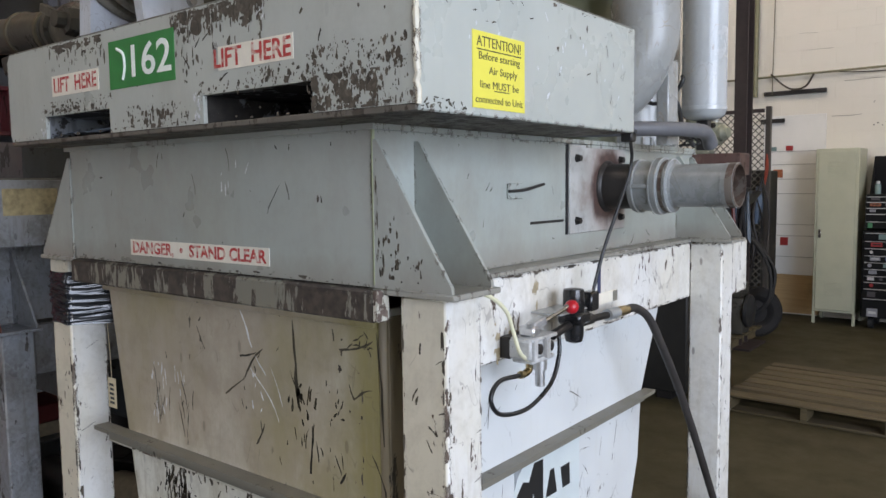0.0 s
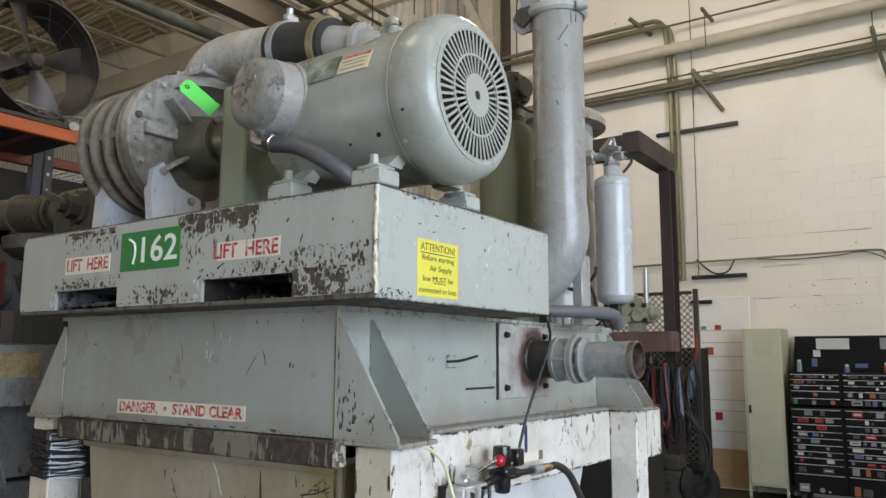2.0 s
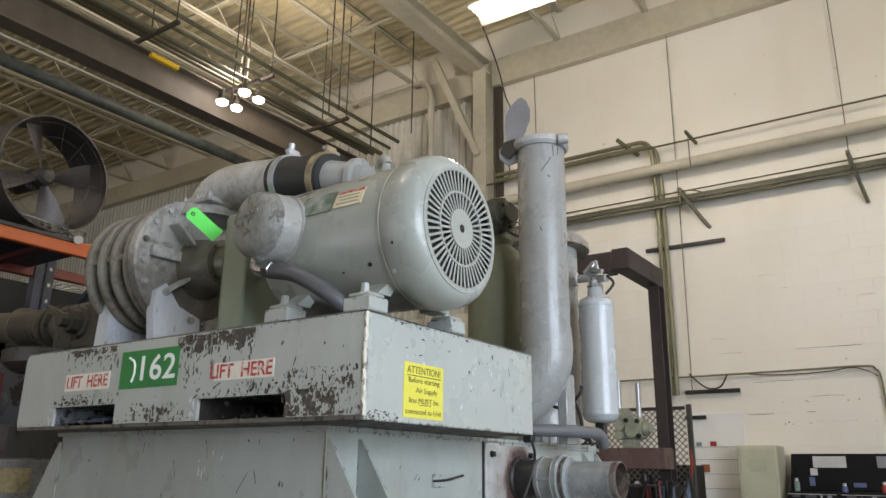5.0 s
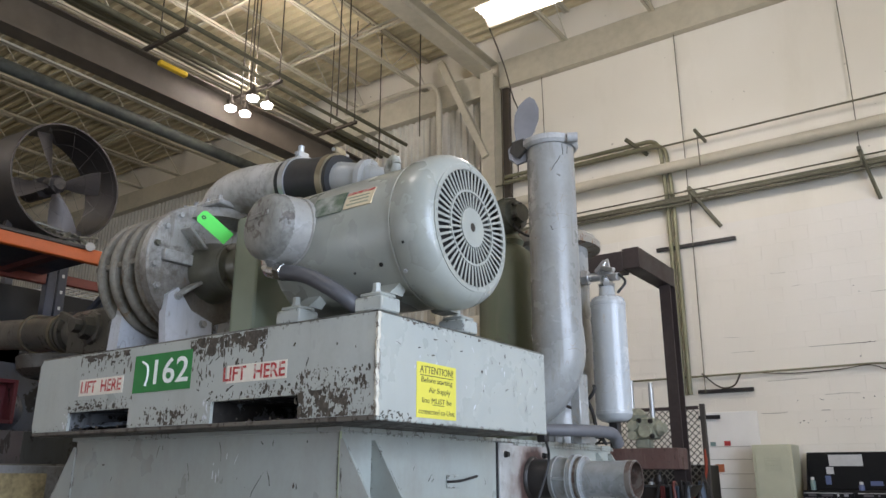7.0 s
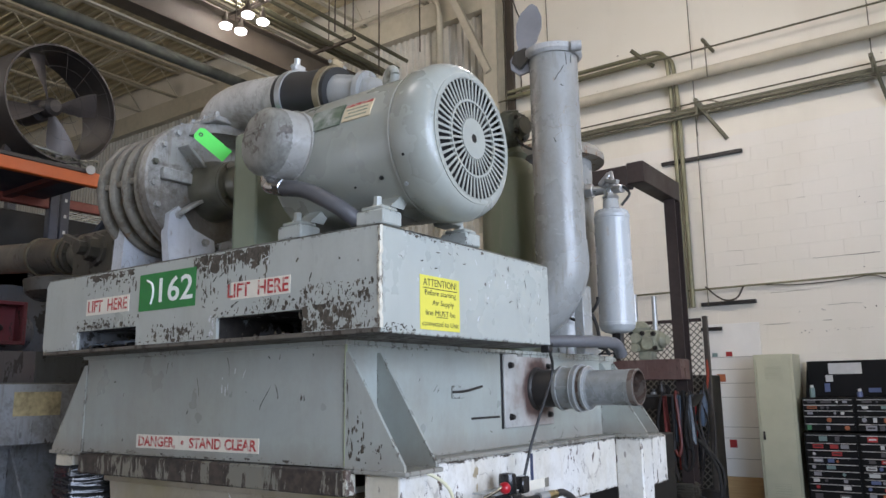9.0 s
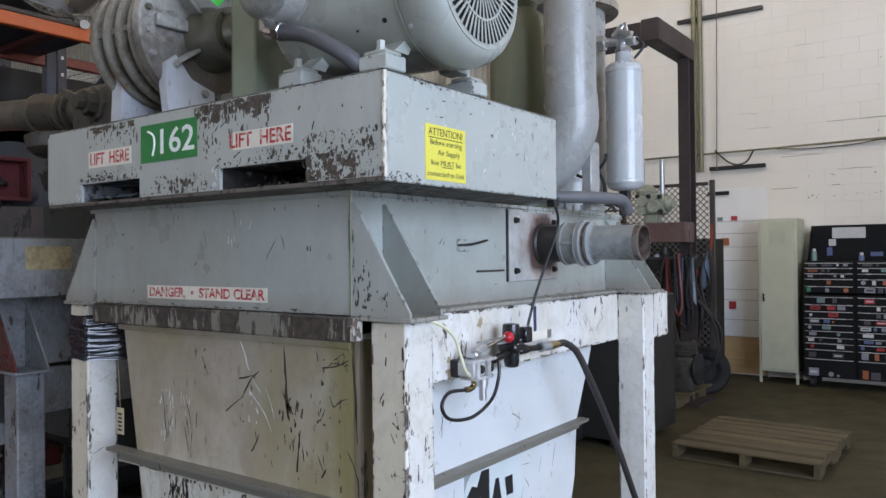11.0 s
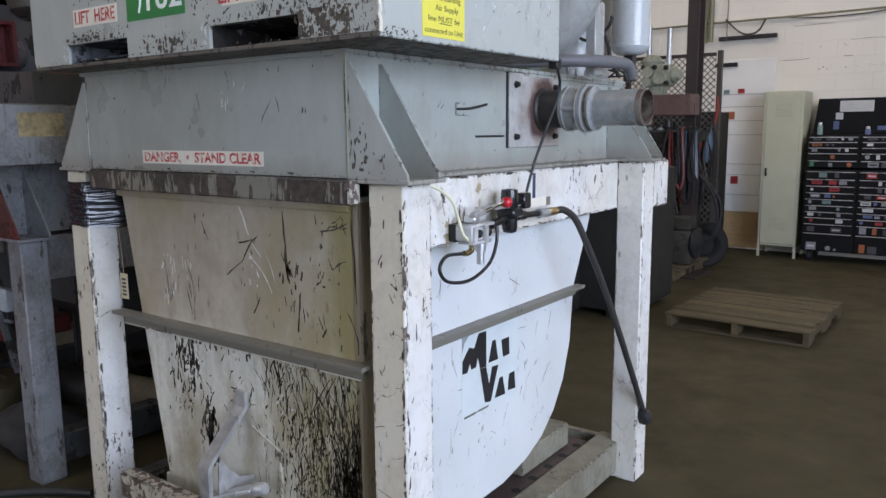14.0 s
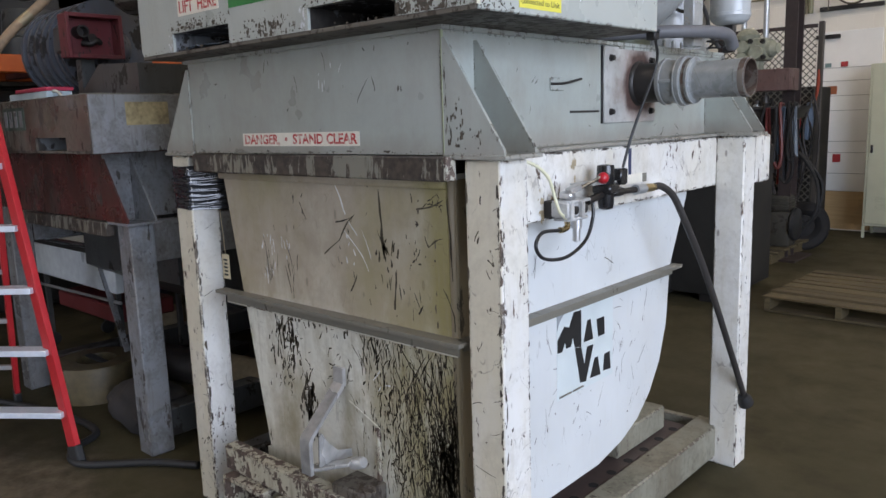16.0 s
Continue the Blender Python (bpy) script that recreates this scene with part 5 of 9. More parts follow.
gouges("scratch", hop, TF, M_GOUGE, 42, [
    (14, (-0.575, -0.49), (1.08, 1.19), (0.02, 0.05), (0.003, 0.006), 0.0, 0.2), (8, (-0.42, -0.375), (1.13, 1.17), (0.015, 0.03), (0.002, 0.005), 0.3, 0.6), (14, (-0.41, -0.29), (1.285, 1.335), (0.01, 0.04), (0.002, 0.004), 1.0, 0.8),
    (9, (-1.16, -1.09), (0.96, 1.10), (0.02, 0.09), (0.0015, 0.0035), 0.0, 0.12), (7, (-1.05, -0.98), (0.96, 1.12), (0.02, 0.09), (0.0015, 0.0035), 0.0, 0.12), (14, (-1.25, -0.34), (0.945, 1.34), (0.008, 0.035), (0.0015, 0.004), 0.2, 0.7), (9, (-0.60, -0.35), (0.945, 1.08), (0.02, 0.08), (0.002, 0.004), 0.0, 0.15),
    (30, (-1.12, -0.62), (0.55, 0.90), (0.008, 0.045), (0.0015, 0.004), 0.3, 0.8)], None, "black scratches", 0.012)
# the long single scratches: foot of the stroke, length, width, lean
long_marks = [(-0.540, 1.138, 0.212, 0.0085, -0.095), (-0.826, 1.127, 0.100, 0.0045, 0.98), (-0.743, 1.182, 0.114, 0.0055, 0.50), (-0.761, 1.236, 0.070, 0.005, 1.40), (-0.705, 1.016, 0.070, 0.004, 0.70), (-0.353, 1.191, 0.062, 0.004, 0.98), (-0.353, 1.188, 0.038, 0.004, -0.65), (-0.504, 0.985, 0.125, 0.006, 0.05), (-0.266, 1.10, 0.25, 0.0045, -0.05), (-0.263, 0.955, 0.13, 0.004, 0.0), (-0.912, 1.234, 0.070, 0.0035, -0.54), (-0.404, 0.985, 0.035, 0.0045, 0.6), (-0.399, 1.297, 0.110, 0.006, 1.44), (-0.60, 1.352, 0.055, 0.003, -0.7), (-0.52, 1.15, 0.09, 0.004, -0.45), (-1.14, 0.985, 0.18, 0.003, -0.1), (-1.02, 0.97, 0.10, 0.0035, -0.15)]
gouges("scratch", hop, TF, M_GOUGE, 58, [(1, (u, u), (v, v), (size, size), (w, w), lean, 0.0) for u, v, size, w, lean in long_marks], None, "long black scratches", curl=0.25)
gouges("pale_scratch", hop, TF, M_PALEMARK, 59, [(1, (u, u), (v, v), (size, size), (w, w), lean, 0.0) for u, v, size, w, lean in ((-0.711, 1.264, 0.10, 0.0045, -0.53), (-0.614, 1.09, 0.167, 0.003, -0.458), (-0.60, 1.13, 0.10, 0.002, -0.3), (-0.66, 1.20, 0.06, 0.003, -0.7))], None, "long pale scratches", curl=0.2)
gouges("pale_scratch", hop, TF, M_PALEMARK, 43, [(14, (-1.18, -1.10), (0.98, 1.17), (0.02, 0.07), (0.002, 0.005), 0.0, 0.12), (7, (-1.06, -1.01), (1.08, 1.18), (0.02, 0.06), (0.002, 0.005), 0.0, 0.12), (6, (-0.72, -0.67), (1.10, 1.20), (0.015, 0.03), (0.002, 0.004), 0.1, 0.3), (4, (-0.62, -0.50), (0.68, 0.78), (0.02, 0.06), (0.0015, 0.004), 1.2, 0.3)], None, "pale scratches")
gouges("paint_chip", hop, TF, M_GOUGE, 44, [(60, (-1.16, -1.0), (0.66, 0.905), (0.015, 0.07), (0.003, 0.008), 0.05, 0.15), (34, (-1.16, -1.0), (0.55, 0.80), (0.010, 0.035), (0.002, 0.006), 0.08, 0.25), (12, (-0.90, -0.72), (0.70, 0.90), (0.015, 0.06), (0.002, 0.005), 0.3, 0.6), (40, (-1.0, -0.92), (0.45, 0.67), (0.015, 0.06), (0.003, 0.008), 0.12, 0.2)], None, "black vertical chips in the paint", 0.03)
gouges("paint_chip", hop, TF, M_FLAKE, 49, [(44, (-1.0, -0.925), (0.46, 0.66), (0.02, 0.07), (0.005, 0.012), 0.08, 0.12), (24, (-1.06, -1.0), (0.70, 0.90), (0.02, 0.06), (0.005, 0.010), 0.08, 0.12)], None, "brown vertical chips in the paint", 0.03)
flakes("paint_chip", hop, TF, M_FLAKE, 48, [(26, (-1.15, -0.40), (0.86, 0.884), (0.004, 0.014), (0.008, 0.03), 0.6), (24, (-0.50, -0.31), (0.95, 1.30), (0.003, 0.010), (0.008, 0.03), 0.0)], "brown chips in the paint")
SF = ("x", HX)
gouges("scratch", hop, SF, M_GOUGE, 45, [(8, (0.30, 1.40), (0.945, 1.22), (0.02, 0.12), (0.0008, 0.0025), 0.9, 0.6), (16, (0.30, 1.25), (0.42, 0.88), (0.015, 0.09), (0.0008, 0.0025), 0.4, 0.7), (10, (0.30, 0.9), (0.33, 0.60), (0.008, 0.03), (0.002, 0.004), 0.2, 0.4), (20, (0.95, 1.44), (0.50, 0.90), (0.02, 0.10), (0.0010, 0.0030), 0.25, 0.6), (10, (0.6, 1.25), (0.40, 0.66), (0.04, 0.16), (0.0008, 0.002), 0.5, 0.3)], None, "thin dark scratches")
flakes("paint_chip", hop, SF, M_FLAKE, 46, [(12, (0.32, 1.30), (0.40, 0.88), (0.003, 0.008), (0.004, 0.014), 0.0)], "small dark chips")
for k, (pu, pf, many) in enumerate((((-0.182, -0.070), ("y", 0.154), 22), ((0.158, 0.270), ("x", -0.066), 12), ((-1.697, -1.585), ("y", 0.154), 10), ((1.778, 1.890), ("x", -0.066), 14), ((0.158, 0.270), ("x", -1.581), 6))):
    gouges("scratch", F1, pf, M_GOUGE, 50 + k, [(many, pu, (0.05, 1.36), (0.010, 0.04), (0.0018, 0.005), 0.15, 0.6), (many // 2, pu, (0.05, 1.36), (0.03, 0.09), (0.0008, 0.002), 1.35, 0.4)], None, "dark scratches on a post")
    e0, e1 = ((pu[1] - 0.010, pu[1]), (pu[0], pu[0] + 0.007)) if pf[0] == "y" else ((pu[0], pu[0] + 0.010), (pu[1] - 0.007, pu[1]))
    flakes("paint_chip", F1, pf, M_FLAKE, 60 + k, [(60, e0, (0.03, 1.38), (0.004, 0.011), (0.008, 0.04), 0.0), (26, e1, (0.03, 1.38), (0.004, 0.010), (0.008, 0.04), 0.0), (14, pu, (0.03, 0.30), (0.004, 0.010), (0.006, 0.018), 0.0)], "dark chips along a post")
SK = ("y", 0.0)
flakes("paint_chip", skid, SK, M_FLAKE, 71, [
    (60, (-0.69, -0.40), (1.99, 2.048), (0.018, 0.05), (0.014, 0.036), 0.95), (110, (-0.70, -0.39), (1.945, 2.046), (0.004, 0.010), (0.012, 0.034), 0.9),
    (42, (-1.29, -1.02), (2.005, 2.046), (0.018, 0.05), (0.010, 0.026), 0.95), (70, (-1.30, -1.00), (1.97, 2.046), (0.004, 0.010), (0.010, 0.03), 0.9),
    (36, (-1.34, -1.14), (1.863, 1.890), (0.010, 0.026), (0.008, 0.018), 0.0), (34, (-0.46, -0.25), (1.864, 1.905), (0.006, 0.016), (0.008, 0.024), 0.0),
    (120, (-0.262, -0.09), (1.803, 1.870), (0.006, 0.022), (0.010, 0.030), 0.0), (50, (-0.262, -0.07), (1.803, 1.895), (0.003, 0.009), (0.006, 0.018), 0.0),
    (44, (-0.90, -0.70), (1.803, 1.845), (0.006, 0.016), (0.008, 0.022), 0.0), (16, (-0.68, -0.60), (1.88, 1.96), (0.004, 0.010), (0.010, 0.03), 0.0),
    (300, (-0.275, -0.02), (1.803, 1.925), (0.003, 0.009), (0.005, 0.016), 0.0), (150, (-0.72, -0.39), (1.985, 2.047), (0.004, 0.016), (0.008, 0.03), 0.95), (120, (-1.36, -0.98), (1.862, 1.900), (0.003, 0.012), (0.004, 0.014), 0.0), (90, (-0.92, -0.66), (1.803, 1.86), (0.003, 0.010), (0.005, 0.016), 0.0), (80, (-0.62, -0.24), (1.862, 1.895), (0.003, 0.010), (0.004, 0.012), 0.0), (24, (-1.50, -0.02), (1.81, 2.03), (0.004, 0.010), (0.005, 0.014), 0.0), (40, (-1.55, -0.02), (1.803, 1.812), (0.006, 0.02), (0.004, 0.010), 0.0)], "brown patches where paint has flaked off")
gouges("scratch", skid, SK, M_GOUGE, 72, [(14, (-0.70, -0.05), (1.81, 2.0), (0.01, 0.05), (0.002, 0.004), 0.2, 0.5)], None, "dark scratches")
gouges("pale_scratch", skid, SK, M_PALEMARK, 73, [(8, (-0.43, -0.38), (1.98, 2.04), (0.02, 0.04), (0.002, 0.003), 0.4, 0.3), (14, (-0.64, -0.615), (1.805, 1.87), (0.006, 0.02), (0.003, 0.006), 0.1, 0.3), (10, (-1.365, -1.336), (1.805, 1.86), (0.006, 0.02), (0.003, 0.006), 0.1, 0.3)], None, "pale scratches")
SE = ("x", 0.0)
gouges("scratch", skid, SE, M_GOUGE, 74, [(12, (0.42, 0.84), (1.80, 2.03), (0.01, 0.05), (0.001, 0.0025), 0.6, 0.8), (8, (0.03, 0.40), (1.955, 2.03), (0.008, 0.03), (0.0012, 0.003), 1.3, 0.4), (24, (0.006, 0.14), (1.795, 1.815), (0.006, 0.02), (0.0015, 0.004), 1.2, 0.5)], None, "dark scratches")
gouges("pale_scratch", skid, SE, M_PALEMARK, 75, [(16, (0.05, 0.80), (1.80, 2.02), (0.01, 0.03), (0.002, 0.004), 0.1, 0.4)], None, "pale scratches")
flakes("paint_chip", skid, SE, M_FLAKE, 76, [(30, (0.03, 0.85), (2.036, 2.048), (0.004, 0.02), (0.003, 0.008), 0.0), (10, (0.40, 0.84), (1.81, 2.03), (0.003, 0.007), (0.005, 0.012), 0.0)], "small chips")
HFc = ("y", hy)
gouges("scratch", hood, HFc, M_GOUGE, 81, [(8, (-1.45, -0.28), (1.55, 1.76), (0.03, 0.11), (0.0012, 0.003), 0.05, 0.15), (8, (-1.45, -0.28), (1.46, 1.76), (0.008, 0.03), (0.002, 0.004), 0.5, 0.8)], None, "dark scratches and drips")
HSc = ("x", hx)
gouges("scratch", hood, HSc, M_GOUGE, 82, [(9, (0.30, 0.93), (1.47, 1.76), (0.01, 0.04), (0.0008, 0.002), 0.3, 0.9), (6, (0.40, 1.70), (1.46, 1.52), (0.01, 0.05), (0.001, 0.003), 1.2, 0.4)], None, "dark scratches")
GU = ("y", hy - 0.004)
flakes("paint_chip", hood, GU, M_FLAKE, 85, [(30, (hx + 0.012, hx + 0.075), (1.475, 1.62), (0.004, 0.012), (0.008, 0.028), 0.0), (14, (hx + 0.07, hx + 0.13), (1.47, 1.53), (0.004, 0.012), (0.006, 0.02), 0.0), (10, (hx + 0.006, hx + 0.014), (1.48, 1.74), (0.003, 0.007), (0.012, 0.04), 0.0)], "brown chips on a gusset")
flakes("paint_chip", hood, HFc, M_FLAKE, 86, [(40, (-1.47, -0.27), (1.457, 1.466), (0.006, 0.025), (0.003, 0.008), 0.0), (8, (-1.40, -0.30), (1.48, 1.74), (0.003, 0.007), (0.006, 0.02), 0.0)], "chips along the lower edge")
gouges("pale_scratch", hood, HFc, M_PALEMARK, 87, [(6, (-0.75, -0.62), (1.62, 1.74), (0.01, 0.04), (0.002, 0.004), 0.0, 0.15)], None, "pale drips")
BM = ("x", -0.186)
gouges("scratch", F1, BM, M_GOUGE, 83, [(10, (0.30, 1.9), (1.26, 1.43), (0.01, 0.05), (0.0008, 0.002), 0.8, 0.8)], None, "thin scratches on the beam")
flakes("paint_chip", F1, BM, M_FLAKE, 84, [(70, (0.28, 2.0), (1.430, 1.439), (0.01, 0.04), (0.004, 0.012), 0.5), (60, (0.28, 2.0), (1.238, 1.247), (0.008, 0.03), (0.003, 0.008), 0.0)], "brown chips along the beam edges")

# ---------------------------------------------------------------- motor on the skid
ZT = 2.056
MYc, MZc = 0.225, 2.300
motor = thing("electric_motor", "grey enamelled electric motor with slotted fan cover, dusty", "motor", (-0.2, MYc, ZT))
part("body", B(add_lathe, (-0.485, MYc, MZc), (1, 0, 0), [(0, 0.05), (0.0, 0.11), (0.03, 0.165), (0.05, 0.190), (0.07, 0.196), (0.35, 0.200), (0.492, 0.2015)], 56), M_MACHINE, motor)
part("fan_cover", B(add_lathe, (-0.135, MYc, MZc), (1, 0, 0), [(0.145, 0.202), (0.147, 0.207), (0.158, 0.211), (0.20, 0.213), (0.225, 0.2085), (0.243, 0.200), (0.255, 0.189), (0.2605, 0.178), (0.262, 0.172), (0.260, 0.166), (0.258, 0.160)], 64, True, False), M_MACHINE, motor, "rounded grey fan cover")
# black disc added behind the grille so its slots look unlit
part("fan_dark", B(add_lathe, (0.105, MYc, MZc), (1, 0, 0), [(0, 0.17), (0.002, 0.17)], 40), M_DARKHOLE, motor)
# slotted grille: two rows of radial bars between rings, and the hub disc
GX = 0.124
bm = bmesh.new()
add_ring(bm, (GX, MYc, MZc), (1, 0, 0), 0.160, 0.174, 0.0050, 64)
add_ring(bm, (GX, MYc, MZc), (1, 0, 0), 0.0985, 0.1045, 0.006, 56)
part("grille_ring", bm, M_MACHINE, motor)
part("grille_hub", B(add_ring, (GX, MYc, MZc), (1, 0, 0), 0.012, 0.054, 0.007, 40), M_MACHINE, motor)
for r0, r1, n, w in ((0.103, 0.163, 52, 0.0072), (0.052, 0.100, 34, 0.0066)):
    a = B(add_prism, [(r0, -w * 0.42), (r1, -w * 0.5), (r1, w * 0.5), (r0, w * 0.42)], "x", 0.0036, 0.005)
    me = mesh_of("grille_bar", a, M_MACHINE)
    for k in range(n):
        ob = new("grille_bar", me)
        ob.parent = motor
        ob.matrix_parent_inverse = Matrix.Translation(-motor.location)
        ob.matrix_basis = Matrix.Translation((GX, MYc, MZc)) @ Matrix.Rotation(2 * math.pi * k / n, 4, "X")
# cover screws and drain holes
for a in (221, 319, 100):
    ca, sa = math.cos(radians(a)), math.sin(radians(a))
    part("cover_screw", B(add_bolt, (0.030, MYc + 0.2075 * ca, MZc + 0.2075 * sa), (0, ca, sa), 0.006, 0.008), M_GALV, motor)
for x, a, r in ((-0.045, 214, 0.006), (0.050, 201, 0.004), (-0.14, 217, 0.003)):
    ca, sa = math.cos(radians(a)), math.sin(radians(a))
    part("drain_hole", B(add_lathe, (x, MYc + 0.1975 * ca if x < 0 else MYc + 0.208 * ca, MZc + (0.1975 if x < 0 else 0.208) * sa), (0, ca, sa), [(0, r), (0.006, r)], 14), M_DARKHOLE, motor)
part("shaft_end", B(add_lathe, (0.10, MYc, MZc), (1, 0, 0), [(0, 0.014), (0.03, 0.012)], 16), M_DARKSTEEL, motor)
# feet with pads and bolts
for fx in (-0.33, -0.045):
    for fy in (0.035, 0.40):
        f = part("foot", B(add_box, fx - 0.036, fx + 0.036, fy - 0.018, fy + 0.045, ZT + 0.038, ZT + 0.050, 0.004), M_MACHINE, motor)
        add = bmesh.new()
        s = 1 if fy < 0.2 else -1
        add_prism(add, [(fy + 0.022 * s, ZT + 0.052), (fy + 0.075 * s, ZT + 0.052), (fy + 0.12 * s, ZT + 0.115), (fy + 0.088 * s, ZT + 0.118), (fy + 0.062 * s, ZT + 0.085)], "x", fx - 0.03, fx + 0.03)
        part("foot_web", add, M_MACHINE, motor)
        part("mount_pad", B(add_box, fx - 0.045, fx + 0.045, fy - 0.025, fy + 0.05, ZT, ZT + 0.038, 0.004), M_SKID, motor)
        part("bolt", B(add_bolt, (fx + 0.005, fy + 0.002, ZT + 0.050), (0, 0, 1), 0.011, 0.026), M_MACHINE, f)
# nameplate and green smudge, bent round the body
def curved_plate(x0, x1, a0, a1, r):
    b2, vs = bmesh.new(), []
    for k in range(7):
        a = radians(a0 + (a1 - a0) * k / 6)
        vs.append([b2.verts.new((x, MYc - rr * math.cos(a), MZc + rr * math.sin(a))) for x, rr in ((x0, r), (x1, r), (x1, r - 0.003), (x0, r - 0.003))])
    for p, q in zip(vs, vs[1:]):
        for k in range(4):
            b2.faces.new((p[k], p[(k + 1) % 4], q[(k + 1) % 4], q[k]))
    b2.faces.new(vs[0][::-1]), b2.faces.new(vs[-1])
    bmesh.ops.recalc_face_normals(b2, faces=b2.faces)
    return b2


np_ = part("nameplate", curved_plate(-0.160, -0.062, 15, 31, 0.2035), M_CREAM, motor, "worn cream nameplate with red band")
part("red_band", curved_plate(-0.158, -0.064, 28, 30.6, 0.2042), M_REDINK, np_)
for k in range(3):
    part("print_bar", curved_plate(-0.152 + 0.01 * (k % 2), -0.075, 17.5 + 3.4 * k, 18.7 + 3.4 * k, 0.2040), M_OLIVE, np_)
g = Nodes("green_smudge")
M_SMUDGE = g.done(g.mix(g.ramp(g.noise(16, 6, 0.65), 0.40, 0.60), (0.075, 0.115, 0.07), (0.33, 0.35, 0.32)), 0.5)
part("green_patch", curved_plate(-0.285, -0.168, 14, 34, 0.2032), M_SMUDGE, motor, "rubbed dark green paint patch")
# pale ring paints the highlight along the cover seam
part("cover_seam", B(add_ring, (0.0065, MYc, MZc), (1, 0, 0), 0.2035, 0.2075, 0.003, 64), M_SEAMGLINT, motor, "pale ring for the highlight along the fan cover seam")
# lifting eye
bm = B(add_lathe, (-0.150, MYc, MZc + 0.185), (0, 0, 1), [(0, 0.03), (0.02, 0.028), (0.03, 0.016), (0.04, 0.014)], 16)
add_tube(bm, [(-0.150 + 0.022 * math.cos(a), MYc - 0.010 * math.cos(a), MZc + 0.242 + 0.022 * math.sin(a)) for a in [k * math.pi / 8 for k in range(17)]], 0.0145, 10, 1)
part("lifting_eye", bm, M_MACHINE, motor)
# terminal box: round cover standing out from the side, facing -y and a little to the west
jm = Matrix.Translation((-0.365, 0.075, 2.329)) @ Matrix.Rotation(radians(-9), 4, "Z") @ Matrix.Rotation(radians(90), 4, "X") @ Matrix.Diagonal((0.97, 0.92, 1, 1))
def at_jb(bm):
    bmesh.ops.transform(bm, matrix=jm, verts=bm.verts)
    return bm
jb = part("terminal_box", at_jb(B(add_lathe, (0, 0, -0.03), (0, 0, 1), [(0, 0.108), (0.050, 0.108), (0.052, 0.114), (0.063, 0.114), (0.065, 0.108), (0.110, 0.107), (0.122, 0.105)], 40)), M_DUSTBOX, motor, "rounded cast terminal box, dusty and oil-stained")
part("box_cap", at_jb(B(add_lathe, (0, 0, 0.085), (0, 0, 1), [(0, 0.1055), (0.022, 0.104), (0.036, 0.099), (0.047, 0.090), (0.054, 0.076), (0.058, 0.05), (0.059, 0.02)], 48)), M_GRIMECAP, jb, "grimy cast cap")
part("box_base", at_jb(B(add_box, -0.09, 0.095, -0.115, 0.02, -0.05, 0.02, 0.015)), M_DUSTBOX, motor)
part("maker_bar", at_jb(B(add_box, -0.05, 0.05, 0.018, 0.034, 0.140, 0.1455, 0.002)), M_GRIMECAP, jb)
# flexible conduit with elbow fitting
fit = part("elbow_fitting", B(add_tube, [(-0.398, -0.008, 2.250), (-0.396, -0.010, 2.228), (-0.385, -0.012, 2.208), (-0.365, -0.012, 2.200), (-0.340, -0.012, 2.196)], 0.0205, 16), M_CHROME, motor, "bright steel elbow fitting")
part("fitting_nut", B(add_lathe, (-0.352, -0.012, 2.199), (0.95, 0, -0.25), [(0, 0.026), (0.024, 0.026), (0.026, 0.022)], 6), M_CHROME, fit)
bm = bmesh.new()
pts = smooth_path([(-0.332, -0.012, 2.194), (-0.27, -0.012, 2.180), (-0.21, -0.010, 2.156), (-0.135, -0.002, 2.112), (-0.100, 0.03, 2.078), (-0.085, 0.06, 2.064)], 16)
add_tube(bm, pts, lambda u: 0.0215 + 0.0006 * math.sin(u * 520), 14, 0)
part("flexible_conduit", bm, plain("grey_conduit", (0.075, 0.075, 0.08), 0.42, 0.0, 0.4), motor, "ribbed grey flexible conduit")

# ---------------------------------------------------------------- blower
BYc, BZc, BX = 0.26, 2.365, -1.035
blow = thing("rotary_blower", "finned cast-iron rotary blower, pale grey and dusty", "blower", (-1.15, BYc, ZT))
part("casing", B(add_lathe, (BX, BYc, BZc), (-1, 0, 0), [(0, 0.1), (0, 0.185), (0.33, 0.185), (0.36, 0.14), (0.36, 0.05)], 48), M_BLOWERDARK, blow)
for k in range(4):
    part("fin", B(add_lathe, (BX - 0.045 - 0.074 * k, BYc, BZc), (-1, 0, 0), [(0, 0.18), (0.004, 0.222), (0.012, 0.228), (0.030, 0.228), (0.038, 0.222), (0.042, 0.18)], 56, False, False), M_BLOWER, blow)
part("side_rib", B(add_box, BX - 0.33, BX - 0.02, BYc - 0.215, BYc - 0.17, BZc - 0.008, BZc + 0.014, 0.004), M_BLOWER, blow)
# brown-black by height: oil and the lower half's shade in one tone
M_ENDPLATE = paint("oily_shaded_enamel", (0.36, 0.35, 0.32), (0.10, 0.08, 0.06), 0.68, (18, 18, 18), stain_shade=(((2, 2.40, 2.29), (0.035, 0.025, 0.019)),), dirty=0.85, dirt=(0.15, 0.12, 0.085), rough=0.45, soot=0.75)
M_FOOT = paint("clean_pale_enamel", (0.50, 0.52, 0.55), (0.12, 0.10, 0.08), 0.72, (18, 18, 18), dirty=0.35, dirt=(0.26, 0.24, 0.20), rough=0.4, soot=0.2)
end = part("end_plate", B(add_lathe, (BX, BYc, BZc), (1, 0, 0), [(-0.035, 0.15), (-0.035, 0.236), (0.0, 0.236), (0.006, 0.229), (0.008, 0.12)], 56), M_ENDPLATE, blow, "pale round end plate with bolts")
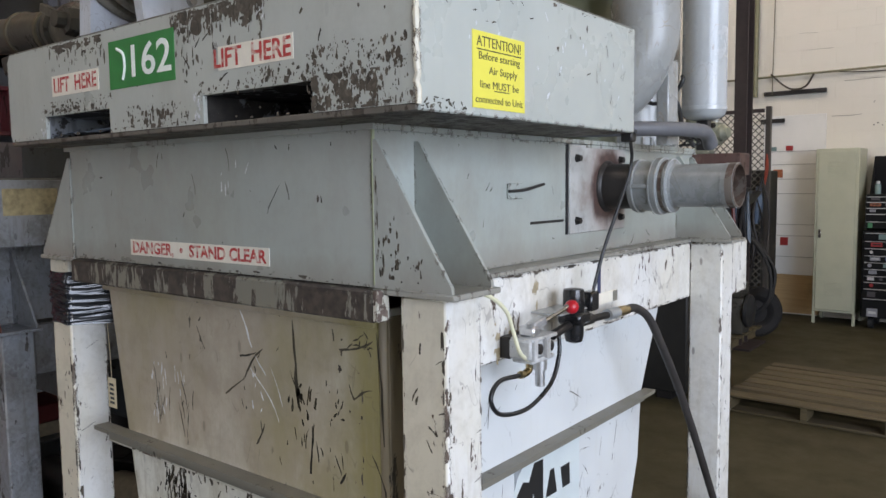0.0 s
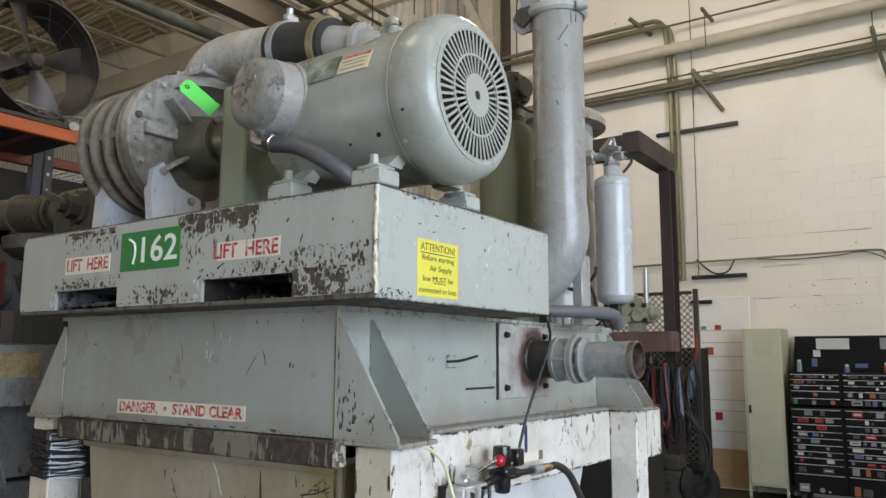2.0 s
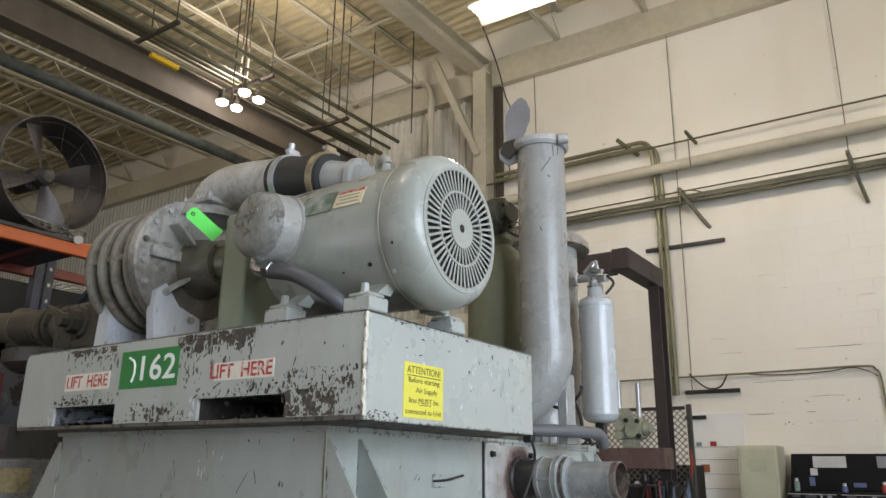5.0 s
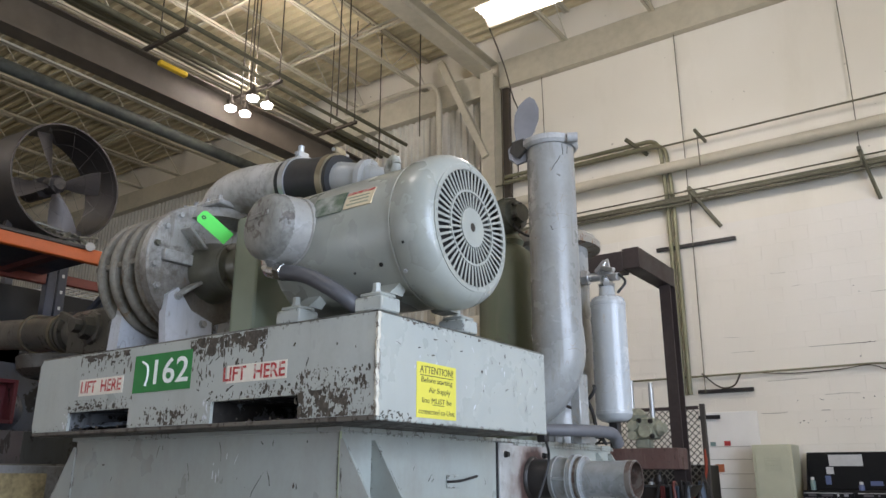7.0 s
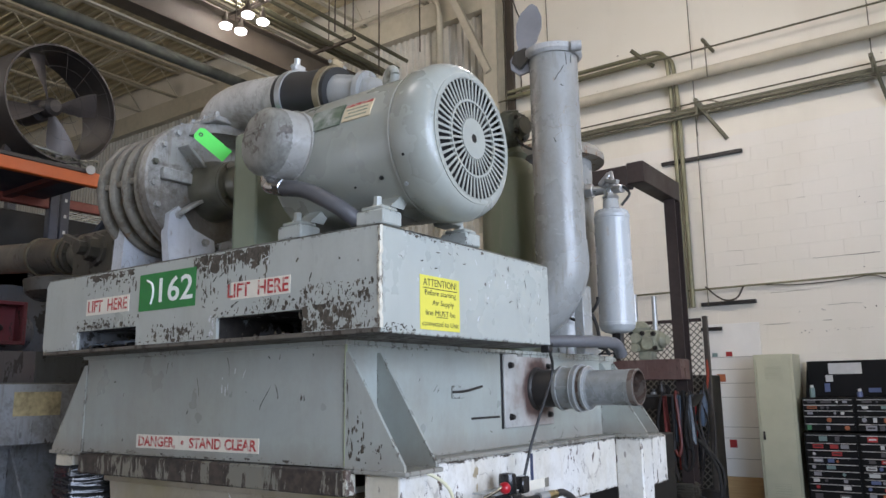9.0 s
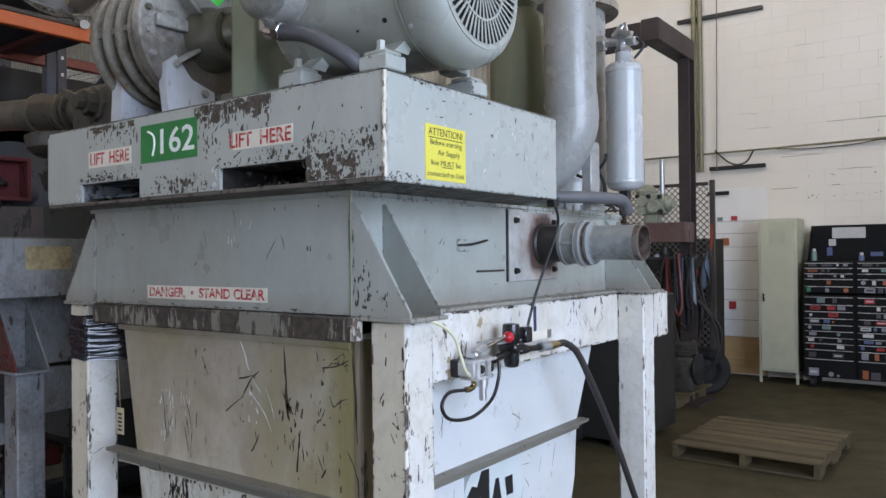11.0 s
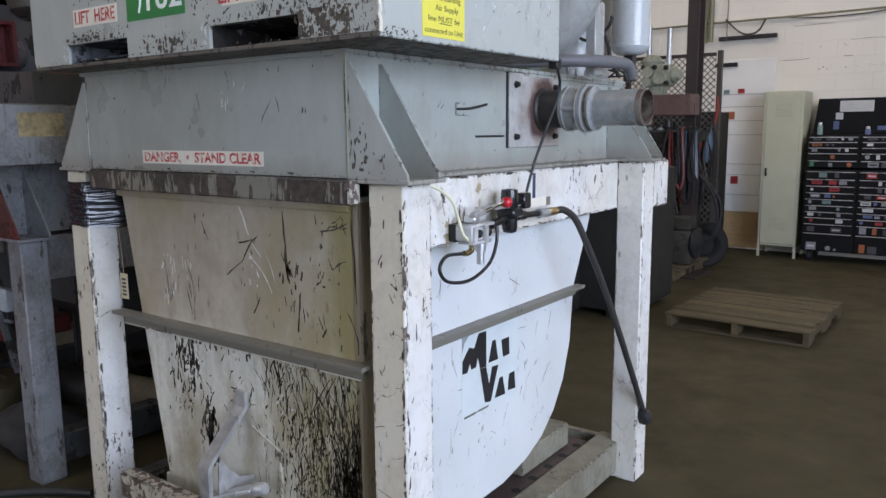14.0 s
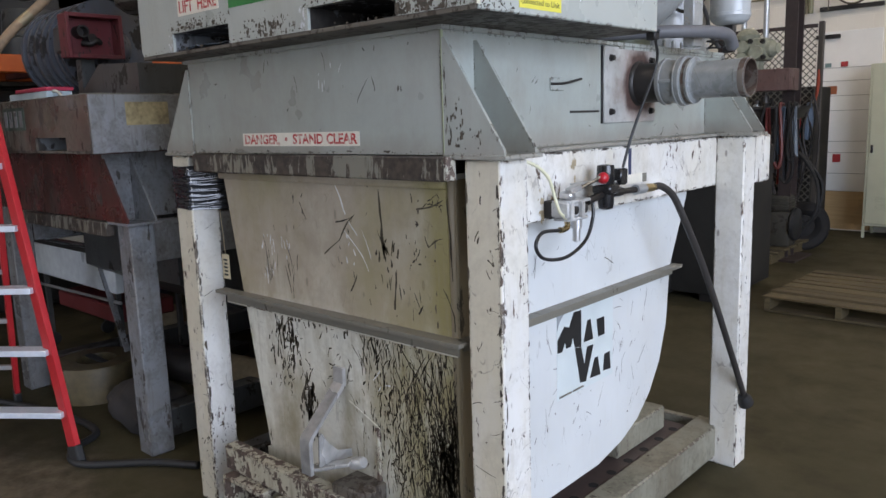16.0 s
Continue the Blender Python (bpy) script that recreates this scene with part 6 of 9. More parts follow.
for k in range(18):
    a = 2 * math.pi * (k + 0.3) / 18
    part("bolt", B(add_bolt, (BX + 0.006, BYc + 0.212 * math.cos(a), BZc + 0.212 * math.sin(a)), (1, 0, 0), 0.010, 0.013), M_BLOWERPLATE if k % 4 else M_OILY, end)
HYb, HZb = BYc + 0.035, BZc - 0.005
part("bearing_hub", B(add_lathe, (BX, HYb, HZb), (1, 0, 0), [(0, 0.112), (0.04, 0.106), (0.06, 0.092), (0.13, 0.090), (0.14, 0.07), (0.19, 0.062), (0.20, 0.045), (0.205, 0.03)], 32), M_OILY, end, "oily bearing housing")
part("bearing_cap", B(add_lathe, (BX + 0.13, HYb, HZb), (1, 0, 0), [(0, 0.088), (0.014, 0.088), (0.016, 0.070), (0.022, 0.070)], 28), M_OILY, end)
for k in range(4):
    a = radians(45 + 90 * k)
    part("cap_bolt", B(add_bolt, (BX + 0.142, HYb + 0.077 * math.cos(a), HZb + 0.077 * math.sin(a)), (1, 0, 0), 0.007, 0.008), M_BLOWERDARK, end)
part("shaft", B(add_cyl, (BX + 0.18, HYb, HZb), (-0.47, MYc, MZc), 0.028, seg=16), M_DARKSTEEL, blow)
for a in (35, 140, 215, 325):
    d = V3((0, math.cos(radians(a)), math.sin(radians(a))))
    c = V3((BX + 0.035, HYb, HZb))
    part("web", B(add_bar, c + d * 0.10, c + d * 0.20, 0.055, 0.012, 0.002), M_BLOWERPLATE, end)
part("bracket_tag", B(add_box, BX + 0.008, BX + 0.03, BYc - 0.185, BYc - 0.07, BZc - 0.005, BZc + 0.035, 0.003), M_BLOWERPLATE, end)
# feet
for fy, sgn in ((0.15, 1), (0.46, -1)):
    bm = B(add_prism, [(fy - 0.035 * sgn, ZT), (fy + 0.15 * sgn, ZT), (fy + 0.14 * sgn, ZT + 0.12), (fy + 0.05 * sgn, ZT + 0.15), (fy - 0.01 * sgn, ZT + 0.22), (fy - 0.045 * sgn, ZT + 0.19), (fy - 0.05 * sgn, ZT + 0.12)], "x", BX - 0.005, BX + 0.03)
    part("foot", bm, M_FOOT, blow, "pale steel foot bolted to the end plate")
    bm = B(add_prism, [(fy - 0.05 * sgn, ZT), (fy + 0.14 * sgn, ZT), (fy + 0.12 * sgn, ZT + 0.16), (fy - 0.04 * sgn, ZT + 0.20)], "x", BX - 0.29, BX - 0.23)
    part("foot", bm, M_FOOT, blow)
for by, bz in ((0.14, 2.245), (0.25, 2.165)):
    part("bolt", B(add_bolt, (BX + 0.03, by, bz), (1, 0, 0), 0.012, 0.014), M_BLOWERPLATE, blow)
# outlet flange, elbow, rubber sleeve with clamps, pipe behind the motor
EY, EZ = 0.30, 2.590
part("outlet_flange", B(add_box, -1.135, -0.905, EY - 0.10, EY + 0.11, 2.578, 2.597, 0.004), M_BLOWERPLATE, blow)
for k in range(4):
    part("flange_bolt", B(add_bolt, (-1.115 + 0.065 * k, EY - 0.088, 2.597), (0, 0, 1), 0.010, 0.014), M_BLOWERPLATE, blow)
part("neck", B(add_lathe, (-1.02, EY, 2.54), (0, 0, 1), [(0, 0.12), (0.06, 0.095), (0.07, 0.088)], 32), M_BLOWERPLATE, blow)
bm = bmesh.new()
bend = [(-1.02, EY, 2.57), (-1.018, EY, 2.586), (-0.995, EY, 2.624), (-0.95, EY, 2.646), (-0.88, EY, 2.652), (-0.80, EY, 2.646), (-0.70, EY, 2.632), (-0.62, EY, 2.619)]
add_tube(bm, bend, 0.079, 28, 5)
part("elbow", bm, paint("pale_scuffed_enamel", (0.48, 0.47, 0.435), (0.10, 0.08, 0.06), 0.72, (18, 18, 18), dirty=0.7, dirt=(0.22, 0.19, 0.14), rough=0.42, soot=0.55), blow, "pale grey welded elbow")
sl = part("rubber_sleeve", B(add_lathe, (-0.655, EY, 2.624), (1, 0, -0.17), [(0, 0.078), (0, 0.083), (0.06, 0.085), (0.10, 0.081), (0.16, 0.084), (0.238, 0.083), (0.238, 0.070)], 36), M_BLACK, blow, "black rubber sleeve between two clamps")
for cx, cz, mat in ((-0.630, 2.620, M_GALV), (-0.458, 2.591, M_BRASSY)):
    c = part("hose_clamp", B(add_ring, (cx, EY, cz), (1, 0, -0.17), 0.083, 0.090, 0.024, 36), mat, sl)
    part("clamp_screw", B(add_box, cx + 0.012, cx + 0.034, EY - 0.03, EY + 0.02, cz + 0.083, cz + 0.108, 0.004), mat, sl)
    part("clamp_bolt", B(add_cyl, (cx + 0.022, EY - 0.035, cz + 0.096), (cx + 0.022, EY + 0.04, cz + 0.096), 0.006, seg=8), M_GALV, sl)
part("clamp_bolt", B(add_cyl, (-0.610, EY - 0.01, 2.698), (-0.606, EY - 0.012, 2.748), 0.011, seg=12), M_GALV, sl)
part("return_pipe", B(add_tube, [(-0.46, EY, 2.591), (-0.42, EY, 2.584), (-0.36, EY + 0.01, 2.574), (-0.30, EY + 0.03, 2.562), (-0.22, EY + 0.10, 2.53), (-0.20, EY + 0.22, 2.46), (-0.20, 0.66, 2.38)], lambda u: 0.066 - 0.016 * min(1, u * 2), 28, 6), M_SILVER, blow)
part("pipe_collar", B(add_ring, (-0.335, EY + 0.015, 2.570), (1, 0.1, -0.17), 0.050, 0.068, 0.02, 32), M_SILVER, blow)
# coupling guard: upright olive sheet box between blower and motor
th = thing("coupling_guard", "olive-grey sheet steel guard over the shaft coupling", "guard", (-0.70, 0.2, ZT))
part("guard_sheet", B(add_box, -0.705, -0.60, 0.125, 0.33, ZT, 2.46, 0.006), M_OLIVE, th)
part("folded_edge", B(add_box, -0.711, -0.705, 0.128, 0.327, ZT + 0.02, 2.452, 0.002), M_OLIVE, th)
part("base_flange", B(add_box, -0.60, -0.565, 0.13, 0.325, ZT, ZT + 0.006, 0.002), M_OLIVE, th)
part("base_flange", B(add_box, -0.70, -0.605, 0.095, 0.124, ZT, ZT + 0.006, 0.002), M_OLIVE, th)
for bx in (-0.68, -0.625):
    part("flange_bolt", B(add_bolt, (bx, 0.109, ZT + 0.006), (0, 0, 1), 0.008, 0.008), M_DARKSTEEL, th)
# bright green tag hanging on the end plate
th = thing("green_tag", "bright green paper tag wired to the blower", "tag", (-0.905, 0.15, 2.5))
tm = Matrix.Translation((-0.84, 0.138, 2.460)) @ Matrix.Rotation(radians(56), 4, "Z") @ Matrix.Rotation(radians(38), 4, "Y") @ Matrix.Diagonal((0.84, 1, 0.74, 1))
bm = B(add_prism, [(-0.075, -0.020), (-0.062, -0.033), (0.075, -0.033), (0.075, 0.033), (-0.062, 0.033), (-0.075, 0.020)], "y", -0.0007, 0.0007)
bmesh.ops.transform(bm, matrix=tm, verts=bm.verts)
card = part("card", bm, M_TAG, th)
bm = B(add_ring, (-0.055, -0.0012, 0), (0, 1, 0), 0.004, 0.009, 0.0024, 14)
bmesh.ops.transform(bm, matrix=tm, verts=bm.verts)
part("eyelet", bm, M_INK, th)

# ---------------------------------------------------------------- exhaust stack behind the skid
SX, SY = -0.165, 1.30
stack = thing("exhaust_stack", "silver-painted exhaust stack with an open rain flap", "exhaust pipe", (SX, SY, 1.78))
bm = bmesh.new()
add_tube(bm, [(SX - 0.28, SY - 0.10, 1.92), (SX - 0.16, SY - 0.06, 1.925), (SX - 0.06, SY - 0.02, 1.98), (SX, SY, 2.10), (SX, SY, 2.22)], 0.103, 32, 6)
part("elbow", bm, M_SILVER, stack, "silver elbow with scuffs")
part("pipe", B(add_lathe, (SX, SY, 2.20), (0, 0, 1), [(0, 0.100), (0.0, 0.1025), (0.008, 0.1025), (0.008, 0.099), (0.82, 0.099), (0.82, 0.094), (0.1, 0.094)], 44), M_SILVER, stack)
part("rim_clamp", B(add_lathe, (SX, SY, 2.985), (0, 0, 1), [(0, 0.100), (0, 0.108), (0.012, 0.119), (0.034, 0.119), (0.036, 0.100)], 44, False, False), M_CASTALU, stack)
lug = part("clamp_lug", B(add_cyl, (SX + 0.105, SY - 0.05, 3.003), (SX + 0.142, SY - 0.03, 3.003), 0.021, seg=14), M_CASTALU, stack)
bm = bmesh.new()
prof = [(0.0, -0.13), (0.045, -0.10), (0.058, -0.05), (0.045, -0.015), (0.030, 0.02), (0.050, 0.08), (0.060, 0.16), (0.050, 0.22), (0.022, 0.27), (-0.005, 0.285)]
pts = prof + [(-x, z) for x, z in prof[::-1][1:-1]]
add_prism(bm, pts, "y", -0.006, 0.006)
bmesh.ops.transform(bm, matrix=Matrix.Translation((-0.268, SY - 0.06, 3.025)) @ Matrix.Rotation(radians(22), 4, "Z") @ Matrix.Rotation(radians(12), 4, "Y") @ Matrix.Diagonal((0.88, 1, 0.77, 1)), verts=bm.verts)
part("rain_flap", bm, plain("grey_flap", (0.20, 0.195, 0.20), 0.5, 0.2, 0.35, 10), stack, "open dull-grey rain flap")
part("flap_fold", B(add_prism, [(-0.315, 2.985), (-0.275, 2.952), (-0.235, 2.985), (-0.245, 3.035), (-0.300, 3.030)], "y", SY - 0.085, SY - 0.068), M_BLOWERDARK, stack, "rusty folded foot of the flap")
for a0, a1, z0, z1 in ((-62, -40, 2.86, 2.92), (-32, -34, 2.93, 2.975), (-50, -42, 2.84, 2.835), (-20, -18, 2.94, 2.97), (-70, -64, 2.62, 2.60)):
    bm = bmesh.new()
    add_tube(bm, [(SX + 0.0990 * math.cos(radians(a0 + (a1 - a0) * k / 3)), SY + 0.0990 * math.sin(radians(a0 + (a1 - a0) * k / 3)), z0 + (z1 - z0) * k / 3 + 0.004 * (k % 2)) for k in range(4)], 0.0016, 5)
    part("scratch", bm, M_GOUGE, stack)
part("flap_hinge", B(add_cyl, (SX - 0.12, SY - 0.07, 3.003), (SX - 0.08, SY - 0.02, 3.003), 0.016, seg=10), M_SILVER, stack)
part("support_bracket", B(add_box, SX + 0.02, SX + 0.06, SY + 0.05, SY + 0.13, 1.78, 2.05, 0.004), M_SILVER, stack)

# filter housing, air receiver and tank standing on the hood behind the stack
th = thing("filter_housing", "tall silver filter housing with a flanged lid", "filter", (-0.52, 1.62, 1.78))
part("shell", B(add_lathe, (-0.43, 1.80, 1.78), (0, 0, 1), [(0, 0.175), (0.93, 0.175)], 48), M_SILVER, th)
part("lid", B(add_lathe, (-0.43, 1.80, 2.70), (0, 0, 1), [(0, 0.176), (0, 0.235), (0.03, 0.235), (0.03, 0.225), (0.06, 0.21), (0.10, 0.12), (0.105, 0.02)], 48), paint("rusty_lid", (0.30, 0.27, 0.22), (0.12, 0.07, 0.04), 0.55, dirty=0.5), th, "flanged lid, rusty and dull")
TX = -0.47
th = thing("dust_tank", "grey-green upright tank with a valve on top", "tank", (-0.80, 1.45, 1.78))
part("shell", B(add_lathe, (TX, 1.45, 1.78), (0, 0, 1), [(0, 0.13), (0.76, 0.13), (0.83, 0.11), (0.88, 0.05)], 40), M_GREENTANK, th)
part("valve_neck", B(add_lathe, (TX, 1.45, 2.64), (0, 0, 1), [(0, 0.06), (0.03, 0.075), (0.06, 0.05), (0.12, 0.045)], 24), M_GREENTANK, th)
vv = part("valve", B(add_lathe, (-0.50, 1.43, 2.775), (0.95, -0.25, 0), [(0, 0.045), (0.02, 0.085), (0.06, 0.09), (0.075, 0.075), (0.11, 0.07), (0.12, 0.045), (0.15, 0.04)], 24), M_TANKVALVE, th, "dark oily cast valve")
part("valve_cap", B(add_lathe, (-0.44, 1.42, 2.83), (0, -0.2, 1), [(0, 0.04), (0.03, 0.038), (0.035, 0.025)], 6), M_TANKVALVE, vv)
for k in range(5):
    a = 2 * math.pi * k / 5
    part("valve_bolt", B(add_bolt, (-0.385, 1.402 + 0.055 * math.cos(a), 2.775 + 0.055 * math.sin(a)), (0.95, -0.25, 0), 0.008, 0.01), M_DARKSTEEL, vv)
part("valve_stub", B(add_cyl, (TX, 1.45, 2.70), (-0.45, 1.42, 2.78), 0.04, seg=14), M_TANKVALVE, th)
part("valve_wire", B(add_tube, [(-0.40, 1.38, 2.73), (-0.37, 1.37, 2.69), (-0.32, 1.37, 2.655), (-0.25, 1.36, 2.64)], 0.006, 8), M_BLACK, th)
th = thing("air_receiver", "upright silver air cylinder with brass fittings", "air cylinder", (-0.135, 1.74, 1.89))
AX, AY = -0.130, 1.74
part("cylinder", B(add_lathe, (AX, AY, 1.880), (0, 0, 1), [(0, 0.03), (0.006, 0.055), (0.018, 0.071), (0.032, 0.0765), (0.034, 0.0785), (0.046, 0.0785), (0.048, 0.0765), (0.505, 0.0765), (0.507, 0.0785), (0.519, 0.0785), (0.521, 0.0765), (0.536, 0.073), (0.546, 0.060), (0.550, 0.036), (0.585, 0.034), (0.60, 0.030)], 44), M_CYL, th, "silver-grey painted cylinder")
bm = B(add_lathe, (AX, AY, 2.475), (0, 0, 1), [(0, 0.036), (0.012, 0.040), (0.014, 0.030), (0.05, 0.032), (0.06, 0.040), (0.075, 0.036), (0.085, 0.018)], 8)
add_cyl(bm, (AX - 0.11, AY - 0.02, 2.525), (AX + 0.02, AY, 2.525), 0.020, seg=12)
add_lathe(bm, (AX - 0.105, AY - 0.02, 2.525), (1, 0.1, 0), [(0, 0.034), (0.03, 0.034), (0.032, 0.024)], 6)
add_cyl(bm, (AX, AY, 2.52), (AX + 0.07, AY - 0.03, 2.508), 0.018, seg=10)
add_bar(bm, (AX - 0.01, AY - 0.03, 2.56), (AX + 0.06, AY - 0.05, 2.535), 0.02, 0.02, 0.003)
add_bar(bm, (AX - 0.035, AY - 0.03, 2.54), (AX + 0.015, AY - 0.035, 2.585), 0.016, 0.022, 0.003)
add_bar(bm, (AX + 0.02, AY - 0.03, 2.595), (AX + 0.03, AY - 0.03, 2.54), 0.014, 0.014, 0.002)
part("neck_fitting", bm, M_ALU, th, "cast fittings on the cylinder neck")
part("hose", B(add_tube, [(AX + 0.07, AY - 0.03, 2.52), (AX + 0.10, AY - 0.03, 2.48), (AX + 0.07, AY - 0.05, 2.43)], 0.006, 8), M_BLACK, th)
part("bracket", B(add_box, AX - 0.02, AX + 0.02, AY - 0.02, AY + 0.02, 1.775, 1.89, 0.003), M_DARKSTEEL, th)
# pipes and cables low behind the skid
th = thing("manifold_pipe", "dull grey manifold pipe bending down behind the skid", "pipe", (-0.15, 1.30, 1.80))
part("pipe", B(add_tube, [(-0.40, 1.02, 1.825), (-0.12, 1.22, 1.825), (-0.04, 1.42, 1.825), (-0.03, 1.49, 1.812), (-0.028, 1.52, 1.778)], 0.023, 16), plain("lead_grey", (0.11, 0.11, 0.115), 0.55), th)
for k in range(5):
    th = thing("flange_bolt", "small galvanised stud on the hood edge", "bolt", (-0.27, 1.36 + 0.08 * k, 1.777), "studs on the hood")
    part("stud", B(add_cyl, (-0.265, 1.36 + 0.08 * k, 1.777), (-0.265, 1.36 + 0.08 * k, 1.82), 0.006, seg=8), M_GALV, th)
    part("nut", B(add_bolt, (-0.265, 1.36 + 0.08 * k, 1.777), (0, 0, 1), 0.011, 0.014), M_GALV, th)
random.seed(11)
for k in range(2):
    c = V3((-0.13, 1.60 + 0.05 * k, 1.80))
    pts = [c + V3((random.uniform(-0.05, 0.05), random.uniform(-0.06, 0.06), random.uniform(-0.01, 0.03))) for _ in range(5)]
    solid("loose_cable", B(add_tube, pts, 0.004, 7), M_BLACK if k % 2 else M_DARKSTEEL, "tangled black cable behind the skid", "cable", "loose cables")
solid("black_hose", B(add_tube, [(-0.335, 1.60, 1.995), (-0.319, 1.62, 1.970), (-0.279, 1.62, 1.943), (-0.227, 1.62, 1.946), (-0.180, 1.62, 1.984), (-0.162, 1.62, 2.015), (-0.168, 1.63, 2.028)], 0.007, 8), M_BLACK, "thin black hose looping to a hook", "hose")
solid("black_hose", B(add_tube, [(-0.30, 1.62, 2.05), (-0.271, 1.62, 2.034), (-0.224, 1.62, 1.998), (-0.189, 1.62, 1.949), (-0.172, 1.62, 1.905), (-0.150, 1.60, 1.84), (-0.12, 1.62, 1.785)], 0.008, 8), M_BLACK, "black hose running down behind the stack", "hose")

# ---------------------------------------------------------------- air valve, regulator and hoses on the side beam
BFX = -0.186
val = thing("control_valve", "cast aluminium air valve with a red-knobbed lever", "valve", (-0.13, 0.56, 1.24))
part("body", B(add_box, -0.155, -0.098, 0.512, 0.612, 1.250, 1.296, 0.008, 2), M_CASTALU, val)
for yy in (0.522, 0.580):
    part("body_rib", B(add_box, -0.104, -0.085, yy - 0.009, yy + 0.009, 1.246, 1.300, 0.004, 2), M_CASTALU, val)
part("body_flange", B(add_box, -0.150, -0.088, 0.506, 0.626, 1.292, 1.302, 0.003), M_CASTALU, val)
part("body_flange", B(add_box, -0.150, -0.092, 0.514, 0.618, 1.240, 1.250, 0.003), M_CASTALU, val)
for yy, zz in ((0.551, 1.271), (0.602, 1.271)):
    part("plug", B(add_lathe, (-0.100, yy, zz), (1, 0, 0), [(0, 0.013), (0.008, 0.013), (0.010, 0.009)], 12), M_DARKSTEEL, val)
part("end_cap", B(add_box, -0.15, -0.09, 0.500, 0.512, 1.252, 1.298, 0.004), M_CASTALU, val)
part("mount_plate", B(add_box, BFX, -0.155, 0.515, 0.60, 1.245, 1.298, 0.003), M_DARKSTEEL, val)
part("exhaust_stub", B(add_lathe, (-0.115, 0.585, 1.243), (0, 0, -1), [(0, 0.017), (0.03, 0.017), (0.03, 0.012), (0.07, 0.012), (0.072, 0.008)], 14), M_ALU, val)
lev = part("lever", B(add_tube, [(-0.115, 0.545, 1.318), (-0.10, 0.59, 1.335), (-0.085, 0.675, 1.360)], 0.0062, 10), M_CHROME, val, "bright lever")
part("lever_yoke", B(add_box, -0.138, -0.095, 0.522, 0.556, 1.302, 1.328, 0.006), M_ALU, lev)
part("lever_yoke", B(add_bar, (-0.115, 0.54, 1.325), (-0.105, 0.585, 1.338), 0.028, 0.02, 0.004), M_ALU, lev)
part("knob", B(add_lathe, (-0.082, 0.668, 1.350), (0, 0.9, 0.35), [(0, 0.006), (0.003, 0.011), (0.010, 0.0165), (0.018, 0.0180), (0.026, 0.0155), (0.033, 0.009), (0.035, 0.003)], 20), M_REDKNOB, lev, "round red knob")
part("brass_elbow", B(add_tube, [(-0.115, 0.535, 1.24), (-0.115, 0.535, 1.222), (-0.115, 0.515, 1.216), (-0.115, 0.495, 1.217)], 0.009, 10), M_BRASS, val)
reg = thing("air_regulator", "black air filter regulator on a steel bracket", "regulator", (-0.11, 0.75, 1.26))
part("bonnet", B(add_lathe, (-0.115, 0.755, 1.33), (0, 0, 1), [(0, 0.026), (0.006, 0.028), (0.050, 0.028), (0.060, 0.026), (0.062, 0.015)], 24), M_BLACKPLASTIC, reg)
part("body", B(add_box, -0.148, -0.082, 0.725, 0.79, 1.300, 1.332, 0.006), M_BLACKPLASTIC, reg)
part("bowl", B(add_lathe, (-0.115, 0.757, 1.25), (0, 0, 1), [(0, 0.014), (0.004, 0.022), (0.018, 0.025), (0.05, 0.026)], 24), M_BLACKPLASTIC, reg)
part("switch_box", B(add_box, -0.132, -0.098, 0.822, 0.868, 1.322, 1.374, 0.004), M_BLACKPLASTIC, reg)
part("port", B(add_cyl, (-0.115, 0.80, 1.300), (-0.115, 0.850, 1.299), 0.016, seg=8), M_DARKSTEEL, reg)
part("bracket", B(add_box, BFX, -0.10, 0.66, 0.80, 1.334, 1.338), M_GALV, reg)
part("link_pipe", B(add_cyl, (-0.118, 0.65, 1.285), (-0.115, 0.73, 1.30), 0.012, seg=10), M_DARKSTEEL, reg)
part("supply_nipple", B(add_cyl, (-0.112, 0.85, 1.299), (-0.108, 0.935, 1.297), 0.010, seg=10), M_DARKSTEEL, reg)
cpl = part("quick_coupler", B(add_lathe, (-0.108, 0.935, 1.297), (0.02, 1, -0.02), [(0, 0.013), (0, 0.017), (0.012, 0.017), (0.014, 0.014), (0.04, 0.016), (0.06, 0.016), (0.062, 0.012)], 16), M_GALV, reg, "steel quick coupler")
part("brass_collar", B(add_lathe, (-0.107, 0.995, 1.296), (0.02, 1, -0.01), [(0, 0.012), (0.015, 0.015), (0.04, 0.0145), (0.065, 0.0138)], 14), M_BRASS, reg)
hose = thing("air_hose", "dark brown rubber air hose hanging to a heavy end", "hose", (-0.05, 1.4, 0.3))
part("hose", B(add_tube, [(-0.107, 1.06, 1.296), (-0.10, 1.11, 1.293), (-0.085, 1.17, 1.255), (-0.07, 1.235, 1.16), (-0.055, 1.345, 1.00), (-0.05, 1.49, 0.795), (-0.05, 1.653, 0.563), (-0.048, 1.81, 0.33)], 0.0125, 12), M_HOSE, hose)
part("end_grip", B(add_lathe, (-0.048, 1.795, 0.335), (0.02, 0.4, -0.5), [(0, 0.02), (0.03, 0.032), (0.055, 0.034), (0.07, 0.02)], 14), M_BLACK, hose, "black grip at the hose end")
solid("clear_tube", B(add_tube, [(BFX + 0.004, 0.325, 1.43), (-0.14, 0.385, 1.42), (-0.12, 0.44, 1.38), (-0.115, 0.466, 1.327), (-0.105, 0.478, 1.276), (-0.105, 0.515, 1.25)], 0.005, 10), M_TUBING, "yellowed clear plastic tube bending into the valve", "tube")
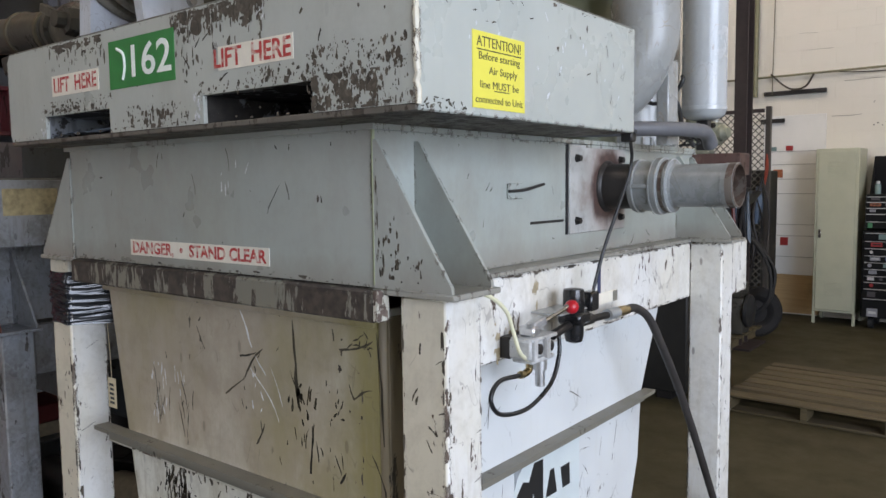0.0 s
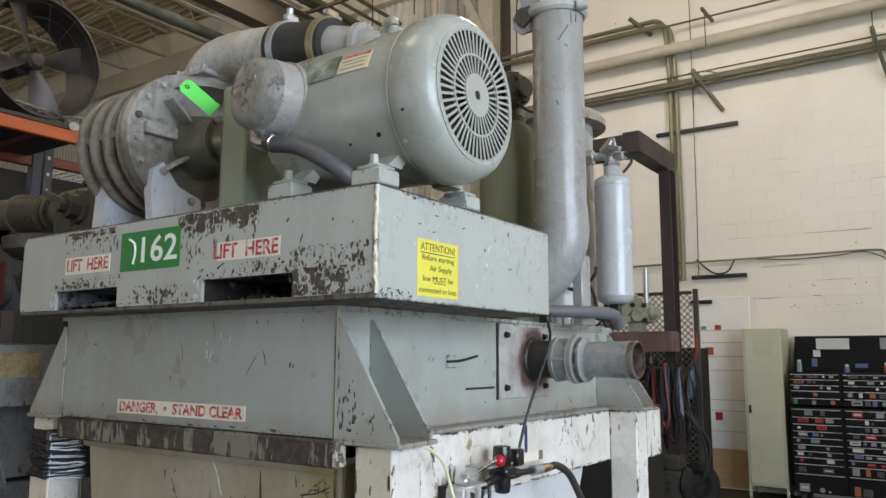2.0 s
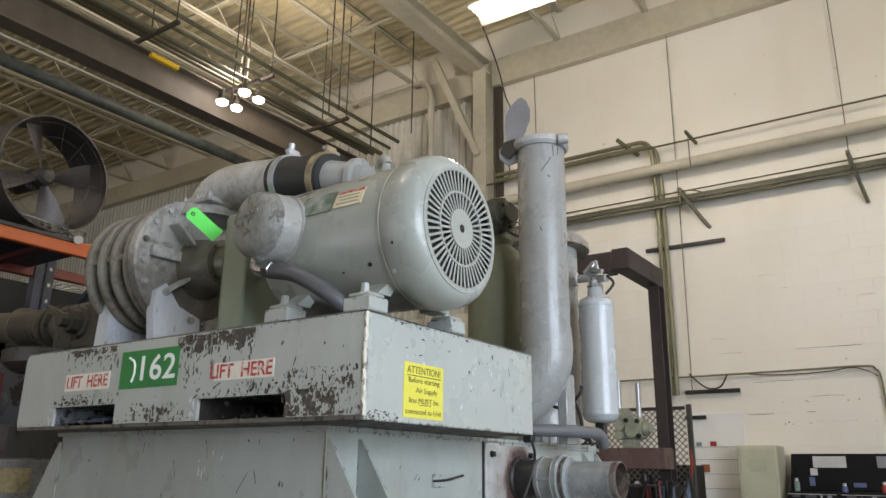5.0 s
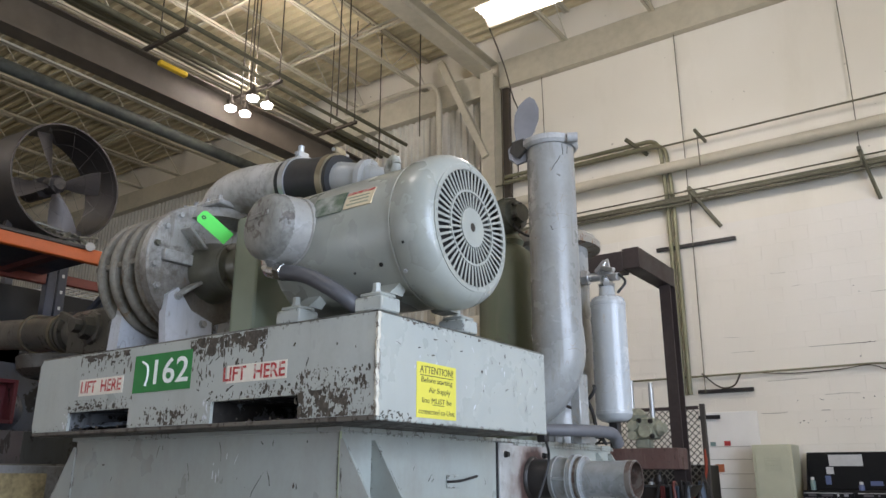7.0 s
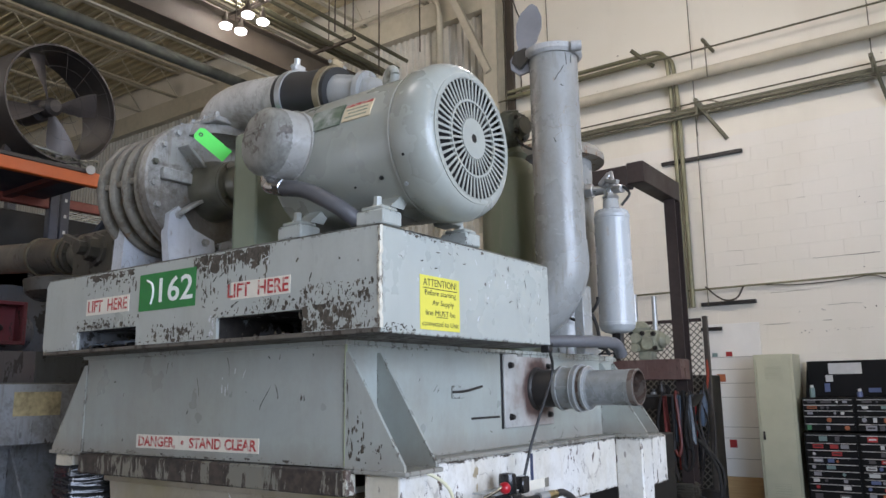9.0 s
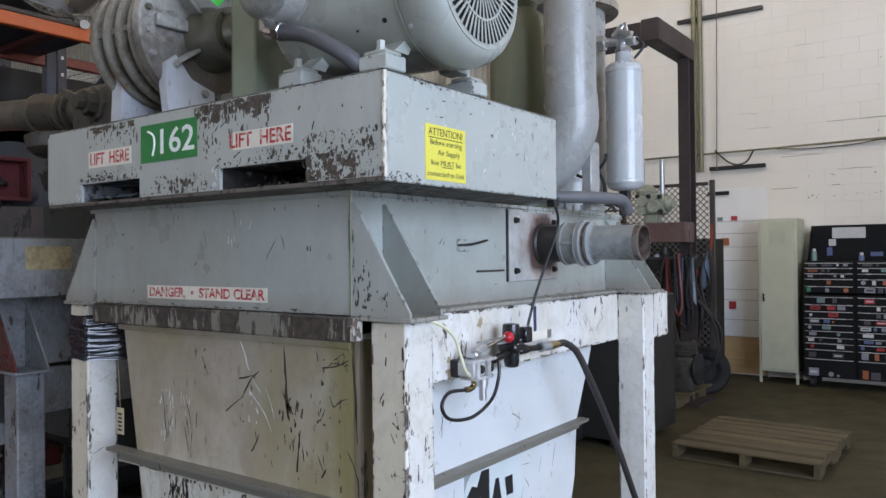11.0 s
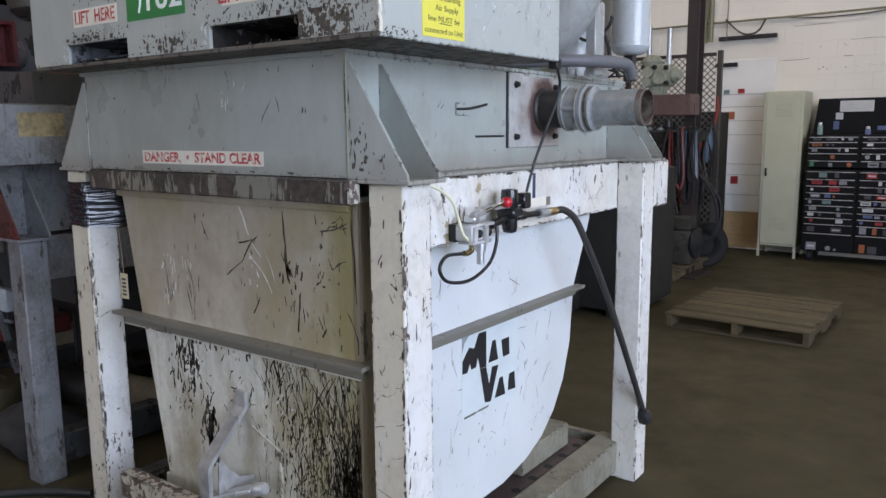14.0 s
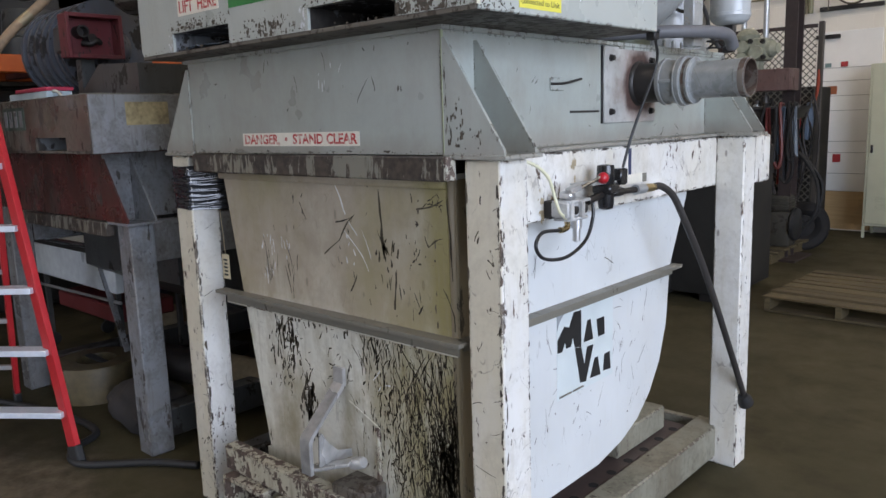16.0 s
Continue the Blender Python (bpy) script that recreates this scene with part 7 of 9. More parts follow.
solid("black_tube", B(add_tube, [(-0.115, 0.490, 1.217), (-0.11, 0.40, 1.222), (-0.105, 0.36, 1.19), (-0.105, 0.40, 1.148), (-0.105, 0.515, 1.135), (-0.108, 0.626, 1.17), (-0.112, 0.673, 1.23), (-0.116, 0.68, 1.28)], 0.0055, 10), M_BLACKPLASTIC, "thin black plastic air tube in a loop", "tube")
solid("signal_wire", B(add_tube, [(0.0, 0.87, 1.795), (-0.04, 0.93, 1.775), (-0.07, 1.004, 1.735), (-0.08, 1.005, 1.68), (-0.09, 0.941, 1.569), (-0.10, 0.892, 1.476), (-0.11, 0.855, 1.376)], 0.0048, 8), M_BLACK, "thin black wire from the skid to the regulator", "wire")
solid("wire_clip", B(add_box, -0.035, -0.004, 0.855, 0.885, 1.768, 1.795, 0.003), M_DARKSTEEL, "dark clip under the skid corner", "clip")
solid("blue_mark", B(add_box, BFX, BFX + 0.0012, 1.030, 1.050, 1.335, 1.428), plain("blue_black_ink", (0.03, 0.04, 0.09), 0.5), "dark blue paint stroke on the white beam", "paint mark")
bm = B(add_box, BFX, BFX + 0.004, 0.985, 1.155, 1.305, 1.338)
lb = solid("white_label", bm, M_WHITE_STICKER, "scuffed white label with dark ends on the beam", "label")
for y0, y1 in ((0.985, 1.005), (1.125, 1.155)):
    part("dark_end", B(add_box, BFX + 0.004, BFX + 0.005, y0, y1, 1.306, 1.337), M_STICKDARKER, lb)
M_GREASE = plain("brown_grease", (0.33, 0.27, 0.17), 0.45, 0, 0.6, 40)
flakes("grease_stain", F1, BM, M_GREASE, 97, [(12, (0.48, 0.62), (1.275, 1.335), (0.006, 0.022), (0.010, 0.03), 0.4), (8, (0.655, 0.70), (1.33, 1.43), (0.006, 0.016), (0.012, 0.04), 0.2), (14, (0.48, 0.62), (1.225, 1.27), (0.006, 0.02), (0.01, 0.04), 0.4)], "brown grease stains round the valve")

# ---------------------------------------------------------------- second, rusty machine to the west
QX, QY = -2.17, 0.05
frame_thing(QX - 0.066, QY + 0.154, 1.118, "dark grey steel frame of an old machine", M_OLDGREY)
hood2, _, _ = hood_thing(QX, QY, 1.130, 1.440, M_RUSTRED, M_OLDGREY, "old intake hood, rust-red front and dull grey sides")
skid2 = skid_thing(QX, QY, 1.450, 1.700, M_OLDSKID, "old blower skid with greasy brown-grey patchy paint", [(QX - 1.335, QX - 1.085), (QX - 0.615, QX - 0.263)], M_OLDGREY)
part("faded_label", B(add_box, QX, QX + 0.0015, QY + 0.16, QY + 0.36, 1.568, 1.668), plain("yellowed_label", (0.25, 0.205, 0.11), 0.5, 0, 0.8, 55), skid2, "yellowed peeling label")
fl = part("stencil_patch", B(add_box, QX - 1.0, QX - 0.72, QY - 0.001, QY + 0.001, 1.56, 1.67), plain("dark_green_patch", (0.04, 0.07, 0.05), 0.6, 0, 0.4, 20), skid2, "dark stencil patch")
for k in range(4):
    part("stencil_bar", B(add_box, QX - 0.985 + 0.066 * k, QX - 0.945 + 0.066 * k, QY - 0.002, QY - 0.0008, 1.575, 1.655), M_OLDGREY, fl)
hop2 = thing("old_hopper", "dark rusty hopper tub under the old machine", "hopper", (QX - 0.9, 1.1, 0.3))
part("tub", B(add_prism, [(0.55, 1.11), (0.55, 0.75), (0.9, 0.55), (1.5, 0.6), (1.75, 1.11)], "x", QX - 1.42, QX - 0.30), M_OLDDARK, hop2)
# blower of the second machine
old = thing("old_blower", "dark blue-grey finned blower, greasy", "blower", (-3.35, 0.62, 1.70))
M_GREASYDARK = paint("greasy_dark_cast", (0.050, 0.046, 0.036), (0.02, 0.016, 0.012), 0.58, (12, 12, 12), dirty=0.6, dirt=(0.09, 0.08, 0.06), rough=0.42)
M_OLDBLUE = paint("greasy_blue_grey", (0.062, 0.072, 0.092), (0.008, 0.007, 0.006), 0.54, (8, 8, 8), dirty=0.7, dirt=(0.06, 0.05, 0.04), rough=0.4)
part("casing", B(add_lathe, (-3.0, 0.55, 1.98), (-1, 0, 0), [(0, 0.10), (0, 0.21), (0.62, 0.21), (0.67, 0.1)], 36), M_OLDBLUE, old)
for k in range(6):
    part("fin", B(add_lathe, (-3.05 - 0.09 * k, 0.55, 1.98), (-1, 0, 0), [(0, 0.2), (0.004, 0.25), (0.035, 0.25), (0.04, 0.2)], 40, False, False), M_OLDBLUE, old)
part("end_plate", B(add_lathe, (-3.0, 0.55, 1.98), (1, 0, 0), [(-0.03, 0.25), (0.0, 0.25), (0.008, 0.12), (0.06, 0.10), (0.09, 0.05)], 36), M_OLDBLUE, old)
for fx in (-3.02, -3.42):
    part("foot", B(add_prism, [(0.38, 1.706), (0.72, 1.706), (0.68, 1.85), (0.42, 1.85)], "x", fx - 0.03, fx + 0.03), M_OLDBLUE, old)
rb = thing("red_flange_box", "dull red open steel box bolted to the blower", "box", (-2.75, 0.35, 1.70))
M_BOXRED = paint("dark_red_paint", (0.12, 0.018, 0.022), (0.02, 0.012, 0.010), 0.62, dirty=0.6, dirt=(0.05, 0.02, 0.016), rough=0.5)
bm = bmesh.new()
for a in ((-2.78, -2.70, 0.215, 0.230, 1.90, 2.105), (-2.78, -2.70, 0.470, 0.485, 1.90, 2.105), (-2.78, -2.70, 0.230, 0.470, 1.90, 1.915), (-2.78, -2.70, 0.230, 0.470, 2.09, 2.105), (-2.79, -2.78, 0.215, 0.485, 1.90, 2.105)):
    add_box(bm, *a, 0.003)
part("box", bm, M_BOXRED, rb)
bm = bmesh.new()
for a in ((0.212, 0.230, 1.897, 2.108), (0.470, 0.488, 1.897, 2.108), (0.230, 0.470, 1.897, 1.915), (0.230, 0.470, 2.090, 2.108)):
    add_box(bm, -2.70, -2.69, *a, 0.002)
part("flange", bm, M_BOXRED, rb, "dull red front flange")
part("pipe_end", B(add_lathe, (-2.78, 0.30, 2.025), (1, 0, 0), [(0, 0.030), (0.07, 0.030), (0.07, 0.022), (0.02, 0.022)], 20), M_DARKSTEEL, rb)
part("fitting", B(add_tube, [(-2.76, 0.31, 1.975), (-2.735, 0.34, 1.97), (-2.73, 0.37, 1.985), (-2.74, 0.39, 1.975)], 0.014, 10), M_DARKSTEEL, rb)
part("fitting", B(add_cyl, (-2.78, 0.345, 1.995), (-2.72, 0.345, 1.995), 0.022, seg=12), M_DARKSTEEL, rb)
part("support_leg", B(add_box, -2.86, -2.80, 0.31, 0.38, 1.706, 1.90, 0.004), M_OLDDARK, rb)
part("neck", B(add_box, -3.0, -2.79, 0.27, 0.42, 1.94, 2.07, 0.01), M_OLDDARK, rb)
wh = thing("broom_stick", "worn pale wooden broom stick leaning behind the old blower", "broom", (-3.62, 0.2, 1.70))
part("shaft", B(add_tube, [(-3.66, 0.02, 1.712), (-3.62, 0.24, 2.05), (-3.60, 0.45, 2.26), (-3.59, 0.58, 2.39)], 0.026, 12), plain("pale_worn_wood", (0.30, 0.21, 0.13), 0.7, 0, 0.4, 40), wh)
part("ferrule", B(add_cyl, (-3.61, 0.34, 2.155), (-3.605, 0.40, 2.21), 0.030, seg=14), M_BRASSY, wh)
gd = thing("belt_guard", "tapered dark grey sheet guard on the old skid", "guard", (-2.5, 0.35, 1.70))
part("sheet", B(add_prism, [(-2.85, 1.706), (-2.20, 1.706), (-2.20, 1.84), (-2.58, 1.86)], "y", 0.30, 0.62), M_OLDDARK, gd)
pb = thing("parts_box", "small pink and white cardboard parts box", "box", (-2.92, 0.10, 1.70))
part("carton", B(add_box, -3.20, -2.72, 0.10, 0.22, 1.706, 1.742, 0.003), plain("pale_blue_carton", (0.42, 0.52, 0.56), 0.5, 0, 0.35, 12), pb)
part("lid", B(add_box, -3.10, -2.71, 0.095, 0.225, 1.742, 1.760, 0.003), plain("pink_card", (0.42, 0.03, 0.07), 0.5, 0, 0.3, 10), pb, "bright pink lid")
part("rag", B(add_tube, [(-2.72, 0.13, 1.74), (-2.68, 0.13, 1.738), (-2.65, 0.13, 1.728), (-2.62, 0.13, 1.714)], 0.007, 8), plain("pale_rag", (0.45, 0.45, 0.40), 0.8), pb)
# greasy pipe line with couplings crossing behind the skid corner
pl = thing("greasy_pipe", "greasy grey pipe with sleeve couplings", "pipe", (-2.6, 0.75, 1.70))
M_GREASYBAND = plain("dull_clamp_band", (0.13, 0.11, 0.07), 0.45, 0.4, 0.4)
M_GREASYPIPE = paint("greasy_grey", (0.085, 0.08, 0.065), (0.06, 0.05, 0.04), 0.62, dirty=0.6, rough=0.42)
part("pipe", B(add_tube, [(-4.5, 0.70, 2.50), (-4.0, 0.70, 2.47), (-3.4, 0.70, 2.43), (-2.3, 0.70, 2.34)], 0.084, 24), M_GREASYPIPE, pl)
sv = part("rubber_sleeve", B(add_lathe, (-3.02, 0.70, 2.400), (1, 0, -0.085), [(0, 0.085), (0, 0.095), (0.05, 0.100), (0.10, 0.094), (0.24, 0.094), (0.29, 0.100), (0.34, 0.095), (0.34, 0.085)], 32), M_GREASYDARK, pl, "greasy dark rubber sleeve")
for cx, cz in ((-3.01, 2.399), (-2.72, 2.374)):
    part("band", B(add_ring, (cx, 0.70, cz), (1, 0, -0.085), 0.094, 0.106, 0.022, 32), M_GREASYBAND, sv)
part("flange_ring", B(add_ring, (-2.64, 0.70, 2.368), (1, 0, -0.085), 0.084, 0.108, 0.03, 32), M_GREASYDARK, pl)
part("valve_body", B(add_box, -2.50, -2.10, 0.58, 0.84, 2.19, 2.44, 0.03), M_GREASYDARK, pl, "greasy cast valve body")
bs = part("valve_boss", B(add_lathe, (-2.26, 0.585, 2.335), (0, -1, 0), [(0, 0.085), (0.02, 0.08), (0.025, 0.062), (0.07, 0.058), (0.072, 0.035), (0.11, 0.034)], 8), M_GREASYDARK, pl, "hexagonal valve boss")
part("valve_arm", B(add_bar, (-2.26, 0.50, 2.345), (-2.44, 0.52, 2.41), 0.03, 0.035, 0.004), M_GREASYDARK, bs)
part("oil_pan", B(add_lathe, (-2.55, 0.66, 2.12), (0, 0, 1), [(0, 0.20), (0.03, 0.24), (0.09, 0.25), (0.10, 0.22)], 28), M_GREASYDARK, pl)
part("stand", B(add_box, -2.46, -2.38, 0.66, 0.74, 1.706, 2.21, 0.004), M_OLDDARK, pl)
part("stand", B(add_box, -3.50, -3.42, 0.66, 0.74, 1.706, 2.28, 0.004), M_OLDDARK, pl)
dk = thing("grey_drum", "dull grey steel drum on the old skid", "drum", (-2.5, 0.72, 1.70))
part("drum", B(add_lathe, (-2.42, 0.95, 1.2), (0, 0, 1), [(0, 0.16), (0.7, 0.16), (0.71, 0.14)], 28), M_OLDDARK, dk)

# ---------------------------------------------------------------- red step ladder
M_TREAD = plain("pale_aluminium_tread", (0.66, 0.70, 0.76), 0.35, 0.2, 0.15, 40)
M_LADRED = plain("red_fibreglass", (0.52, 0.026, 0.03), 0.4, 0, 0.15, 30)
lad = thing("step_ladder", "red fibreglass step ladder with aluminium treads", "ladder", (-2.95, -0.05, 0))
fr_b, fr_t = V3((-2.44, -0.055, 0.0)), V3((-2.90, -0.10, 1.75))
fl_b, fl_t = V3((-2.95, -0.42, 0.0)), V3((-3.25, -0.42, 1.75))
bk_b, bk_t = V3((-3.56, 0.065, 0.0)), V3((-3.02, -0.06, 1.75))
bl_b, bl_t = V3((-3.95, -0.25, 0.0)), V3((-3.30, -0.40, 1.75))
for nm, a, b in (("front_rail", fr_b, fr_t), ("front_rail", fl_b, fl_t), ("rear_rail", bk_b, bk_t), ("rear_rail", bl_b, bl_t)):
    d = (b - a).normalized()
    r = part(nm, B(add_bar, a + d * 0.05, b, 0.03, 0.075, 0.004), M_LADRED, lad)
    part("rubber_foot", B(add_bar, a, a + d * 0.10, 0.04, 0.09, 0.008), M_BLACK, r, "dark rubber foot")
for k in range(6):
    u = 0.14 + 0.165 * k
    a, b = fr_b.lerp(fr_t, u), fl_b.lerp(fl_t, u)
    t1 = part("tread", B(add_bar, a, b, 0.085, 0.028, 0.003), M_TREAD, lad, "ribbed aluminium tread")
    bm = bmesh.new()
    for s in (0.012, -0.012):
        add_lathe(bm, a + V3((0.018, 0.0, s)), (1, -0.3, 0), [(0, 0.006), (0.004, 0.005)], 8)
    part("rivets", bm, M_GALV, t1)
    if k < 3:
        a, b = bk_b.lerp(bk_t, u), bl_b.lerp(bl_t, u)
        part("rear_brace", B(add_bar, a, b, 0.03, 0.025, 0.002), M_GALV, lad)
part("top_cap", B(add_box, -3.32, -2.86, -0.46, -0.05, 1.75, 1.80, 0.01), M_LADRED, lad)

# ---------------------------------------------------------------- bench cart, coil, scrap under the old machine
M_PAN = plain("bright_galvanised_sheet", (0.74, 0.80, 0.86), 0.33, 0.25, 0.22, 14)
ct = thing("steel_cart", "galvanised steel cart with a red tray under the old machine", "cart", (-4.0, 0.9, 0))
part("pan", B(add_box, -4.75, -3.46, 0.65, 1.15, 0.55, 0.78, 0.01), M_PAN, ct)
part("rim", B(add_tube, [(-4.78, 0.63, 0.825), (-3.36, 0.63, 0.835)], 0.016, 10, 1), M_CHROME, ct)
part("rim_strap", B(add_box, -4.76, -3.40, 0.64, 0.66, 0.78, 0.83), M_DARKSTEEL, ct)
part("lower_bar", B(add_tube, [(-4.72, 0.66, 0.47), (-3.42, 0.66, 0.50)], 0.010, 8, 1), M_GALV, ct)
part("strut", B(add_bar, (-3.66, 0.645, 0.79), (-3.36, 0.645, 0.20), 0.035, 0.012), M_OLDGREY, ct)
part("red_tray", B(add_box, -4.5, -3.6, 0.7, 1.1, 0.33, 0.44, 0.01), plain("dull_red_paint", (0.13, 0.02, 0.02), 0.5), ct, "dull red tray")
for lx in (-4.68, -3.54):
    for ly in (0.70, 1.10):
        part("leg", B(add_bar, (lx, ly, 0.56), (lx, ly, 0.10), 0.03, 0.03), M_OLDDARK, ct)
        part("caster", B(add_cyl, (lx - 0.015, ly, 0.05), (lx + 0.015, ly, 0.05), 0.05, seg=16), M_BLACK, ct)
co = thing("strap_coil", "coil of yellowed steel strapping on the floor", "coil", (-3.38, 0.50, 0))
part("coil", B(add_lathe, (-3.38, 0.46, 0.0), (0, 0, 1), [(0, 0.10), (0, 0.24), (0.20, 0.24), (0.21, 0.235), (0.21, 0.11), (0.0, 0.10)], 40, False, False), plain("yellowed_coil", (0.095, 0.073, 0.035), 0.55, 0, 0.6, 22), co)
part("slot", B(add_box, -3.50, -3.26, 0.44, 0.48, 0.205, 0.213), M_DARKHOLE, co)
bg = thing("sand_bag", "grey canvas bag slumped on the floor", "bag", (-2.62, 0.24, 0))
bm = bmesh.new()
bmesh.ops.create_icosphere(bm, subdivisions=4, radius=1.0)
for v in bm.verts:
    n = noise.noise(v.co * 1.7) * 0.22 + noise.noise(v.co * 5) * 0.06
    v.co = V3((-2.66 + v.co.x * 0.26 * (1 + n), 0.42 + v.co.y * 0.17 * (1 + n), max(0.0, 0.10 + v.co.z * 0.15 * (1 + n))))
part("sack", bm, plain("grey_canvas", (0.032, 0.029, 0.028), 0.85, 0, 0.3, 20, 0.4), bg)
random.seed(21)
M_SCRAP = [plain("scrap_brown", (0.10, 0.075, 0.05), 0.7, 0, 0.4), plain("scrap_tan", (0.20, 0.16, 0.10), 0.8, 0, 0.4), M_DARKSTEEL, M_OLDGREY]
for k in range(16):
    x, y = random.uniform(-4.6, -2.0), random.uniform(0.75, 2.2)
    w, d, h = random.uniform(0.12, 0.35), random.uniform(0.12, 0.35), random.uniform(0.08, 0.35)
    th = thing("scrap_part", "dusty discarded machine part on the floor", "machine part", (x, y, 0), "scrap parts")
    bm = bmesh.new()
    if k % 3 == 0:
        add_lathe(bm, (x, y, 0), (0, 0, 1), [(0, w * 0.6), (h * 0.3, w * 0.62), (h * 0.35, w * 0.5), (h, w * 0.45), (h, w * 0.2)], 20)
    elif k % 3 == 1:
        add_obox(bm, Matrix.Translation((x, y, h / 2)) @ Matrix.Rotation(random.random() * 3, 4, "Z"), w, d, h, 0.01)
        add_obox(bm, Matrix.Translation((x, y, h * 0.9)) @ Matrix.Rotation(random.random() * 3, 4, "Z"), w * 0.6, d * 0.5, h * 0.3, 0.01)
    else:
        add_cyl(bm, (x - w, y, w * 0.35), (x + w, y + d * 0.5, w * 0.35), w * 0.35, seg=18)
    part("casting", bm, M_SCRAP[k % 4], th)
solid("floor_hose", B(add_tube, [(-4.2, -0.2, 0.02), (-3.3, 0.10, 0.02), (-2.75, 0.16, 0.02), (-2.60, -0.02, 0.02), (-2.40, -0.06, 0.02), (-2.15, 0.16, 0.02), (-1.95, 0.28, 0.02)], 0.018, 10), M_BLACK, "black hose lying on the floor", "hose")
# blue drum, and near-black boxes added to darken the gaps behind the machines
th = thing("blue_drum", "dark blue drum behind the white post", "drum", (-2.35, 1.35, 0))
part("drum", B(add_lathe, (-2.05, 1.05, 0), (0, 0, 1), [(0, 0.24), (0.28, 0.24), (0.30, 0.25), (0.32, 0.24), (0.9, 0.24), (0.91, 0.22)], 36), plain("dark_blue_paint", (0.03, 0.06, 0.12), 0.5, 0, 0.4), th)
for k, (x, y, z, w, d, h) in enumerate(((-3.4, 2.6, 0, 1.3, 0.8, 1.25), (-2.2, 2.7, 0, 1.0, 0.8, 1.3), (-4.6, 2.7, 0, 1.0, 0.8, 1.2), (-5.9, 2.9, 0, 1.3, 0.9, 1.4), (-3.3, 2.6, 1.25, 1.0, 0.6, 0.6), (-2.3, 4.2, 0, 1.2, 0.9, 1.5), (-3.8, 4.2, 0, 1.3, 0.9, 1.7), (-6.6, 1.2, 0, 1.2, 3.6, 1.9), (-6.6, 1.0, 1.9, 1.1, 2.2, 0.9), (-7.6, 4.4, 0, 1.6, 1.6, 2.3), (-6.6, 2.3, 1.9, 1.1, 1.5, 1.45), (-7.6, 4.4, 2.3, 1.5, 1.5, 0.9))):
    th = thing("steel_crate", "near-black box added to darken the gap behind the machines", "crate", (x, y, z), "steel crates")
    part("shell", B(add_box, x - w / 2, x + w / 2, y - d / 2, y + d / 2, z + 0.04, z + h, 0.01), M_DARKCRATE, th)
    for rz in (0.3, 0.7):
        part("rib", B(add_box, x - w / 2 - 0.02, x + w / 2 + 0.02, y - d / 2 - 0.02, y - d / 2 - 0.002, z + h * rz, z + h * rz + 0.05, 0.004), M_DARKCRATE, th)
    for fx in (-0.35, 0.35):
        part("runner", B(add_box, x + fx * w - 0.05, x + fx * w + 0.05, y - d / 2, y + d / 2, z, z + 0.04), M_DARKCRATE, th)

# ---------------------------------------------------------------- pallet rack with a drum fan on top
M_ORANGE = plain("orange_rack_paint", (0.42, 0.085, 0.012), 0.42, 0, 0.12, 20)
M_RACKDARK = plain("dark_red_rack_paint", (0.085, 0.022, 0.016), 0.5, 0, 0.3, 20)
M_RACKRED = plain("rusty_red_rack_paint", (0.17, 0.035, 0.02), 0.5, 0, 0.3, 20)
M_UPRIGHT = plain("dark_rack_upright", (0.035, 0.04, 0.055), 0.5, 0, 0.3)
rack = thing("pallet_rack", "tall pallet rack with orange and dark red beams", "rack", (-5.1, 0.6, 0))
for ux in (-4.62, -5.62):
    for uy in (-1.6, 2.05):
        u = part("upright", B(add_box, ux - 0.045, ux + 0.045, uy - 0.04, uy + 0.04, 0, 3.45, 0.004), M_UPRIGHT, rack)
    for z, m in ((3.37, M_ORANGE if ux > -5 else M_RACKRED), (2.02, M_ORANGE), (1.0, M_RACKDARK)):
        part("beam", B(add_box, ux - 0.03, ux + 0.03, -1.56, 2.01, z - 0.062, z + 0.058, 0.008), m, rack)
for uy in (-1.6, 2.05):
    for z in (0.4, 1.5, 2.55):
        part("brace", B(add_bar, (-5.62, uy, z), (-4.62, uy, z + 0.6), 0.03, 0.04), M_UPRIGHT, rack)
for z in (3.36, 1.99, 0.97):
    for k in range(5):
        part("deck_bar", B(add_box, -5.60, -4.64, -1.2 + 0.7 * k, -1.12 + 0.7 * k, z - 0.02, z + 0.02), M_RACKDARK, rack)
for k in range(4):
    part("deck_panel", B(add_box, -5.585, -4.655, -1.5 + 0.87 * k, -0.65 + 0.87 * k, 3.382, 3.398, 0.003), M_UPRIGHT, rack, "dark sheet deck panel")
# the bay behind, with a wire mesh deck
rear = thing("pallet_rack", "rear pallet rack with red beams and a wire mesh deck", "rack", (-6.2, 3.1, 0))
for ux, uy in ((-5.66, 2.17), (-5.66, 4.3), (-6.7, 2.17), (-6.7, 4.3)):
    up = part("upright", B(add_box, ux - 0.045, ux + 0.045, uy - 0.04, uy + 0.04, 0, 3.62, 0.004), M_UPRIGHT, rear)
    for k in range(8):
        part("slot", B(add_box, ux + 0.0452, ux + 0.0462, uy - 0.012, uy + 0.012, 2.35 + 0.15 * k, 2.38 + 0.15 * k), M_GALV, up)
for ux in (-5.66, -6.7):
    part("beam", B(add_box, ux - 0.03, ux + 0.03, 2.21, 4.26, 3.345, 3.435, 0.006), M_RACKRED, rear)
    part("beam", B(add_box, ux - 0.03, ux + 0.03, 2.21, 4.26, 2.80, 2.88, 0.006), M_RACKRED, rear)
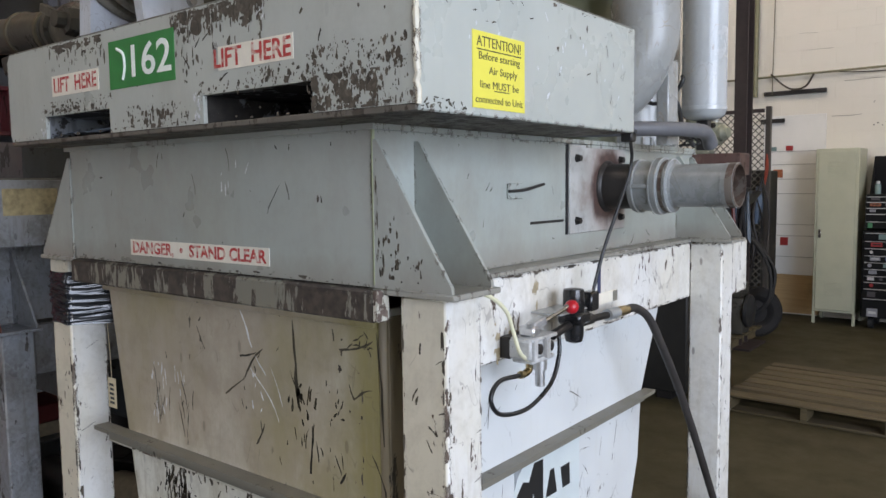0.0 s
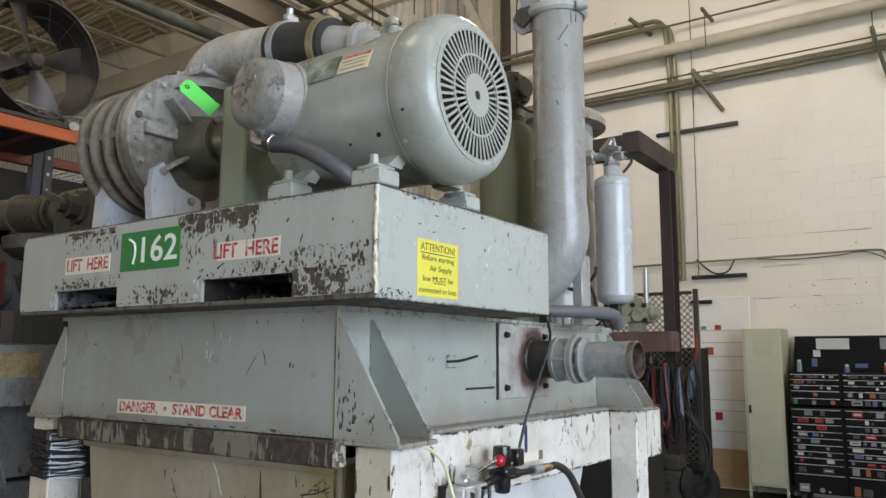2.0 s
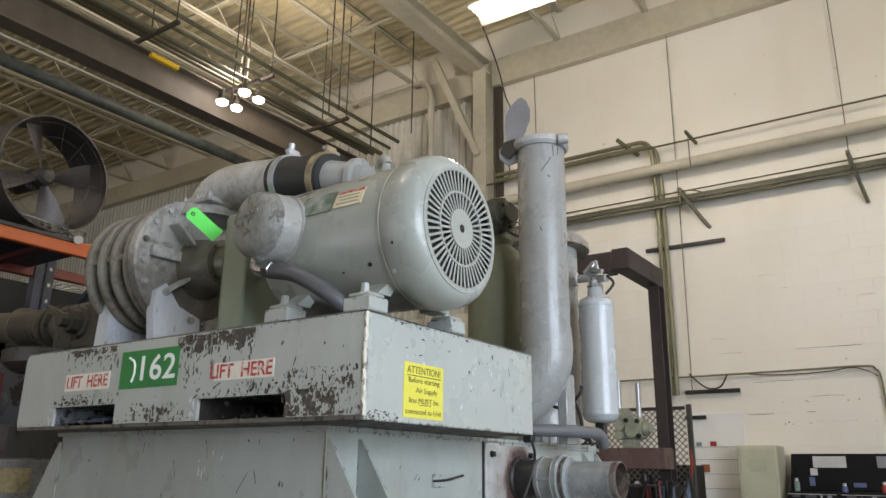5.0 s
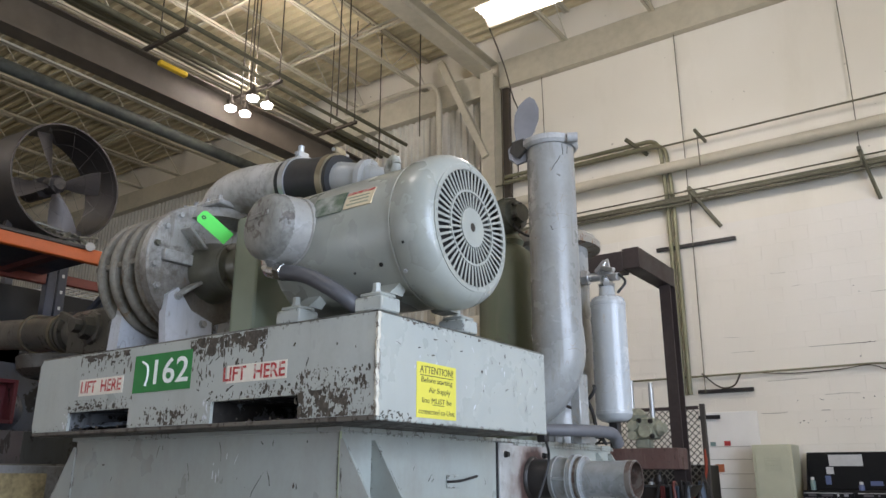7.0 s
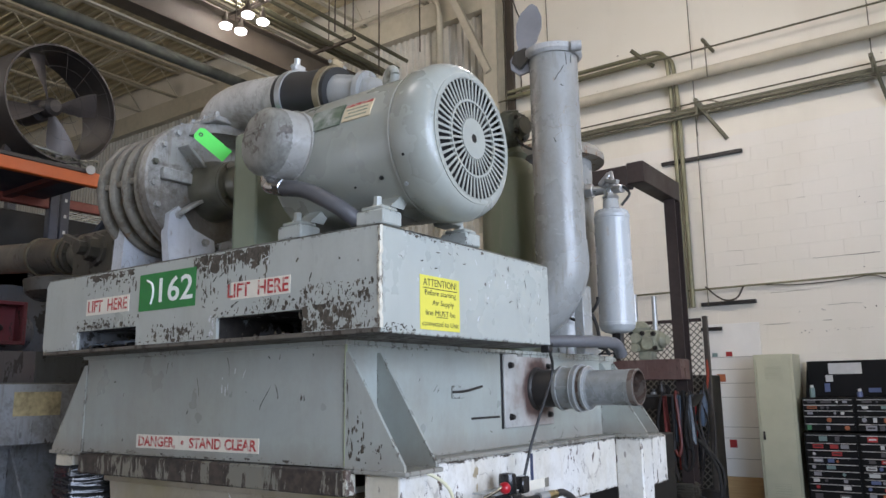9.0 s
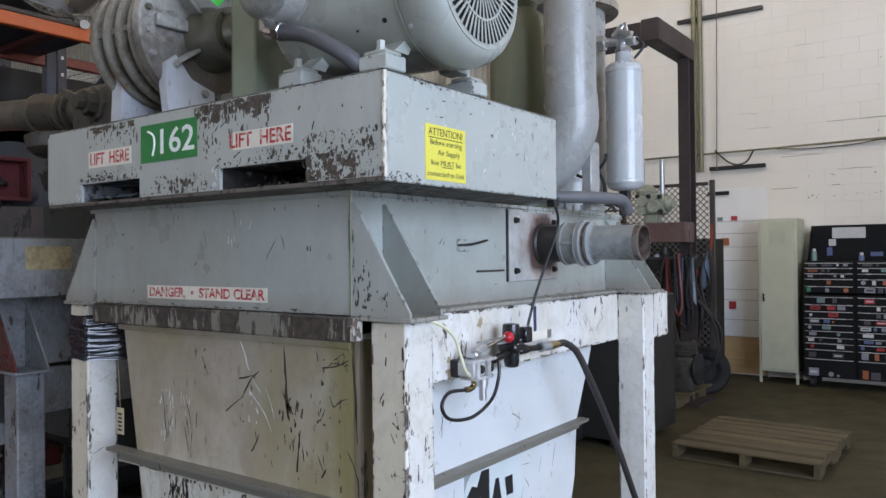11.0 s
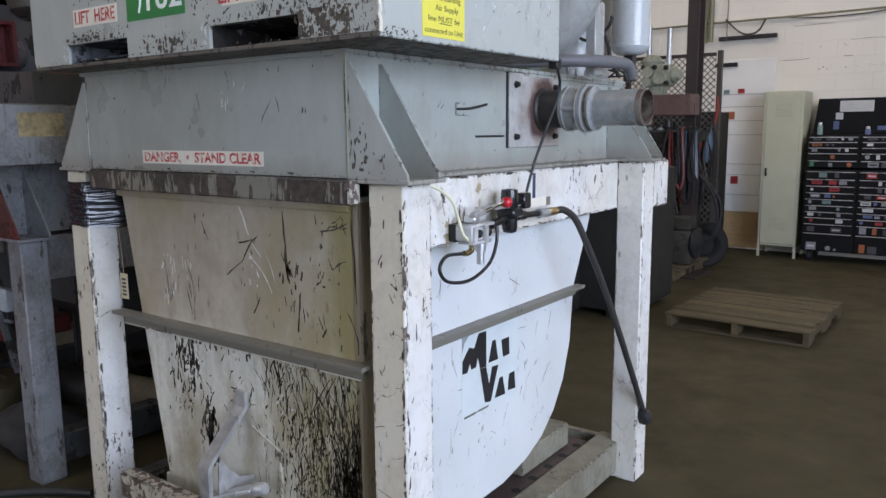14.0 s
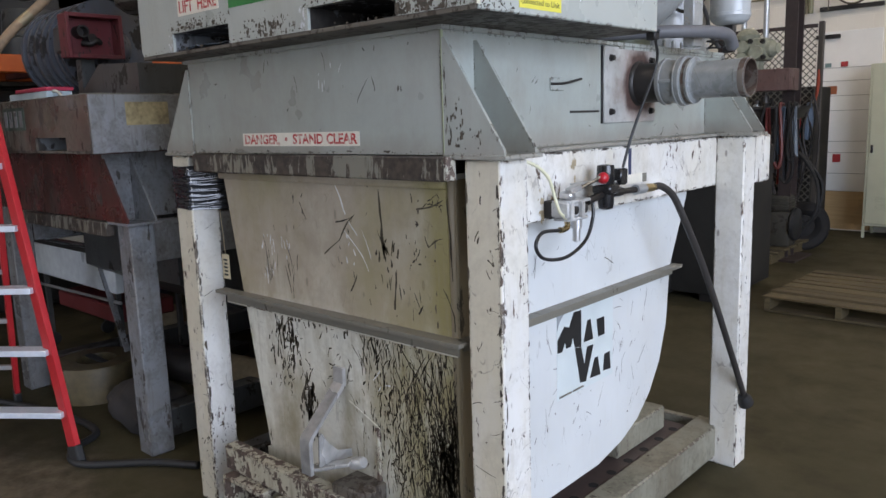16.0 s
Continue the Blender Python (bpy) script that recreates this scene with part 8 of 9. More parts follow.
for uy in (2.17, 4.3):
    for z in (0.5, 1.5, 2.5):
        part("brace", B(add_bar, (-6.7, uy, z), (-5.66, uy, z + 0.7), 0.03, 0.04), M_UPRIGHT, rear)
bm = bmesh.new()
for k in range(22):
    add_box(bm, -6.66, -5.70, 2.25 + 0.09 * k, 2.258 + 0.09 * k, 3.395, 3.402)
for k in range(11):
    add_box(bm, -6.66 + 0.094 * k, -6.652 + 0.094 * k, 2.25, 4.2, 3.402, 3.409)
part("mesh_deck", bm, M_GALV, rear, "galvanised wire mesh deck")
for z, n in ((2.005, 5), (0.985, 5)):
    for k in range(n):
        x, y = -5.15 + random.uniform(-0.1, 0.1), -1.1 + 0.68 * k
        th = thing("stored_part", "dark greasy machine part stored on the rack", "machine part", (x, y, z), "parts on the rack")
        bm = bmesh.new()
        h = random.uniform(0.6, 0.85) if z < 1.5 else random.uniform(0.40, 0.55)
        if k % 2:
            add_lathe(bm, (x, y, z + 0.006), (0, 0, 1), [(0, 0.26), (h * 0.5, 0.26), (h * 0.55, 0.2), (h, 0.18), (h, 0.08)], 20)
        else:
            add_box(bm, x - 0.3, x + 0.3, y - 0.31, y + 0.31, z + 0.006, z + h * 0.8, 0.02)
            add_cyl(bm, (x - 0.2, y, z + h * 0.8), (x - 0.2, y, z + h), 0.09, seg=14)
        part("casting", bm, (M_RACKDARK, M_DARKSTEEL, M_DARKCRATE, M_OLDDARK)[k % 4], th)
fan = thing("drum_fan", "large dark drum fan standing on the rack", "fan", (-4.9, 1.5, 3.40))
FC = V3((-4.80, 1.55, 3.94))
fm = Matrix.Translation(FC) @ Matrix.Rotation(radians(6), 4, "Z") @ Matrix.Rotation(radians(90), 4, "Y")
def at_fan(bm):
    bmesh.ops.transform(bm, matrix=fm, verts=bm.verts)
    return bm
M_FANDARK = plain("dark_grey_fan_paint", (0.034, 0.028, 0.025), 0.5, 0.1, 0.3, 12)
M_BLADE = plain("grey_fan_blade", (0.085, 0.072, 0.064), 0.45, 0.3, 0.25, 10)
part("drum", at_fan(B(add_lathe, (0, 0, -0.24), (0, 0, 1), [(0, 0.465), (0.0, 0.48), (0.42, 0.48), (0.42, 0.465), (0.0, 0.465)], 56, False, False)), M_FANDARK, fan)
part("hub", at_fan(B(add_lathe, (0, 0, -0.05), (0, 0, 1), [(0, 0.07), (0.10, 0.075), (0.13, 0.05), (0.135, 0.01)], 24)), M_FANDARK, fan)
part("motor", at_fan(B(add_lathe, (0, 0, -0.36), (0, 0, 1), [(0, 0.07), (0.02, 0.09), (0.25, 0.09), (0.28, 0.06)], 24)), M_FANDARK, fan)
for k in range(4):
    bm = bmesh.new()
    grid = []
    for i in range(9):
        r = 0.06 + 0.375 * i / 8
        wdt = 0.05 + 0.16 * math.sin(min(1, i / 7) * 1.5)
        tw = radians(48 - 3 * i)
        grid.append([bm.verts.new((r, wdt * (j / 4 - 0.5) * math.cos(tw), wdt * (j / 4 - 0.5) * math.sin(tw) + 0.015 * math.cos((j / 2 - 1) * 1.5))) for j in range(5)])
    for a, b in zip(grid, grid[1:]):
        for j in range(4):
            bm.faces.new((a[j], a[j + 1], b[j + 1], b[j]))
    bmesh.ops.solidify(bm, geom=bm.faces[:], thickness=0.004)
    bmesh.ops.rotate(bm, cent=(0, 0, 0), matrix=Matrix.Rotation(2 * math.pi * k / 4 + 0.35, 3, "Z"), verts=bm.verts)
    part("blade", at_fan(bm), M_BLADE, fan)
for rr in (0.16, 0.30, 0.42):
    part("guard_ring", at_fan(B(add_tube, [(rr * math.cos(a), rr * math.sin(a), 0.185) for a in [2 * math.pi * q / 40 for q in range(41)]], 0.0014, 4, 0)), M_FANDARK, fan)
for k in range(12):
    a = 2 * math.pi * k / 12
    part("guard_wire", at_fan(B(add_cyl, (0.03 * math.cos(a), 0.03 * math.sin(a), 0.185), (0.475 * math.cos(a), 0.475 * math.sin(a), 0.182), 0.0013, seg=4)), M_FANDARK, fan)
for s in (-0.3, 0.3):
    part("stand", B(add_bar, (FC.x - 0.05, FC.y + s, 3.405), (FC.x - 0.05, FC.y + s * 0.9, 3.62), 0.05, 0.05), M_FANDARK, fan)
part("stand_base", B(add_box, -5.2, -4.58, 1.0, 1.78, 3.405, 3.44, 0.006), M_FANDARK, fan)
part("wheel", B(add_lathe, (-4.57, 1.80, 3.43), (1, -0.4, 0), [(0, 0.034), (0.02, 0.036), (0.022, 0.014)], 20), plain("pale_wheel", (0.34, 0.32, 0.28), 0.5), fan, "pale caster wheel")
for k in range(5):
    c = V3((-4.70, 1.45 + 0.1 * k, 3.42))
    solid("rack_cable", B(add_tube, [c + V3((random.uniform(-0.08, 0.08), random.uniform(-0.15, 0.15), random.uniform(0, 0.14))) for _ in range(6)], 0.012, 7), M_OILY, "tangled cable lying on the rack", "cable", "rack cables")

# ---------------------------------------------------------------- wooden pallet on the floor
def wood_mat(name, a, b):
    g = Nodes(name)
    grain = g.noise((3, 60, 60), 5, 0.6)
    col = g.mix(g.ramp(grain, 0.3, 0.7), a, b)
    col = g.mix(g.math("MULTIPLY", g.random(), 0.5), col, tint(a, 0.55))
    col = g.mix(g.ramp(g.noise(4, 5), 0.55, 0.75, 0, 0.5), col, (0.05, 0.038, 0.025))
    g.bump(grain, 0.4, 0.002)
    return g.done(col, 0.75)


M_WOOD = wood_mat("weathered_pallet_wood", (0.060, 0.045, 0.020), (0.145, 0.110, 0.052))
M_PLY = wood_mat("yellow_plywood", (0.42, 0.27, 0.12), (0.52, 0.35, 0.17))
pal = thing("wooden_pallet", "worn wooden pallet lying on the floor", "pallet", (-0.38, 5.13, 0))
pm = Matrix.Translation((-0.375, 5.13, 0)) @ Matrix.Rotation(radians(-1.5), 4, "Z")


def pal_part(name, *box):
    bm = B(add_box, *box, 0.004)
    bmesh.ops.transform(bm, matrix=pm, verts=bm.verts)
    return part(name, bm, M_WOOD, pal)


random.seed(8)
for sx in (-0.51, 0.0, 0.51):
    bm = B(add_prism, [(-0.60, 0.018), (-0.43, 0.018), (-0.41, 0.055), (-0.19, 0.055), (-0.17, 0.018), (0.17, 0.018), (0.19, 0.055), (0.41, 0.055), (0.43, 0.018), (0.60, 0.018), (0.60, 0.107), (-0.60, 0.107)], "x", sx - 0.02, sx + 0.02)
    bmesh.ops.transform(bm, matrix=pm, verts=bm.verts)
    part("stringer", bm, M_WOOD, pal)
yy = -0.61
for k, w in enumerate((0.14, 0.10, 0.095, 0.14, 0.10, 0.135, 0.10, 0.12)):
    pal_part("deck_board", -0.535 + random.uniform(-0.015, 0.012), 0.535 + random.uniform(-0.018, 0.012), yy, yy + w, 0.108, 0.126 + random.uniform(-0.004, 0.006))
    yy += w + random.uniform(0.028, 0.048)
for y0 in (-0.60, -0.06, 0.46):
    pal_part("bottom_board", -0.53, 0.53, y0, y0 + 0.13, 0.0, 0.0175)

# ---------------------------------------------------------------- locker by the wall
M_LOCKER = plain("beige_locker_paint", (0.46, 0.462, 0.34), 0.45, 0, 0.10, 8)
lk = thing("steel_locker", "tall beige steel locker with louvred door", "locker", (-1.01, 8.83, 0))
part("body", B(add_box, -1.235, -0.785, 8.605, 9.06, 0.14, 2.02, 0.006), M_LOCKER, lk)
dr = part("door", B(add_box, -1.205, -0.815, 8.592, 8.604, 0.17, 1.99, 0.004), M_LOCKER, lk)
for z0 in (0.34, 1.72):
    for k in range(6):
        part("louvre", B(add_box, -1.10, -0.92, 8.586, 8.593, z0 + 0.028 * k, z0 + 0.012 + 0.028 * k, 0.002), M_LOCKER, dr)
part("handle", B(add_box, -1.185, -1.155, 8.575, 8.592, 1.0, 1.10, 0.005), M_CHROME, dr)
for x in (-1.22, -0.80):
    for y in (8.62, 9.04):
        part("leg", B(add_box, x - 0.015, x + 0.015, y - 0.015, y + 0.015, 0, 0.14), M_LOCKER, lk)

# ---------------------------------------------------------------- black tool chest with stickers
M_CHEST = plain("black_tool_chest", (0.007, 0.007, 0.0075), 0.62, 0, 0.2, 20, 0.03)
M_CHEST.node_tree.nodes["Principled BSDF"].inputs["Specular IOR Level"].default_value = 0.18
M_TRIM = plain("drawer_trim", (0.62, 0.60, 0.58), 0.3, 0.5, 0.1)
STICK = [plain("sticker_" + n, c, 0.45, 0, 0.1, 30, 0.02) for n, c in (("red", (0.34, 0.03, 0.03)), ("white", (0.52, 0.52, 0.51)), ("green", (0.05, 0.20, 0.09)), ("orange", (0.32, 0.10, 0.04)), ("blue", (0.09, 0.12, 0.24)), ("grey", (0.24, 0.24, 0.26)), ("teal", (0.16, 0.24, 0.23)))]
M_STICKDARK = plain("dark_sticker", (0.07, 0.065, 0.07), 0.45, 0, 0.3, 40)
CF = 8.50
ch = thing("tool_chest", "tall black rolling tool chest covered in stickers", "tool chest", (0.0, 8.75, 0))
part("lower_cabinet", B(add_box, -0.72, 0.95, CF + 0.02, 9.05, 0.13, 1.10, 0.008), M_CHEST, ch)
part("upper_cabinet", B(add_box, -0.70, 0.93, CF + 0.03, 9.03, 1.115, 1.50, 0.008), M_CHEST, ch)
lid = part("raised_lid", B(add_box, -0.70, 0.93, 8.99, 9.04, 1.50, 1.93, 0.008), M_CHEST, ch, "raised black lid lined with papers")
part("lid_side", B(add_prism, [(9.0, 1.50), (8.75, 1.50), (9.0, 1.90)], "x", -0.70, -0.69), M_CHEST, ch)
for x0, x1, z0, z1, m in ((-0.46, -0.10, 1.77, 1.90, STICK[1]), (0.22, 0.56, 1.77, 1.90, STICK[5]), (-0.50, -0.42, 1.68, 1.76, STICK[1]), (-0.52, -0.46, 1.56, 1.66, STICK[4]), (0.66, 0.80, 1.66, 1.80, STICK[0]), (-0.05, 0.08, 1.55, 1.60, STICK[4])):
    part("paper", B(add_box, x0, x1, 8.984, 8.9905, z0, z1), m, lid)
random.seed(31)
bays = ((-0.70, -0.17, 1), (-0.14, 0.92, 2))
rows_up = (1.125, 1.215, 1.30, 1.365, 1.43)
rows_lo = (0.14, 0.36, 0.47, 0.545, 0.615, 0.69, 0.765, 0.84, 0.92, 1.0)
for rows, top, y in ((rows_up, 1.49, CF + 0.03), (rows_lo, 1.09, CF + 0.02)):
    for x0, x1, _ in bays:
        for k, z0 in enumerate(rows):
            z1 = (rows[k + 1] if k + 1 < len(rows) else top) - 0.008
            d = part("drawer", B(add_box, x0, x1, y - 0.018, y - 0.002, z0, z1, 0.003), M_CHEST, ch)
            part("trim_strip", B(add_box, x0 + 0.01, x1 - 0.01, y - 0.024, y - 0.0185, z1 - 0.014, z1 - 0.006), M_TRIM, d)
            x = x0 + random.uniform(0.03, 0.08)
            while x < x1 - 0.1:
                w, h = random.uniform(0.035, 0.12), min(z1 - z0 - 0.026, random.uniform(0.025, 0.11))
                if random.random() < 0.75 and x + w < x1:
                    zc = z0 + 0.006 + h / 2
                    m = random.choice(STICK + [STICK[1], STICK[5], STICK[5], STICK[5], M_STICKDARK, M_STICKDARK, M_STICKDARK])
                    if random.random() < 0.3:
                        bm = B(add_lathe, (x + h / 2, y - 0.0185, zc), (0, -1, 0), [(0, h / 2), (0.0012, h / 2)], 16)
                    else:
                        bm = B(add_box, x, x + w, y - 0.0198, y - 0.0183, zc - h / 2, zc + h / 2)
                        if w > 0.10 and h > 0.03:
                            part("sticker_bar", B(add_box, x + 0.015, x + w - 0.015, y - 0.0208, y - 0.0195, zc - h * 0.15, zc + h * 0.15), random.choice((STICK[1], M_INK)), d)
                    part("sticker", bm, m, d)
                x += w + random.uniform(0.015, 0.07)
for x in (-0.62, 0.85):
    for y in (8.60, 8.95):
        part("caster", B(add_cyl, (x - 0.025, y, 0.065), (x + 0.025, y, 0.065), 0.065, seg=18), M_BLACK, ch)
for k, (x, h, m) in enumerate(((-0.60, 0.10, STICK[6]), (-0.1, 0.05, STICK[4]), (0.3, 0.07, STICK[0]))):
    th = thing("spray_can", "small can standing on the tool chest", "can", (x, 8.62, 1.5), "cans on the chest")
    part("can", B(add_lathe, (x, 8.62, 1.5), (0, 0, 1), [(0, 0.03), (h, 0.03), (h + 0.015, 0.02)], 18), m, th)
    part("cap", B(add_lathe, (x, 8.62, 1.515 + h), (0, 0, 1), [(0, 0.021), (0.03, 0.019)], 14), STICK[1], th)

# ---------------------------------------------------------------- white panel, plywood and posters on the wall
M_PANEL = plain("white_wall_panel", (0.76, 0.75, 0.71), 0.4, 0, 0.06, 6)
wp = thing("wall_panel", "white wall panel with grooves and small notices", "wall panel", (-1.6, 9.08, 0.5), kind="structure")
part("sheet", B(add_box, -1.95, -1.235, 9.075, 9.097, 0.50, 2.46, 0.003), M_PANEL, wp)
for z in (2.02, 1.86, 1.68, 1.50, 1.12, 0.98, 0.72):
    part("shelf_edge", B(add_box, -1.95, -1.27, 9.068, 9.0755, z - 0.003, z + 0.003), plain("grey_groove", (0.30, 0.29, 0.27), 0.7), wp)
for x0, x1, z0, z1, m in ((-1.86, -1.79, 2.03, 2.08, STICK[6]), (-1.68, -1.60, 2.03, 2.09, STICK[0]), (-1.82, -1.71, 1.70, 1.80, STICK[3]), (-1.72, -1.63, 0.86, 0.96, STICK[0]), (-1.93, -1.84, 0.80, 1.02, STICK[0])):
    part("notice", B(add_box, x0, x1, 9.066, 9.0748, z0, z1), m, wp)
setting("plywood_panel", B(add_box, -1.95, -1.26, 9.06, 9.095, 0.02, 0.495, 0.003), M_PLY, "yellow plywood sheet against the wall foot", "panel")

# ---------------------------------------------------------------- hoist frame, cage and pump unit
hf = thing("hoist_frame", "dark brown steel channel frame standing on the floor", "frame", (-1.6, 6.4, 0))
part("side_beam", B(add_box, -1.66, -1.48, 5.88, 6.98, 3.70, 3.92, 0.006), M_BROWN, hf)
part("front_beam", B(add_box, -3.0, -1.66, 5.88, 6.06, 3.68, 3.90, 0.006), M_BROWN, hf)
bm = B(add_box, -1.60, -1.48, 6.78, 6.80, 0.02, 3.70)
add_box(bm, -1.60, -1.48, 6.96, 6.98, 0.02, 3.70)
add_box(bm, -1.60, -1.585, 6.80, 6.96, 0.02, 3.70)
part("post", bm, M_BROWN, hf)
part("post", B(add_box, -3.0, -2.85, 5.88, 6.06, 0.02, 3.68, 0.004), M_BROWN, hf)
part("cross_member", B(add_box, -2.3, -1.42, 6.42, 6.70, 1.72, 1.93, 0.006), paint("red_brown_primer", (0.125, 0.068, 0.06), (0.05, 0.03, 0.025), 0.62, dirty=0.5, dirt=(0.20, 0.15, 0.13), rough=0.5, soot=0.3), hf)
part("cross_bracket", B(add_box, -1.60, -1.44, 6.60, 6.80, 1.72, 1.92, 0.004), M_BROWN, hf)
part("base_plate", B(add_box, -1.75, -1.35, 6.60, 7.15, 0.0, 0.02), M_BROWN, hf)
part("base_plate", B(add_box, -3.1, -2.75, 5.75, 6.2, 0.0, 0.02), M_BROWN, hf)
M_REDHOSE = plain("dull_red_hose", (0.12, 0.025, 0.02), 0.5, 0, 0.3)
M_PUMPGREY = paint("oily_grey_casting", (0.15, 0.155, 0.125), (0.03, 0.025, 0.02), 0.58, (12, 12, 12), dirty=0.8, dirt=(0.04, 0.035, 0.025), rough=0.4, soot=0.8, lines=0.0)
M_VALVEGREY = plain("pale_grey_casting", (0.30, 0.31, 0.235), 0.5, 0.1, 0.45, 22)
VX = -1.78
vb = thing("valve_block", "pale grey-green cast valve block on the frame", "valve block", (VX, 6.5, 1.93))
part("block", B(add_box, VX - 0.17, VX + 0.13, 6.44, 6.67, 2.02, 2.24, 0.035, 2), M_VALVEGREY, vb)
part("head", B(add_lathe, (VX - 0.09, 6.53, 2.22), (0, 0, 1), [(0, 0.10), (0.05, 0.115), (0.09, 0.09), (0.12, 0.05)], 18), M_VALVEGREY, vb)
part("side_cap", B(add_lathe, (VX + 0.11, 6.53, 2.13), (1, -0.2, 0), [(0, 0.085), (0.06, 0.08), (0.085, 0.055), (0.11, 0.05)], 18), M_VALVEGREY, vb)
part("base", B(add_box, VX - 0.10, VX + 0.04, 6.48, 6.64, 1.93, 2.03, 0.008), M_VALVEGREY, vb)
for x, z1 in ((VX - 0.13, 2.64), (VX + 0.085, 2.60)):
    part("rod", B(add_cyl, (x, 6.53, 2.2), (x, 6.53, z1), 0.026, seg=12), M_GALV, vb)
for x, z, r in ((VX + 0.03, 2.10, 0.05), (VX - 0.10, 2.16, 0.04), (VX - 0.11, 2.06, 0.03)):
    pt = part("port", B(add_lathe, (x, 6.445, z), (0, -1, 0), [(0, r + 0.02), (0.04, r + 0.015), (0.04, r)], 16), M_VALVEGREY, vb)
    part("port_hole", B(add_lathe, (x, 6.41, z), (0, -1, 0), [(0, r), (0.003, r)], 16), M_DARKHOLE, pt)
for dx, z in ((0.09, 2.20), (0.10, 2.05), (-0.03, 2.21), (-0.15, 2.21)):
    part("hex_plug", B(add_bolt, (VX + dx, 6.44, z), (0, -1, 0), 0.022, 0.03), M_DARKSTEEL, vb)
for k, (x, r, z1) in enumerate(((VX - 0.2, 0.03, 1.66), (VX - 0.08, 0.045, 1.70), (VX + 0.05, 0.03, 1.62), (VX + 0.13, 0.04, 1.70))):
    fi = thing("pipe_fitting", "grimy pipe fitting lying in the drip tray", "fitting", (x, 6.45, 1.57), "fittings in the tray")
    part("barrel", B(add_lathe, (x, 6.45, 1.569), (0, 0, 1), [(0, r), (z1 - 1.60, r), (z1 - 1.59, r * 0.6), (z1 - 1.57, r * 0.5)], 14), (M_VALVEGREY, M_OILY, M_GALV, M_DARKSTEEL)[k], fi)
    part("collar", B(add_ring, (x, 6.45, 1.60), (0, 0, 1), r, r + 0.01, 0.03, 14), M_DARKSTEEL, fi)
tr = thing("drip_tray", "black steel drip bowl under the valve block", "tray", (-1.62, 6.5, 1.43))
bm = B(add_prism, [(-1.93, 1.568), (-1.30, 1.568), (-1.40, 1.44), (-1.50, 1.425), (-1.74, 1.425), (-1.85, 1.45)], "y", 6.35, 6.78)
bmesh.ops.bevel(bm, geom=bm.edges[:], offset=0.012, segments=2, affect="EDGES")
part("bowl", bm, M_DARKSTEEL, tr)
part("rim", B(add_box, -1.95, -1.285, 6.335, 6.352, 1.545, 1.573, 0.004), M_OLDDARK, tr)
part("stem", B(add_box, -1.72, -1.66, 6.50, 6.60, 0.126, 1.43, 0.006), M_DARKSTEEL, tr)
pu = thing("pump_unit", "dark greasy pump unit on a wooden skid", "pump", (-1.85, 7.1, 0))
for x in (-2.12, -1.56):
    part("runner", B(add_box, x - 0.05, x + 0.05, 6.40, 7.45, 0.0, 0.10, 0.006), M_WOOD, pu)
for k in range(5):
    part("skid_board", B(add_box, -2.22, -1.46, 6.42 + 0.21 * k, 6.58 + 0.21 * k, 0.101, 0.125, 0.004), M_WOOD, pu)
part("sump", B(add_box, -2.02, -1.70, 6.72, 7.08, 0.126, 0.30, 0.03, 2), M_DARKSTEEL, pu)
part("housing", B(add_lathe, (-1.86, 6.88, 0.30), (0, 0, 1), [(0, 0.13), (0.02, 0.165), (0.10, 0.165), (0.12, 0.14), (0.24, 0.14), (0.26, 0.175), (0.29, 0.175), (0.31, 0.12)], 28), M_PUMPGREY, pu, "oily grey pump housing")
for k in range(6):
    a = math.pi * (k + 0.5) / 3
    part("stud", B(add_cyl, (-1.86 + 0.158 * math.cos(a), 6.88 + 0.158 * math.sin(a), 0.40), (-1.86 + 0.158 * math.cos(a), 6.88 + 0.158 * math.sin(a), 0.63), 0.012, seg=8), M_GALV, pu)
part("pump_head", B(add_box, -1.98, -1.72, 6.76, 7.0, 0.61, 0.70, 0.025, 2), M_PUMPGREY, pu)
part("inlet_neck", B(add_tube, [(-1.90, 6.86, 0.68), (-1.90, 6.85, 0.80), (-1.86, 6.80, 0.87), (-1.76, 6.76, 0.88)], 0.035, 14, 3), M_DARKSTEEL, pu)
part("outlet_pipe", B(add_tube, [(-1.70, 6.85, 0.50), (-1.62, 6.84, 0.51), (-1.58, 6.84, 0.58), (-1.58, 6.84, 0.78)], 0.026, 12, 3), M_PUMPGREY, pu)
part("motor", B(add_lathe, (-2.10, 7.22, 0.38), (1, 0, 0), [(0, 0.10), (0.02, 0.16), (0.40, 0.16), (0.44, 0.1)], 28), M_DARKSTEEL, pu)
for k in range(7):
    part("motor_fin", B(add_ring, (-2.04 + 0.05 * k, 7.22, 0.38), (1, 0, 0), 0.158, 0.178, 0.012, 28), M_DARKSTEEL, pu)
eng = part("engine_block", B(add_box, -1.70, -1.46, 6.74, 6.98, 0.126, 0.50, 0.03, 2), M_GREASYDARK, pu, "black greasy engine block")
part("cylinder_head", B(add_box, -1.69, -1.48, 6.75, 6.96, 0.50, 0.66, 0.02, 2), M_GREASYDARK, eng)
for k in range(5):
    part("cooling_fin", B(add_box, -1.70, -1.47, 6.74, 6.97, 0.52 + 0.026 * k, 0.53 + 0.026 * k, 0.003), M_GREASYDARK, eng)
part("flywheel_cover", B(add_lathe, (-1.47, 6.86, 0.36), (1, 0, 0), [(0, 0.15), (0.02, 0.17), (0.05, 0.165), (0.07, 0.10), (0.08, 0.03)], 28), M_BLACK, eng)
